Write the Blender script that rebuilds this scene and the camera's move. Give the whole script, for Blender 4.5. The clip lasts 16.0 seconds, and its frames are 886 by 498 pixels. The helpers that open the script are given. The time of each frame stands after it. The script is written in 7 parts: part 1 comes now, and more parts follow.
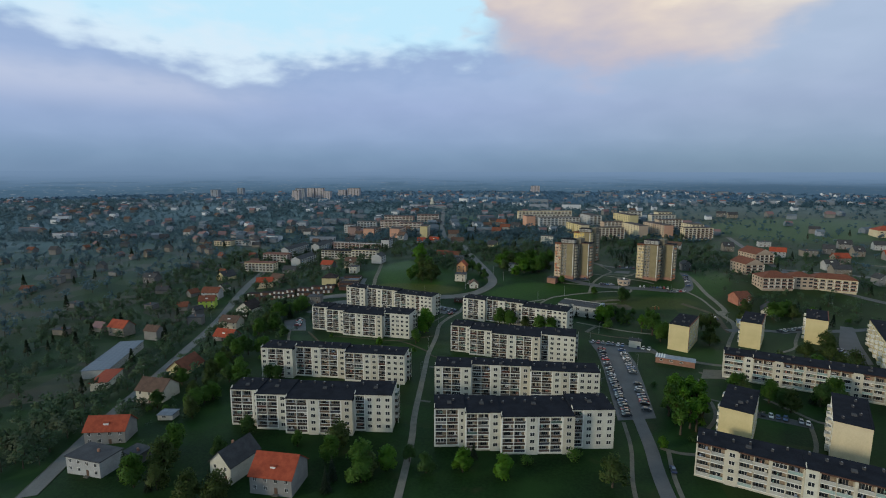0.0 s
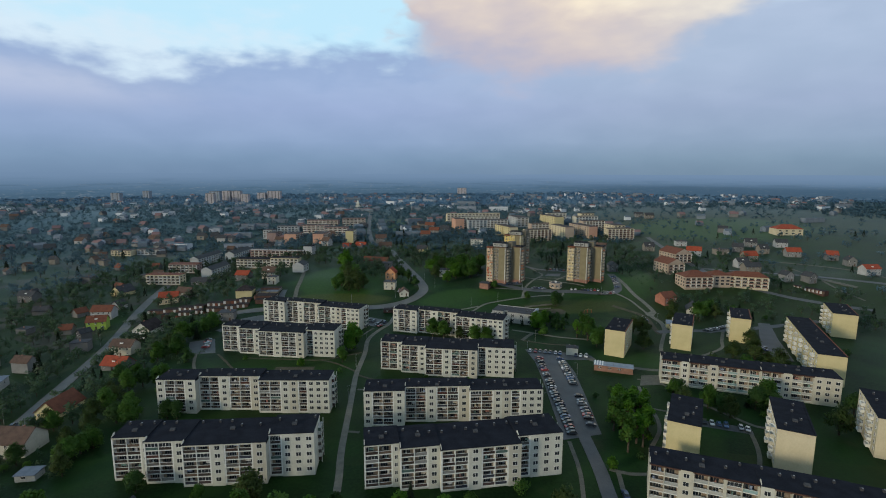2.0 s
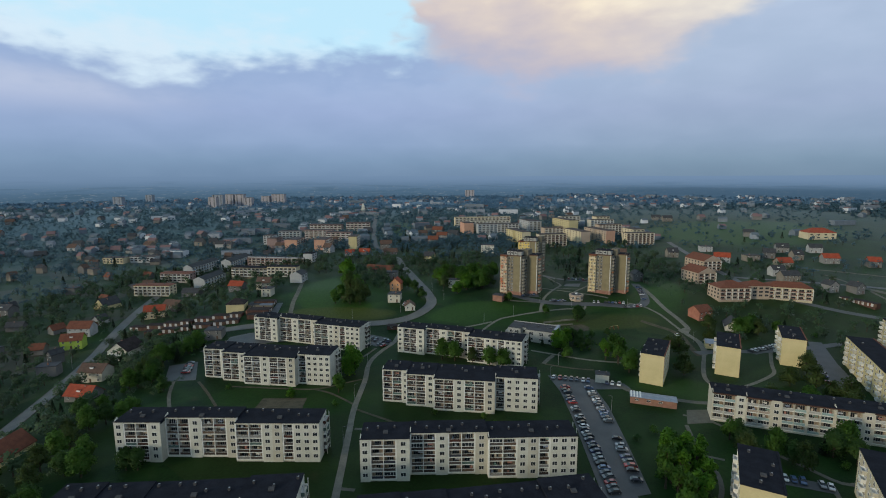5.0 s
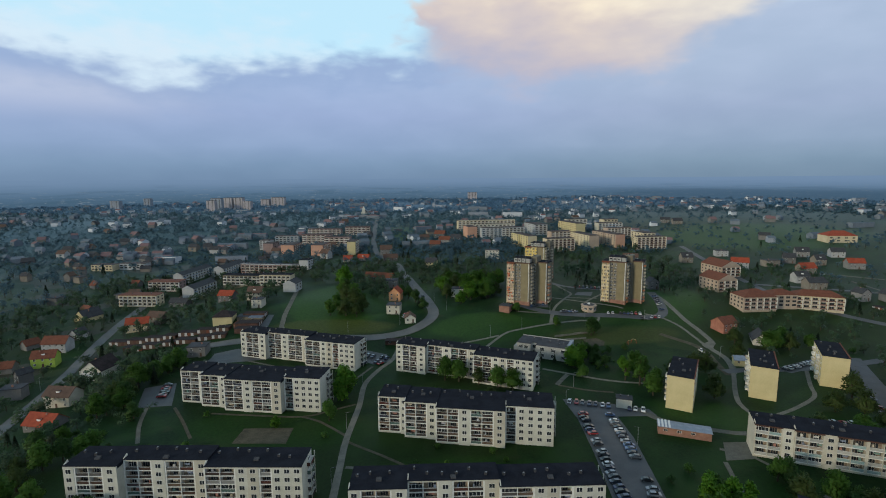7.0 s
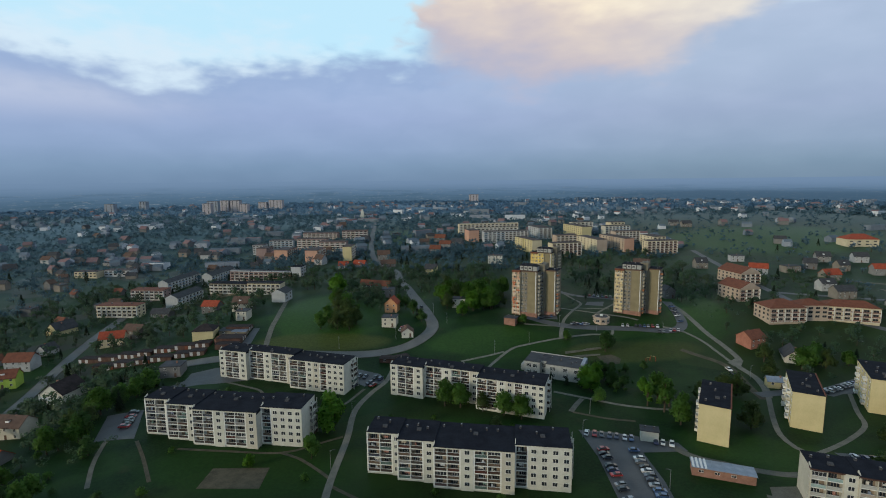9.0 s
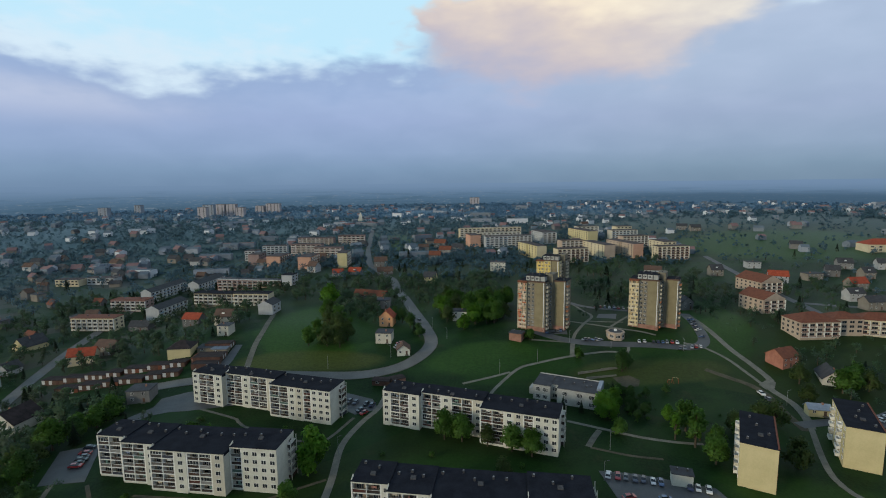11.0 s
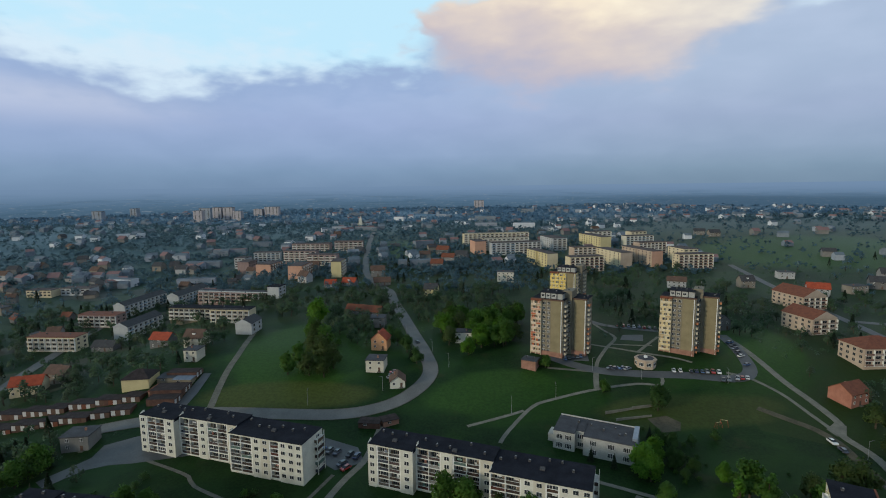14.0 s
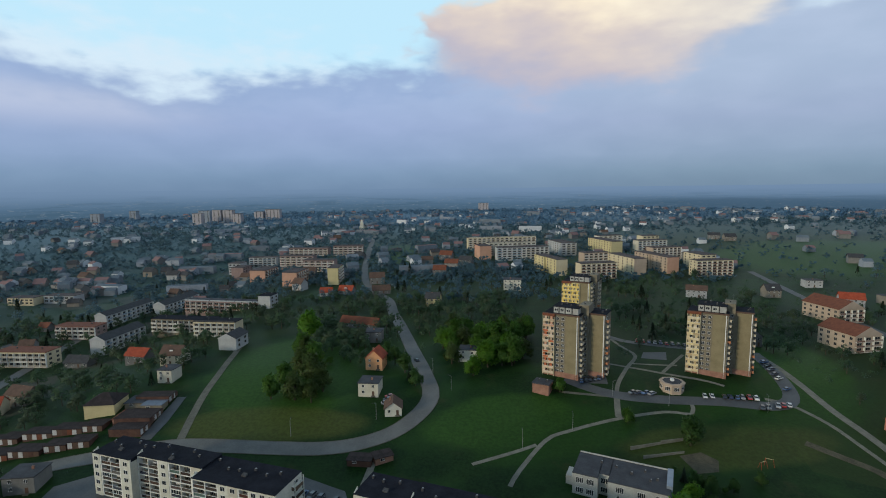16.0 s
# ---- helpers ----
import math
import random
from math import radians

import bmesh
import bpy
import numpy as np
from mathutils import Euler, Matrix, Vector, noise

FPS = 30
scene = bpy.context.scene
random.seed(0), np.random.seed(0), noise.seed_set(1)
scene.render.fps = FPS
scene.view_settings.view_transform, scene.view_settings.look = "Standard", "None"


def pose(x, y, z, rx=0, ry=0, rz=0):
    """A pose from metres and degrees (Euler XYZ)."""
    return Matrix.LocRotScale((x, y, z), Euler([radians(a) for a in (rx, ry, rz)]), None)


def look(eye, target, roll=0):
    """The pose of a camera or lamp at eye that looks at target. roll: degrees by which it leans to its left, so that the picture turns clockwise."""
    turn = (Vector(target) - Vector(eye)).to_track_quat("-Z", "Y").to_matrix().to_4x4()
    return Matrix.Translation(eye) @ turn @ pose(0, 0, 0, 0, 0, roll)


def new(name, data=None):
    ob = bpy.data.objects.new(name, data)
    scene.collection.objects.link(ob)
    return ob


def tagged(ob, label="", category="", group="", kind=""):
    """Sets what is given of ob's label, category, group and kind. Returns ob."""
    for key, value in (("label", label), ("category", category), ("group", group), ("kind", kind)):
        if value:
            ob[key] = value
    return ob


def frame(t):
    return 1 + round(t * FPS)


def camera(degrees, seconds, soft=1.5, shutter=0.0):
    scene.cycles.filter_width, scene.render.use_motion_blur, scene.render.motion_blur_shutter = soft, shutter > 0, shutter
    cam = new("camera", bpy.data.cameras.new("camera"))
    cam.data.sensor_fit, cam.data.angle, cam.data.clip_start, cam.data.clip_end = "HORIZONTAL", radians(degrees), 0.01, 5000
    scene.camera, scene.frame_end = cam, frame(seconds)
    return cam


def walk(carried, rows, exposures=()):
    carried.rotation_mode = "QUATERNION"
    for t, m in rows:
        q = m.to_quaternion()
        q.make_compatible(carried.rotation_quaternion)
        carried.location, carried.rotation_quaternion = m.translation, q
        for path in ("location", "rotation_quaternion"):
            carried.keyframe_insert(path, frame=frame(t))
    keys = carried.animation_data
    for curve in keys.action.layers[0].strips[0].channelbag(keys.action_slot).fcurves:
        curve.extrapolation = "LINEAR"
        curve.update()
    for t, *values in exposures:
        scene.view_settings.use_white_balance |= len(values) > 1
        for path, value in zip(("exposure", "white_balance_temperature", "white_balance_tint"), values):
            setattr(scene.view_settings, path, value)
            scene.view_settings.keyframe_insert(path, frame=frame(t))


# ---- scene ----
cam = camera(83.3, 16.0, 1.0)
PATH = [
    (0, (0.89, -260.87, 103.288), (0.665, -258.906, 102.985), 0.1),
    (0.5, (-0.033, -255.282, 103.264), (-0.097, -253.305, 102.963), 0.3),
    (1, (-0.749, -249.701, 103.224), (-0.745, -247.724, 102.927), 0.3),
    (1.5, (-1.241, -244.092, 103.177), (-1.191, -242.115, 102.881), 0.2),
    (2, (-1.623, -238.393, 103.141), (-1.559, -236.416, 102.847), 0.2),
    (2.5, (-1.939, -232.67, 103.112), (-1.878, -230.692, 102.818), 0.2),
    (3, (-2.181, -226.865, 103.078), (-2.127, -224.888, 102.785), 0.1),
    (3.5, (-2.312, -220.876, 103.039), (-2.265, -218.899, 102.745), 0.0),
    (4, (-2.354, -214.659, 103.012), (-2.312, -212.68, 102.721), 0.0),
    (6.5, (-2.095, -182.578, 103.014), (-2.067, -180.598, 102.734), -0.3),
    (7, (-1.908, -175.961, 102.985), (-1.882, -173.981, 102.708), -0.35),
    (7.5, (-1.585, -169.137, 102.898), (-1.561, -167.156, 102.621), -0.4),
    (8, (-1.197, -162.068, 102.795), (-1.174, -160.087, 102.52), -0.45),
    (8.5, (-0.855, -154.984, 102.704), (-0.833, -153.003, 102.433), -0.5),
    (9, (-0.605, -148.002, 102.636), (-0.584, -146.02, 102.367), -0.5),
    (9.5, (-0.331, -141.149, 102.572), (-0.31, -139.167, 102.304), -0.55),
    (10, (-0.055, -134.282, 102.549), (-0.034, -132.3, 102.285), -0.6),
    (12.5, (1.16, -99.58, 102.616), (1.172, -97.596, 102.365), -0.6),
    (13, (1.514, -92.482, 102.586), (1.524, -90.498, 102.337), -0.7),
    (13.5, (1.866, -85.281, 102.552), (1.873, -83.296, 102.303), -0.65),
    (14, (2.185, -78.102, 102.521), (2.188, -76.117, 102.274), -0.6),
    (14.5, (2.481, -71.047, 102.508), (2.478, -69.062, 102.263), -0.6),
    (15, (2.802, -64.148, 102.527), (2.797, -62.162, 102.283), -0.6),
    (15.5, (3.117, -57.38, 102.539), (3.108, -55.395, 102.296), -0.6),
    (16, (3.395, -50.699, 102.521), (3.381, -48.713, 102.283), -0.6),
]
walk(cam, [(t, look(eye, target, roll)) for t, eye, target, roll in PATH])

# ---------------------------------------------------------------- sky, sun
SUN_FROM = Vector((-0.82, -0.52, 0.245)).normalized()


def node(nt, kind, **sets):
    n = nt.nodes.new(kind)
    for key, value in sets.items():
        if key in n.inputs:
            n.inputs[key].default_value = value
    return n


def calc(nt, op, a, b=None, clamp=False):
    n = nt.nodes.new("ShaderNodeMath")
    n.operation, n.use_clamp = op, clamp
    for i, v in enumerate((a, b)):
        if v is None:
            continue
        if isinstance(v, (int, float)):
            n.inputs[i].default_value = v
        else:
            nt.links.new(v, n.inputs[i])
    return n.outputs[0]


def smooth(nt, v, lo, hi):
    n = nt.nodes.new("ShaderNodeMapRange")
    n.interpolation_type = "SMOOTHSTEP"
    nt.links.new(v, n.inputs["Value"])
    n.inputs["From Min"].default_value, n.inputs["From Max"].default_value = lo, hi
    return n.outputs["Result"]


def blend(nt, fac, a, b, kind="MIX"):
    n = nt.nodes.new("ShaderNodeMix")
    n.data_type, n.blend_type = "RGBA", kind
    for sock, v in ((n.inputs[0], fac), (n.inputs[6], a), (n.inputs[7], b)):
        if isinstance(v, (int, float)):
            sock.default_value = v
        elif isinstance(v, tuple):
            sock.default_value = (*v, 1)
        else:
            nt.links.new(v, sock)
    return n.outputs[2]


def ramp(nt, v, *stops):
    n = nt.nodes.new("ShaderNodeValToRGB")
    while len(n.color_ramp.elements) < len(stops):
        n.color_ramp.elements.new(0.5)
    for e, (p, c) in zip(n.color_ramp.elements, stops):
        e.position, e.color = p, (*c, 1)
    nt.links.new(v, n.inputs[0])
    return n.outputs[0]


def curve(nt, v, lo, hi, *stops):
    """A height in degrees that changes along a bearing; stops: (bearing, height)."""
    n = nt.nodes.new("ShaderNodeMapRange")
    nt.links.new(v, n.inputs["Value"])
    n.inputs["From Min"].default_value, n.inputs["From Max"].default_value = lo, hi
    grey = ramp(nt, n.outputs["Result"], *(((a - lo) / (hi - lo), (h / 40.0,) * 3) for a, h in stops))
    return calc(nt, "MULTIPLY", grey, 40.0)


def make_sky():
    world = bpy.data.worlds.new("sky")
    scene.world = world
    world.use_nodes = True
    nt = world.node_tree
    nt.nodes.clear()
    co = nt.nodes.new("ShaderNodeTexCoord").outputs["Generated"]
    sep = nt.nodes.new("ShaderNodeSeparateXYZ")
    nt.links.new(co, sep.inputs[0])
    az = calc(nt, "MULTIPLY", calc(nt, "ARCTAN2", sep.outputs[0], sep.outputs[1]), 57.29578)
    el = calc(nt, "MULTIPLY", calc(nt, "ARCSINE", sep.outputs[2]), 57.29578)
    flat = nt.nodes.new("ShaderNodeCombineXYZ")
    nt.links.new(calc(nt, "MULTIPLY", az, 0.055), flat.inputs[0])
    nt.links.new(calc(nt, "MULTIPLY", el, 0.13), flat.inputs[1])

    def cloud_noise(scale, detail, rough, twist=0.0):
        n = node(nt, "ShaderNodeTexNoise", Scale=scale, Detail=detail, Roughness=rough, Distortion=twist)
        nt.links.new(flat.outputs[0], n.inputs["Vector"])
        return calc(nt, "SUBTRACT", n.outputs[0], 0.5)

    n1 = cloud_noise(1.3, 7.0, 0.5)
    n2 = cloud_noise(2.8, 6.0, 0.46, 0.2)
    n3 = cloud_noise(7.0, 5.0, 0.45)

    def lumpy(base, a, b, c):
        return calc(nt, "ADD", base, calc(nt, "ADD", calc(nt, "MULTIPLY", n1, a), calc(nt, "ADD", calc(nt, "MULTIPLY", n2, b), calc(nt, "MULTIPLY", n3, c))))

    # clear sky above the cloud bank
    nish = nt.nodes.new("ShaderNodeTexSky")
    nish.sky_type, nish.sun_disc = "NISHITA", False
    nish.sun_elevation = math.asin(SUN_FROM.z)
    nish.sun_rotation = math.atan2(SUN_FROM.x, SUN_FROM.y)
    clear = blend(nt, 1.0, nish.outputs[0], (0.07, 0.07, 0.07), "MULTIPLY")
    clear = blend(nt, 0.9, clear, (0.53, 0.81, 0.97))
    # thin white veils, thickest to the west
    west = calc(nt, "SUBTRACT", 1.0, smooth(nt, az, -34.0, 4.0))
    veil = smooth(nt, calc(nt, "ADD", calc(nt, "SUBTRACT", lumpy(calc(nt, "MULTIPLY", west, 3.0), 4.0, 12.0, 6.0), el), 13.0), -2.0, 5.0)
    clear = blend(nt, calc(nt, "MULTIPLY", veil, 0.85), clear, (0.64, 0.76, 0.86))
    # the blue-grey bank that hangs down to the horizon
    bank = ramp(nt, smooth(nt, el, -1.0, 13.0), (0.0, (0.150, 0.235, 0.360)), (0.10, (0.190, 0.290, 0.435)), (0.25, (0.250, 0.352, 0.535)), (0.6, (0.300, 0.395, 0.610)), (1.0, (0.36, 0.47, 0.69)))
    bank = blend(nt, smooth(nt, n2, -0.25, 0.3), blend(nt, 1.0, bank, (0.95, 0.955, 0.96), "MULTIPLY"), blend(nt, 1.0, bank, (1.06, 1.04, 1.03), "MULTIPLY"))
    bank = blend(nt, smooth(nt, az, -12.0, 30.0), bank, blend(nt, 1.0, bank, (1.06, 1.02, 0.93), "MULTIPLY"))
    glow = calc(nt, "MULTIPLY", calc(nt, "MULTIPLY", smooth(nt, el, 5.0, 8.5), calc(nt, "SUBTRACT", 1.0, smooth(nt, el, 8.5, 11.0))), calc(nt, "SUBTRACT", 1.0, smooth(nt, az, -34.0, -19.0)))
    bank = blend(nt, calc(nt, "MULTIPLY", glow, 0.5), bank, (0.56, 0.60, 0.72))
    brim = curve(nt, az, -50, 50, (-50, 13.0), (-41, 12.6), (-34, 11.0), (-25, 10.2), (-15, 12.2), (-5, 12.6), (8, 14.5), (22, 19.0), (30, 24.0), (38, 22.0), (50, 24.0))
    edge = lumpy(calc(nt, "SUBTRACT", el, brim), 3.5, 7.0, 3.0)
    crest = calc(nt, "MULTIPLY", smooth(nt, edge, -4.5, -0.8), calc(nt, "SUBTRACT", 1.0, smooth(nt, az, -2.0, 12.0)))
    bank = blend(nt, calc(nt, "MULTIPLY", crest, 0.5), bank, (0.235, 0.345, 0.56))
    sky = blend(nt, smooth(nt, edge, -1.5, 1.6), bank, clear)
    # the sunlit cloud: a lumpy mass with a grey-pink foot and a bright crown
    foot = curve(nt, az, -10, 50, (-10, 15.5), (-3, 14.3), (0, 12.4), (5, 10.4), (12, 9.4), (18, 9.8), (25, 11.6), (31, 15.0), (37, 19.0), (44, 24.0))
    head = curve(nt, az, -10, 50, (-10, 14.0), (-3, 17.2), (0, 19.4), (6, 20.2), (9, 24.0), (40, 34.0))
    body = smooth(nt, lumpy(calc(nt, "SUBTRACT", el, foot), 4.0, 6.5, 2.0), -1.4, 2.6)
    body = calc(nt, "MULTIPLY", body, smooth(nt, lumpy(calc(nt, "SUBTRACT", head, el), 3.0, 6.0, 2.5), -0.8, 1.2))
    body = calc(nt, "MULTIPLY", body, smooth(nt, lumpy(az, 4.0, 9.0, 4.0), -5.0, -1.2))
    warm = lumpy(calc(nt, "ADD", el, calc(nt, "MULTIPLY", az, 0.20)), 5.0, 8.0, 2.5)
    lit = ramp(nt, smooth(nt, warm, 11.0, 26.5), (0.0, (0.42, 0.43, 0.55)), (0.28, (0.55, 0.50, 0.53)), (0.55, (0.66, 0.58, 0.54)), (0.8, (0.84, 0.74, 0.60)), (1.0, (1.0, 0.89, 0.68)))
    sky = blend(nt, calc(nt, "MULTIPLY", body, calc(nt, "SUBTRACT", 1.0, calc(nt, "MULTIPLY", smooth(nt, az, 14.0, 32.0), 0.35))), sky, lit)
    # a gap of bright sky beyond it
    gap = calc(nt, "MULTIPLY", smooth(nt, az, 33.0, 36.0), smooth(nt, lumpy(calc(nt, "SUBTRACT", el, calc(nt, "MULTIPLY", az, 0.12)), 1.0, 2.0, 2.0), 10.6, 12.0))
    sky = blend(nt, calc(nt, "MULTIPLY", gap, 0.75), sky, (0.62, 0.76, 0.86))
    # overhead, out of view: an added duller cloud layer that dims the light
    overhead_dim = blend(nt, smooth(nt, n1, -0.2, 0.2), (0.195, 0.285, 0.395), (0.262, 0.360, 0.475))
    sky = blend(nt, smooth(nt, el, 27.0, 48.0), sky, overhead_dim)
    bg = nt.nodes.new("ShaderNodeBackground")
    nt.links.new(sky, bg.inputs[0])
    bg.inputs[1].default_value = SKY_STRENGTH
    out = nt.nodes.new("ShaderNodeOutputWorld")
    nt.links.new(bg.outputs[0], out.inputs[0])


SKY_STRENGTH = 1.1
make_sky()
sun_data = bpy.data.lights.new("sun", "SUN")
sun_data.energy, sun_data.angle, sun_data.color = 2.15, radians(8), (0.96, 0.83, 0.61)
sun = new("sun", sun_data)
sun.matrix_world = look(SUN_FROM * 400, (0, 0, 0))

# ---------------------------------------------------------------- materials
MATS = {}


def surface(name, dark, light, scale=0.6, rough=0.85, spec=0.3, fine=6.0, metal=0.0, bump=0.0, tones=(), world_space=False, islands=False, coat=0.0, sheen=0.0):
    """A material of two noise scales; tones: colours picked per object (or per island)."""
    if name in MATS:
        return MATS[name]
    m = bpy.data.materials.new(name)
    m.use_nodes = True
    nt = m.node_tree
    p = nt.nodes["Principled BSDF"]
    p.inputs["Roughness"].default_value, p.inputs["Metallic"].default_value = rough, metal
    p.inputs["Specular IOR Level"].default_value = spec
    p.inputs["Coat Weight"].default_value = coat
    # blue-tinted sheen, set on foliage only, in place of distance haze
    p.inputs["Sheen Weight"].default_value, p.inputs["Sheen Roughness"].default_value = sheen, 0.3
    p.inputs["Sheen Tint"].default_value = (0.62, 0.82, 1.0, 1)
    if world_space:
        co = nt.nodes.new("ShaderNodeNewGeometry").outputs["Position"]
    else:
        co = nt.nodes.new("ShaderNodeTexCoord").outputs["Object"]
    a = node(nt, "ShaderNodeTexNoise", Scale=scale, Detail=5.0, Roughness=0.6)
    b = node(nt, "ShaderNodeTexNoise", Scale=scale * fine, Detail=4.0, Roughness=0.6)
    nt.links.new(co, a.inputs["Vector"])
    nt.links.new(co, b.inputs["Vector"])
    v = calc(nt, "ADD", calc(nt, "MULTIPLY", a.outputs[0], 0.62), calc(nt, "MULTIPLY", b.outputs[0], 0.38))
    colour = blend(nt, smooth(nt, v, 0.33, 0.67), dark, light)
    if tones:
        if islands:
            pick = nt.nodes.new("ShaderNodeNewGeometry").outputs["Random Per Island"]
        else:
            pick = nt.nodes.new("ShaderNodeObjectInfo").outputs["Random"]
        r = nt.nodes.new("ShaderNodeValToRGB")
        r.color_ramp.interpolation = "CONSTANT"
        while len(r.color_ramp.elements) < len(tones):
            r.color_ramp.elements.new(0.5)
        for i, (e, c) in enumerate(zip(r.color_ramp.elements, tones)):
            e.position, e.color = i / len(tones), (*c, 1)
        nt.links.new(pick, r.inputs[0])
        colour = blend(nt, 1.0, colour, r.outputs[0], "MULTIPLY")
    nt.links.new(colour, p.inputs["Base Color"])
    if bump:
        k = node(nt, "ShaderNodeBump", Strength=bump, Distance=0.05)
        nt.links.new(b.outputs[0], k.inputs["Height"])
        nt.links.new(k.outputs[0], p.inputs["Normal"])
    MATS[name] = m
    return m


def ground_material():
    m = bpy.data.materials.new("meadow_ground")
    m.use_nodes = True
    nt = m.node_tree
    p = nt.nodes["Principled BSDF"]
    p.inputs["Roughness"].default_value, p.inputs["Specular IOR Level"].default_value = 0.6, 0.06
    # blue-tinted sheen imitates haze where the ground is seen at a low angle
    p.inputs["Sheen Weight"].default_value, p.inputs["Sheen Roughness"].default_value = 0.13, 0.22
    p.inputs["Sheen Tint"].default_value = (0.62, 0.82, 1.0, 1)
    co = nt.nodes.new("ShaderNodeNewGeometry").outputs["Position"]

    def noise_at(scale, detail=5.0):
        n = node(nt, "ShaderNodeTexNoise", Scale=scale, Detail=detail, Roughness=0.62)
        nt.links.new(co, n.inputs["Vector"])
        return n.outputs[0]

    fields = nt.nodes.new("ShaderNodeTexVoronoi")
    fields.inputs["Scale"].default_value = 0.0075
    nt.links.new(co, fields.inputs["Vector"])
    sepf = nt.nodes.new("ShaderNodeSeparateColor")
    nt.links.new(fields.outputs["Color"], sepf.inputs[0])
    grass = blend(nt, smooth(nt, noise_at(0.9), 0.35, 0.65), (0.0053, 0.0165, 0.0040), (0.0108, 0.0310, 0.0075))
    grass = blend(nt, smooth(nt, noise_at(0.035), 0.40, 0.68), grass, (0.0140, 0.040, 0.0090))
    worn = calc(nt, "MULTIPLY", smooth(nt, noise_at(0.06, 7.0), 0.58, 0.70), 0.55)
    grass = blend(nt, worn, grass, (0.028, 0.034, 0.013))
    dry = calc(nt, "MULTIPLY", smooth(nt, sepf.outputs[0], 0.62, 0.80), 0.45)
    grass = blend(nt, dry, grass, (0.026, 0.040, 0.010))
    plots = nt.nodes.new("ShaderNodeTexVoronoi")
    plots.inputs["Scale"].default_value = 0.045
    nt.links.new(co, plots.inputs["Vector"])
    sepp = nt.nodes.new("ShaderNodeSeparateColor")
    nt.links.new(plots.outputs["Color"], sepp.inputs[0])
    sep = nt.nodes.new("ShaderNodeSeparateXYZ")
    nt.links.new(co, sep.inputs[0])
    tilled = blend(nt, smooth(nt, sepp.outputs[1], 0.4, 0.6), (0.034, 0.052, 0.022), (0.058, 0.054, 0.042))
    gardens = calc(nt, "MULTIPLY", calc(nt, "SUBTRACT", 1.0, smooth(nt, sep.outputs[0], -230, -160)), smooth(nt, sepp.outputs[0], 0.55, 0.62))
    grass = blend(nt, calc(nt, "MULTIPLY", gardens, 0.8), grass, tilled)
    wobble = calc(nt, "MULTIPLY", calc(nt, "SUBTRACT", noise_at(0.03, 6.0), 0.5), 1.3)

    def patch(base, cx, cy, rx, ry, turn, colour, most=0.85):
        """A meadow of another growth, with a soft ragged edge."""
        ca, sa = math.cos(radians(turn)), math.sin(radians(turn))
        x, y = calc(nt, "SUBTRACT", sep.outputs[0], cx), calc(nt, "SUBTRACT", sep.outputs[1], cy)
        u = calc(nt, "DIVIDE", calc(nt, "ADD", calc(nt, "MULTIPLY", x, ca), calc(nt, "MULTIPLY", y, sa)), rx)
        v = calc(nt, "DIVIDE", calc(nt, "SUBTRACT", calc(nt, "MULTIPLY", y, ca), calc(nt, "MULTIPLY", x, sa)), ry)
        d = calc(nt, "ADD", calc(nt, "ADD", calc(nt, "MULTIPLY", u, u), calc(nt, "MULTIPLY", v, v)), wobble)
        return blend(nt, calc(nt, "MULTIPLY", calc(nt, "SUBTRACT", 1.0, smooth(nt, d, 0.55, 1.25)), most), base, blend(nt, smooth(nt, noise_at(0.7), 0.35, 0.65), tuple(c * 0.7 for c in colour), colour))

    lawn = (0.018, 0.051, 0.0085)
    lush, dry_grass = (0.032, 0.078, 0.0125), (0.062, 0.074, 0.018)
    grass = patch(grass, -76, 200, 40, 62, 0, lush)
    grass = patch(grass, -74, 147, 40, 13, 0, dry_grass, 0.8)
    grass = patch(grass, 181, 200, 22, 50, -15, lush)
    grass = patch(grass, 26, 150, 34, 18, 15, lush, 0.7)
    grass = patch(grass, 112, 132, 44, 14, 5, dry_grass, 0.55)
    grass = patch(grass, -45, 575, 34, 80, 10, lush)
    grass = patch(grass, 440, 500, 150, 110, 10, lush, 0.8)
    grass = patch(grass, 130, 20, 40, 16, -30, lush, 0.5)
    grass = patch(grass, 105, -50, 14, 24, -30, lush, 0.5)
    for cx, cy, rx, ry, turn in ((150, 72, 48, 22, -30), (118, -30, 26, 14, -25), (104, -58, 12, 26, -30), (148, -62, 14, 28, -30), (175, 20, 26, 14, -26), (150, 160, 50, 18, 10), (-70, 20, 42, 16, -8), (-60, -62, 42, 10, 2), (20, -66, 36, 9, 4), (16, -12, 38, 10, -4), (20, 45, 36, 12, -12), (50, 140, 40, 14, 20), (-10, 225, 30, 40, 0)):
        grass = patch(grass, cx, cy, rx, ry, turn, lawn, 0.6)
    # distance haze painted into the ground colour: bluer far off and to the west
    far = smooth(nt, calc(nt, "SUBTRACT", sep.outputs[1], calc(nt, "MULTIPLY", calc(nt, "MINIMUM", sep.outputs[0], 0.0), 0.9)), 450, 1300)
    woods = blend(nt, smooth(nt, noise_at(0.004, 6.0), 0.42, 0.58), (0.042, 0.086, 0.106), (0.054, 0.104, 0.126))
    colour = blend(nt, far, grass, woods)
    # farther still, a paler blue for thicker painted haze
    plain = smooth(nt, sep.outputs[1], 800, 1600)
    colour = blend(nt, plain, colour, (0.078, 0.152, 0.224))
    nt.links.new(colour, p.inputs["Base Color"])
    k = node(nt, "ShaderNodeBump", Strength=0.25, Distance=0.15)
    nt.links.new(noise_at(1.6), k.inputs["Height"])
    nt.links.new(k.outputs[0], p.inputs["Normal"])
    return m


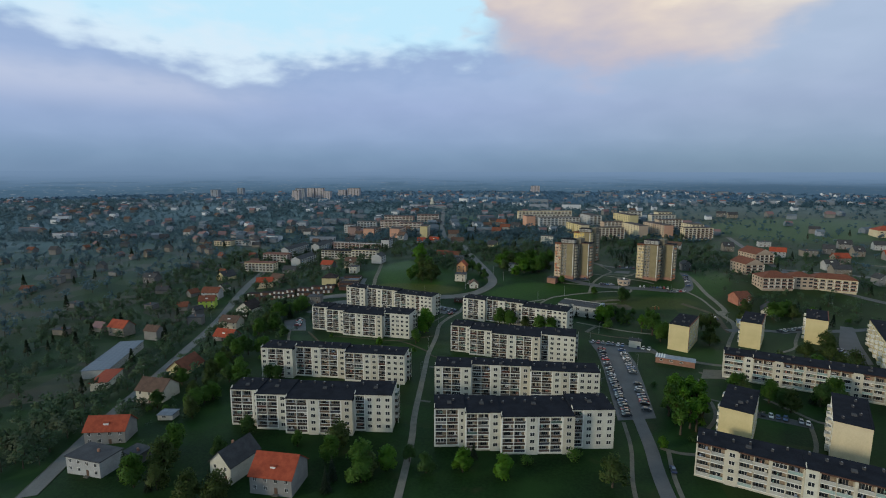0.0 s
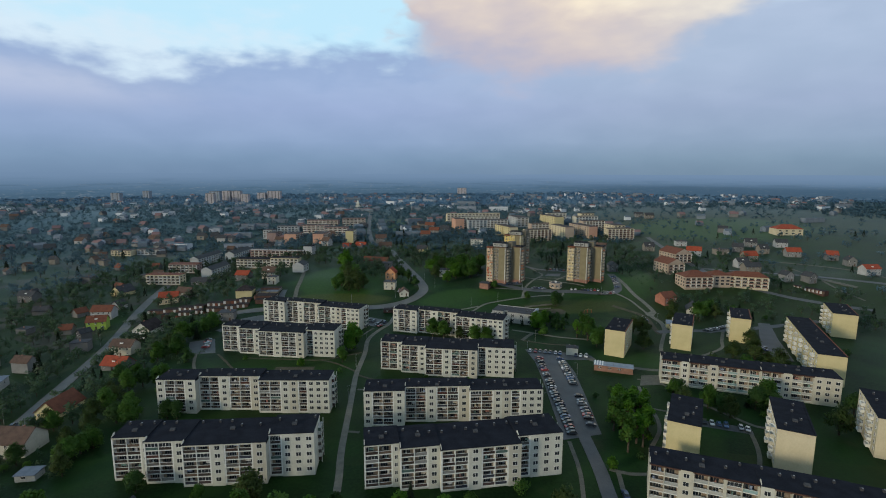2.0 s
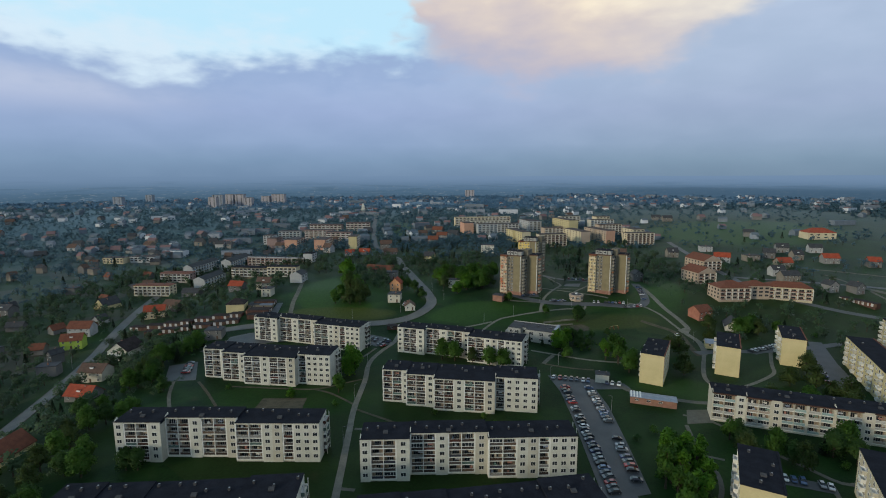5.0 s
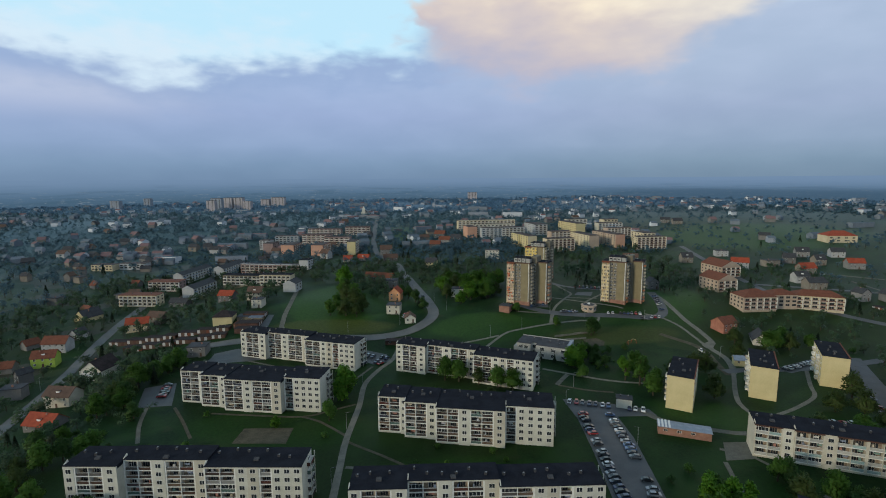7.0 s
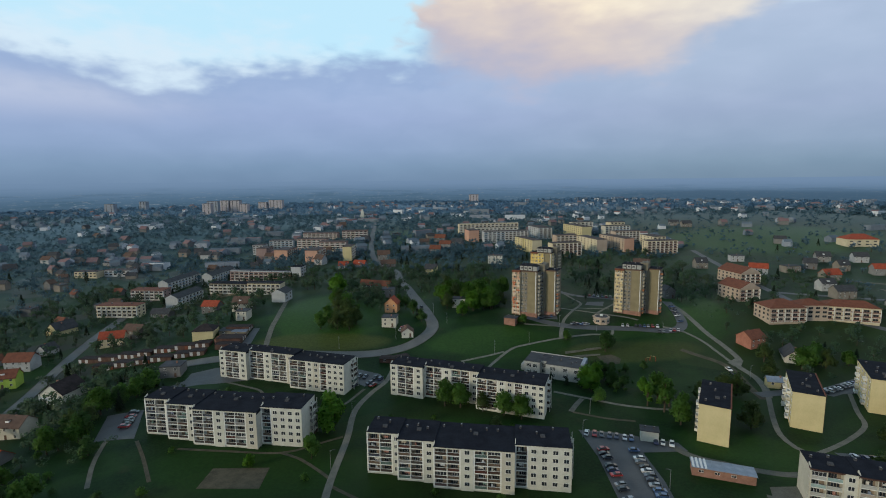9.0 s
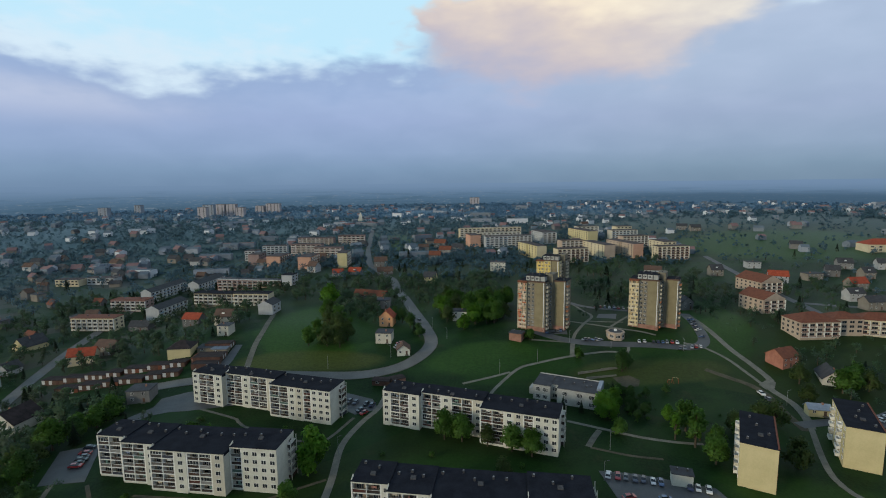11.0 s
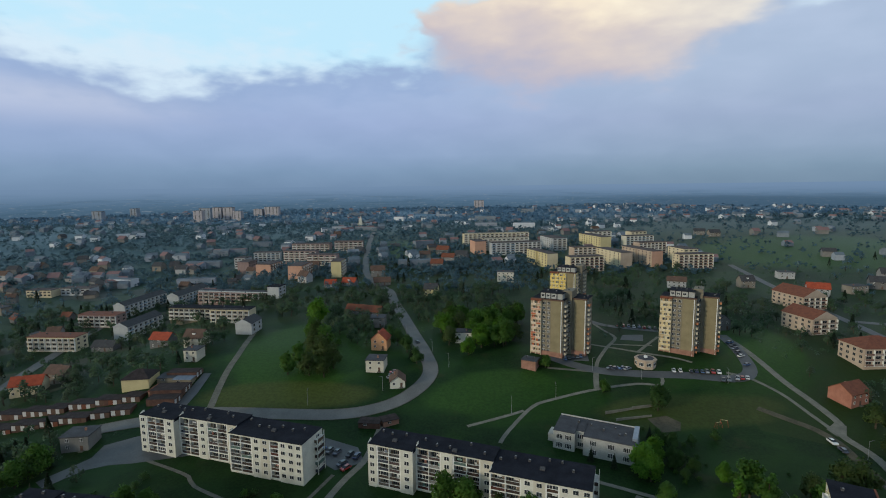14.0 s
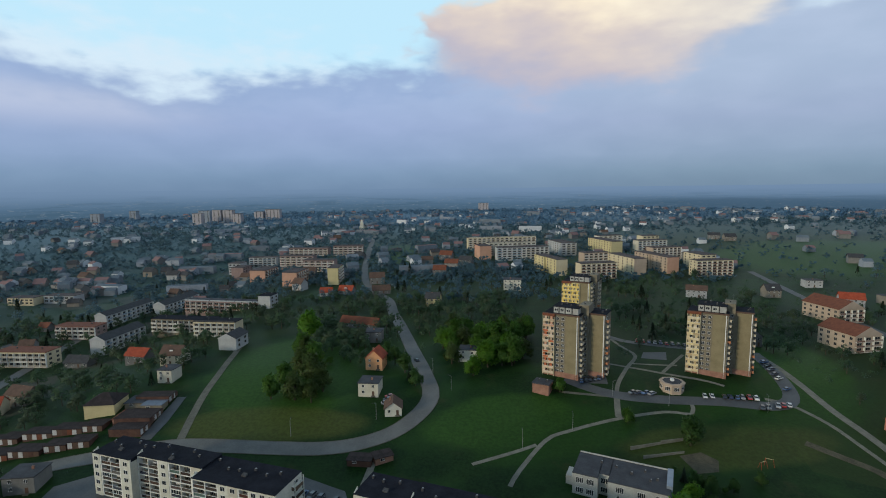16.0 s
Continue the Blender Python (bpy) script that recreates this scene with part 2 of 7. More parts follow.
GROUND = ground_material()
ASPHALT = surface("asphalt", (0.048, 0.051, 0.055), (0.078, 0.081, 0.085), 0.12, 0.6, 0.4, 14, world_space=True)
ROADWAY = surface("worn_asphalt", (0.080, 0.081, 0.078), (0.125, 0.125, 0.120), 0.12, 0.7, 0.35, 14, world_space=True)
PAVING = surface("paving", (0.080, 0.078, 0.064), (0.130, 0.126, 0.104), 0.3, 0.9, 0.25, 8, world_space=True)
SOIL = surface("worn_soil", (0.05, 0.045, 0.03), (0.10, 0.088, 0.06), 0.3, 0.95, 0.2, 8, world_space=True)
GRAVEL = surface("pale_gravel", (0.112, 0.110, 0.092), (0.180, 0.174, 0.146), 0.3, 0.95, 0.2, 9, world_space=True)
WHITE_WALL = surface("white_panel_wall", (0.40, 0.395, 0.340), (0.53, 0.525, 0.455), 0.25, 0.85, 0.25, 9)
CREAM_PANEL = surface("cream_panel_wall", (0.38, 0.36, 0.295), (0.48, 0.455, 0.375), 0.25, 0.85, 0.25, 9)
YELLOW_WALL = surface("yellow_render", (0.43, 0.37, 0.20), (0.51, 0.44, 0.245), 0.2, 0.88, 0.25, 9)
CREAM_WALL = surface("cream_render", (0.44, 0.38, 0.26), (0.53, 0.465, 0.32), 0.2, 0.88, 0.25, 9)
TAN_WALL = surface("tan_render", (0.165, 0.140, 0.082), (0.225, 0.192, 0.115), 0.2, 0.88, 0.25, 9)
GREY_WALL = surface("grey_concrete", (0.135, 0.118, 0.085), (0.205, 0.180, 0.132), 0.3, 0.88, 0.25, 9)
PINK_WALL = surface("pink_render", (0.32, 0.25, 0.19), (0.40, 0.32, 0.245), 0.2, 0.88, 0.25, 9)
LIME_WALL = surface("lime_green_render", (0.24, 0.34, 0.05), (0.32, 0.43, 0.08), 0.2, 0.88, 0.25, 9)
ORANGE_WALL = surface("orange_render", (0.50, 0.25, 0.12), (0.60, 0.32, 0.17), 0.2, 0.88, 0.25, 9)
DARK_BRICK = surface("dark_brick_wall", (0.055, 0.030, 0.025), (0.10, 0.055, 0.042), 0.4, 0.9, 0.2, 12)
RED_BRICK = surface("rust_red_brick_wall", (0.24, 0.10, 0.07), (0.33, 0.15, 0.105), 0.4, 0.9, 0.2, 12)
BRICK_WALL = surface("red_brick_wall", (0.19, 0.10, 0.07), (0.29, 0.16, 0.12), 0.4, 0.9, 0.2, 12)
HOUSE_WALL = surface("house_render", (0.75, 0.75, 0.75), (1, 1, 1), 0.3, 0.88, 0.25, 7, tones=((0.22, 0.22, 0.215), (0.17, 0.17, 0.165), (0.36, 0.37, 0.37), (0.13, 0.13, 0.13), (0.21, 0.19, 0.16), (0.15, 0.15, 0.15)))
BITUMEN = surface("roof_bitumen", (0.0085, 0.0098, 0.0142), (0.0175, 0.0198, 0.0275), 0.25, 0.95, 0.08, 10)
GREY_ROOF = surface("grey_roofing", (0.030, 0.032, 0.038), (0.055, 0.058, 0.066), 0.25, 0.85, 0.3, 10)
# far wall colours, muted and greyed to carry painted haze
FAR_PALE = surface("hazed_pale_render", (0.40, 0.43, 0.46), (0.50, 0.53, 0.56), 0.1, 0.9, 0.2, 5)
FAR_GREY = surface("hazed_grey_render", (0.19, 0.22, 0.26), (0.26, 0.29, 0.33), 0.1, 0.9, 0.2, 5)
FAR_DIM = surface("hazed_dim_render", (0.11, 0.135, 0.165), (0.16, 0.19, 0.22), 0.1, 0.9, 0.2, 5)
FAR_WHITE = surface("hazed_white_render", (0.30, 0.315, 0.32), (0.38, 0.395, 0.40), 0.15, 0.9, 0.2, 5)
FAR_BRICK = surface("hazed_red_render", (0.20, 0.145, 0.135), (0.27, 0.195, 0.18), 0.15, 0.9, 0.2, 5)
FAR_ORANGE = surface("hazed_orange_render", (0.40, 0.235, 0.165), (0.48, 0.29, 0.21), 0.15, 0.9, 0.2, 5)
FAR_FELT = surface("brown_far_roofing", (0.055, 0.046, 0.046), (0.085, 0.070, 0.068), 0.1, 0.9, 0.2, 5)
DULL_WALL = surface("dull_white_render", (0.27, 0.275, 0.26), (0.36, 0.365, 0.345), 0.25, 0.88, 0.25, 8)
# painted haze again: tall far blocks and far roofs
FAR_PINK = surface("hazed_pink_render", (0.29, 0.275, 0.29), (0.36, 0.34, 0.35), 0.1, 0.9, 0.2, 5)
FAR_RED = surface("hazed_red_roofs", (0.14, 0.095, 0.10), (0.20, 0.12, 0.115), 0.1, 0.9, 0.2, 5)
FAR_SLATE = surface("hazed_slate_roofs", (0.075, 0.10, 0.125), (0.11, 0.14, 0.165), 0.1, 0.9, 0.2, 5)
RED_TILE = surface("red_roof_tiles", (0.20, 0.036, 0.016), (0.31, 0.062, 0.028), 0.5, 0.8, 0.25, 9)
DARKRED_TILE = surface("dark_red_roof_tiles", (0.105, 0.036, 0.020), (0.165, 0.058, 0.032), 0.5, 0.8, 0.25, 9)
FELT = surface("brown_black_roofing_felt", (0.018, 0.015, 0.015), (0.045, 0.034, 0.034), 0.4, 0.9, 0.15, 9)
BROWN_TILE = surface("brown_roof_tiles", (0.065, 0.040, 0.030), (0.115, 0.070, 0.050), 0.5, 0.82, 0.25, 9)
SLATE = surface("grey_roof_tiles", (0.025, 0.026, 0.029), (0.050, 0.051, 0.054), 0.5, 0.8, 0.3, 9)
DULL_SHEET = surface("weathered_sheet_metal", (0.085, 0.105, 0.138), (0.140, 0.168, 0.212), 0.4, 0.6, 0.3, 9)
BLUE_SHEET = surface("pale_sheet_metal", (0.16, 0.20, 0.255), (0.25, 0.295, 0.355), 0.4, 0.45, 0.4, 9, 0.3)
# darker, browner version of the white window frame colour
FRAME_DIM = surface("dim_window_frame", (0.20, 0.17, 0.14), (0.36, 0.33, 0.29), 1.5, 0.65, 0.25, 4)
GLASS = surface("window_glass", (0.014, 0.018, 0.022), (0.030, 0.036, 0.042), 0.9, 0.12, 0.5, 3)
FRAME = surface("white_window_frame", (0.58, 0.58, 0.56), (0.72, 0.72, 0.70), 1.5, 0.6, 0.3, 4)
RAILS = surface("balcony_panel", (0.75, 0.75, 0.75), (1, 1, 1), 0.8, 0.75, 0.25, 6, tones=((0.042, 0.030, 0.025), (0.034, 0.022, 0.018), (0.050, 0.046, 0.043), (0.080, 0.070, 0.063), (0.070, 0.027, 0.020), (0.036, 0.042, 0.056), (0.056, 0.033, 0.023), (0.100, 0.095, 0.088), (0.038, 0.030, 0.026), (0.070, 0.050, 0.048), (0.20, 0.20, 0.19), (0.044, 0.034, 0.028), (0.075, 0.12, 0.105), (0.11, 0.078, 0.056), (0.040, 0.028, 0.022), (0.052, 0.040, 0.034)))
PALE_RAILS = surface("pale_balcony_panel", (0.78, 0.78, 0.78), (1, 1, 1), 0.8, 0.75, 0.25, 6, tones=((0.36, 0.36, 0.33), (0.27, 0.36, 0.34), (0.40, 0.40, 0.37), (0.30, 0.31, 0.29), (0.33, 0.28, 0.23), (0.24, 0.34, 0.33)))
WARM_RAILS = surface("warm_balcony_panel", (0.8, 0.8, 0.8), (1, 1, 1), 0.8, 0.75, 0.25, 6, tones=((0.52, 0.46, 0.34), (0.42, 0.18, 0.09), (0.50, 0.44, 0.33), (0.46, 0.40, 0.30)))
MIXED_RAILS = surface("mixed_balcony_panel", (0.8, 0.8, 0.8), (1, 1, 1), 0.8, 0.75, 0.25, 6, tones=((0.56, 0.44, 0.33), (0.42, 0.13, 0.06), (0.58, 0.47, 0.36), (0.40, 0.30, 0.20), (0.52, 0.30, 0.20), (0.58, 0.46, 0.34)))
CREAM_RAILS = surface("cream_balcony_panel", (0.8, 0.8, 0.8), (1, 1, 1), 0.8, 0.75, 0.25, 6, tones=((0.62, 0.51, 0.28), (0.56, 0.45, 0.26), (0.60, 0.52, 0.36), (0.44, 0.33, 0.18)))
GOLD_RAILS = surface("yellow_balcony_panel", (0.8, 0.8, 0.8), (1, 1, 1), 0.8, 0.75, 0.25, 6, tones=((0.70, 0.52, 0.14), (0.66, 0.48, 0.13), (0.72, 0.56, 0.19)))
BANDS = surface("balcony_band_panels", (0.8, 0.8, 0.8), (1, 1, 1), 0.8, 0.8, 0.25, 6, islands=True, tones=((0.44, 0.42, 0.38), (0.36, 0.33, 0.29), (0.50, 0.48, 0.44), (0.30, 0.22, 0.17), (0.42, 0.37, 0.30)))
BRICK_BANDS = surface("brown_balcony_band", (0.8, 0.8, 0.8), (1, 1, 1), 0.8, 0.8, 0.25, 6, islands=True, tones=((0.20, 0.11, 0.085), (0.25, 0.15, 0.115), (0.17, 0.10, 0.08), (0.30, 0.24, 0.20)))
BLUE_BANDS = surface("blue_balcony_band", (0.8, 0.8, 0.8), (1, 1, 1), 0.8, 0.8, 0.25, 6, islands=True, tones=((0.26, 0.34, 0.40), (0.36, 0.40, 0.42), (0.20, 0.29, 0.36), (0.42, 0.44, 0.44)))
VENT = surface("roof_vent_concrete", (0.034, 0.035, 0.038), (0.075, 0.076, 0.080), 1.5, 0.9, 0.2, 4)
LOGGIA = surface("loggia_wall", (0.15, 0.112, 0.080), (0.31, 0.25, 0.185), 0.6, 0.85, 0.25, 6)
FIN = surface("white_concrete_fin", (0.54, 0.54, 0.50), (0.66, 0.66, 0.62), 0.4, 0.85, 0.25, 8)
CLUTTER = surface("balcony_goods", (0.7, 0.7, 0.7), (1, 1, 1), 0.8, 0.8, 0.2, 6, tones=((0.62, 0.62, 0.60), (0.55, 0.56, 0.58), (0.25, 0.30, 0.40), (0.40, 0.20, 0.16), (0.66, 0.64, 0.58), (0.20, 0.32, 0.28), (0.50, 0.44, 0.34)))
DOOR_WHITE = surface("white_garage_door", (0.36, 0.36, 0.36), (0.52, 0.52, 0.51), 0.8, 0.6, 0.3, 5)
BARK = surface("bark", (0.035, 0.028, 0.020), (0.085, 0.070, 0.052), 2.0, 0.95, 0.15, 5)
LEAF_TONES = ((0.85, 1.0, 0.8), (1.0, 1.0, 1.0), (1.15, 1.1, 0.9), (0.75, 0.85, 0.8), (0.95, 0.88, 0.8))


FAR_TONES = ((0.9, 0.93, 0.95), (1.0, 1.0, 1.0), (1.08, 1.06, 1.02), (0.95, 0.96, 0.98))


def leaf_mat(name, dark, light, gloss=0.25, sheen=0.0, tones=LEAF_TONES, thin=0.4):
    """Leaves, through which part of the light passes."""
    m = surface(name, dark, light, 0.5, 0.6, gloss, 5, tones=tones, islands=True, sheen=sheen)
    nt = m.node_tree
    p = nt.nodes["Principled BSDF"]
    through_leaf, both = nt.nodes.new("ShaderNodeBsdfTranslucent"), nt.nodes.new("ShaderNodeMixShader")
    nt.links.new(p.inputs["Base Color"].links[0].from_socket, through_leaf.inputs[0])
    both.inputs[0].default_value = thin
    nt.links.new(p.outputs[0], both.inputs[1])
    nt.links.new(through_leaf.outputs[0], both.inputs[2])
    nt.links.new(both.outputs[0], nt.nodes["Material Output"].inputs[0])
    return m


LEAF_FRESH = leaf_mat("fresh_spring_leaves", (0.066, 0.165, 0.014), (0.120, 0.265, 0.026))
LEAF_GREEN = leaf_mat("green_leaves", (0.056, 0.132, 0.020), (0.096, 0.196, 0.034))
LEAF_DARK = leaf_mat("dark_leaves", (0.040, 0.092, 0.024), (0.068, 0.136, 0.036))
LEAF_BROWN = leaf_mat("budding_twigs", (0.050, 0.080, 0.022), (0.084, 0.124, 0.036))
# haze is painted into these two leaf colours, bluer and paler for the woods
LEAF_FAR_HAZED = leaf_mat("hazed_distant_foliage", (0.050, 0.102, 0.128), (0.064, 0.122, 0.148), 0.3, 0.3, FAR_TONES)
LEAF_WOODS_HAZED = leaf_mat("hazed_woods_foliage", (0.078, 0.158, 0.240), (0.092, 0.178, 0.262), 0.3, 0.3, FAR_TONES)
# the last number is bluish sheen that imitates haze over the gardens
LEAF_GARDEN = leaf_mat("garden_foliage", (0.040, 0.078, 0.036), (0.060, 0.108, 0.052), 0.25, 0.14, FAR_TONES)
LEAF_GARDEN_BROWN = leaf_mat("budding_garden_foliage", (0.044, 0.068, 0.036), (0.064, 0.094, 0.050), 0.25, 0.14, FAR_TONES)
LEAF_PINE = leaf_mat("spruce_needles", (0.008, 0.018, 0.010), (0.020, 0.036, 0.018))
CAR_PAINT = surface("car_paint", (0.9, 0.9, 0.9), (1, 1, 1), 0.7, 0.3, 0.5, 3, coat=0.6, tones=((0.02, 0.025, 0.035), (0.05, 0.06, 0.09), (0.55, 0.55, 0.56), (0.25, 0.26, 0.28), (0.03, 0.04, 0.10), (0.30, 0.03, 0.03), (0.60, 0.60, 0.58), (0.012, 0.012, 0.014), (0.10, 0.11, 0.12), (0.06, 0.11, 0.22)))
TYRE = surface("tyre_rubber", (0.012, 0.012, 0.012), (0.022, 0.022, 0.022), 3.0, 0.85, 0.2, 3)
STEEL = surface("galvanised_steel", (0.22, 0.23, 0.24), (0.34, 0.35, 0.36), 2.0, 0.5, 0.4, 3, 0.6)

# ---------------------------------------------------------------- mesh building


class Build:
    """Collects boxes and polygons into one mesh."""

    def __init__(self):
        self.v, self.f, self.m = [], [], []

    def poly(self, *pts, m=0):
        i = len(self.v)
        self.v.extend(pts)
        self.f.append(tuple(range(i, i + len(pts))))
        self.m.append(m)
        return self

    def box(self, x0, x1, y0, y1, z0, z1, m=0):
        i = len(self.v)
        self.v += [(x0, y0, z0), (x1, y0, z0), (x1, y1, z0), (x0, y1, z0), (x0, y0, z1), (x1, y0, z1), (x1, y1, z1), (x0, y1, z1)]
        self.f += [(i, i + 3, i + 2, i + 1), (i + 4, i + 5, i + 6, i + 7), (i, i + 1, i + 5, i + 4), (i + 1, i + 2, i + 6, i + 5), (i + 2, i + 3, i + 7, i + 6), (i + 3, i, i + 4, i + 7)]
        self.m += [m] * 6
        return self

    def loft(self, rings, m=0):
        """Rectangles (half x, half y, z) joined from bottom to top into one closed shape."""
        i = len(self.v)
        for hx, hy, z in rings:
            self.v += [(-hx, -hy, z), (hx, -hy, z), (hx, hy, z), (-hx, hy, z)]
        for r in range(len(rings) - 1):
            a = i + 4 * r
            self.f += [(a + k, a + (k + 1) % 4, a + 4 + (k + 1) % 4, a + 4 + k) for k in range(4)]
        a = i + 4 * (len(rings) - 1)
        self.f += [(a, a + 1, a + 2, a + 3)]
        self.m += [m] * (4 * len(rings) - 3)
        return self

    def bar(self, profile, x0, x1, m=0, top=None):
        """A profile of (y, z) drawn along x; faces above the height top take the second material."""
        i, n = len(self.v), len(profile)
        self.v += [(x0, y, z) for y, z in profile] + [(x1, y, z) for y, z in profile]
        for k in range(n):
            q = (k + 1) % n
            self.f.append((i + k, i + n + k, i + n + q, i + q))
            self.m.append(1 if top is not None and min(profile[k][1], profile[q][1]) >= top else m)
        self.f += [tuple(i + k for k in range(n))[::-1], tuple(i + n + k for k in range(n))]
        self.m += [m, m]
        return self

    def prism(self, plan, z0, z1, mats=None):
        """A plan polygon drawn up from z0 to z1; mats: a material for each side."""
        i, n = len(self.v), len(plan)
        self.v += [(x, y, z0) for x, y in plan] + [(x, y, z1) for x, y in plan]
        for k in range(n):
            q = (k + 1) % n
            self.f.append((i + k, i + q, i + n + q, i + n + k))
            self.m.append(mats[k] if mats else 0)
        self.f.append(tuple(i + n + k for k in range(n)))
        self.m.append(0)
        return self

    def tray(self, x0, x1, y0, y1, z0, z1, t=0.09):
        """A balcony: a floor with a parapet all round, open above."""
        i = len(self.v)
        for a, b, c, d, z in ((x0, x1, y0, y1, z0), (x0, x1, y0, y1, z1), (x0 + t, x1 - t, y0 + t, y1 - t, z1), (x0 + t, x1 - t, y0 + t, y1 - t, z0 + 0.2)):
            self.v += [(a, c, z), (b, c, z), (b, d, z), (a, d, z)]
        for r in range(3):
            a = i + 4 * r
            self.f += [(a + k, a + (k + 1) % 4, a + 4 + (k + 1) % 4, a + 4 + k) for k in range(4)]
            self.m += [1 if r == 0 else 0] * 4
        self.f += [(i + 3, i + 2, i + 1, i), (i + 12, i + 13, i + 14, i + 15)]
        self.m += [0, 0]
        return self

    def tube(self, p, q, r0, r1, n=6, m=0):
        p, q = Vector(p), Vector(q)
        d = (q - p).normalized()
        a = d.orthogonal().normalized()
        b = d.cross(a)
        i = len(self.v)
        for c, r in ((p, r0), (q, r1)):
            for k in range(n):
                t = 2 * math.pi * k / n
                self.v.append(tuple(c + (a * math.cos(t) + b * math.sin(t)) * r))
        for k in range(n):
            self.f.append((i + k, i + (k + 1) % n, i + n + (k + 1) % n, i + n + k))
        self.f.append(tuple(range(i + n, i + 2 * n)))
        self.m += [m] * (n + 1)
        return self

    def mesh(self, name, *mats):
        me = bpy.data.meshes.new(name)
        me.from_pydata(self.v, [], self.f)
        for mt in mats:
            me.materials.append(mt)
        me.polygons.foreach_set("material_index", self.m)
        me.update()
        return me


def part(name, data, parent, m=None, label=""):
    ob = new(name, data)
    ob.parent = parent
    if m is not None:
        ob.matrix_basis = m
    if label:
        ob["label"] = label
    return ob


def thing(name, m, label, category, group=""):
    return tagged(place(new(name), m), label, category, group)


def place(ob, m):
    ob.matrix_basis = m
    return ob


def ease(a, b, v):
    u = min(1.0, max(0.0, (v - a) / (b - a)))
    return u * u * (3 - 2 * u)


def gz(x, y):
    """Height of the ground."""
    slope = 12 * ease(95, 205, y)
    z = slope + 13 * ease(205, 750, y) + 52 * ease(900, 4700, math.hypot(x * 0.6, y))
    left = ease(-130, -230, x) * (1 - ease(450, 800, y))
    z -= left * (8 + 0.6 * slope)
    return z + 9 * ease(250, 520, x) * ease(200, 420, y)


def on(x, y, rot=0, dz=0.0):
    return pose(x, y, gz(x, y) + dz, 0, 0, rot)


TAKEN = []  # circles kept free of trees: x, y, radius


def keep(x, y, r):
    TAKEN.append((x, y, r))


def keep_box(m, w, d):
    n = max(1, int(w // 8))
    k = max(1, int(d // 8))
    for i in range(n):
        for j in range(k):
            c = m @ Vector(((i + 0.5) * w / n, (j + 0.5) * d / k, 0))
            keep(c.x, c.y, 0.72 * max(w / n, d / k) + 1.5)


# ---------------------------------------------------------------- ground, roads
def axis(lo, hi, near_lo, near_hi, step):
    out, v, s = [], near_lo, step
    while v > lo:
        out.append(v)
        s *= 1.12
        v -= s
    out = [lo] + out[::-1]
    v = near_lo + step
    while v < near_hi:
        out.append(v)
        v += step
    s = step
    while v < hi:
        out.append(v)
        s *= 1.12
        v += s
    return out + [hi]


def make_ground():
    xs, ys = axis(-4950, 4950, -330, 330, 7.0), axis(-3000, 4950, -300, 480, 7.0)
    verts = [(x, y, gz(x, y)) for y in ys for x in xs]
    n = len(xs)
    faces = [(j * n + i, j * n + i + 1, (j + 1) * n + i + 1, (j + 1) * n + i) for j in range(len(ys) - 1) for i in range(n - 1)]
    me = bpy.data.meshes.new("ground")
    me.from_pydata(verts, [], faces)
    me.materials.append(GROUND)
    me.polygons.foreach_set("use_smooth", [True] * len(faces))
    me.update()
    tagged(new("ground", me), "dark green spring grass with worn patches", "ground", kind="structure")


make_ground()


def resample(pts, step):
    """A smooth line through the points, in even steps."""
    P = [Vector((x, y, 0)) for x, y in pts]
    P = [2 * P[0] - P[1]] + P + [2 * P[-1] - P[-2]]
    out = []
    for i in range(1, len(P) - 2):
        a, b, c, d = P[i - 1:i + 3]
        n = max(2, int((c - b).length / step))
        for k in range(n):
            t = k / n
            out.append(0.5 * ((2 * b) + (c - a) * t + (2 * a - 5 * b + 4 * c - d) * t * t + (3 * b - a - 3 * c + d) * t ** 3))
    return out + [P[-2]]


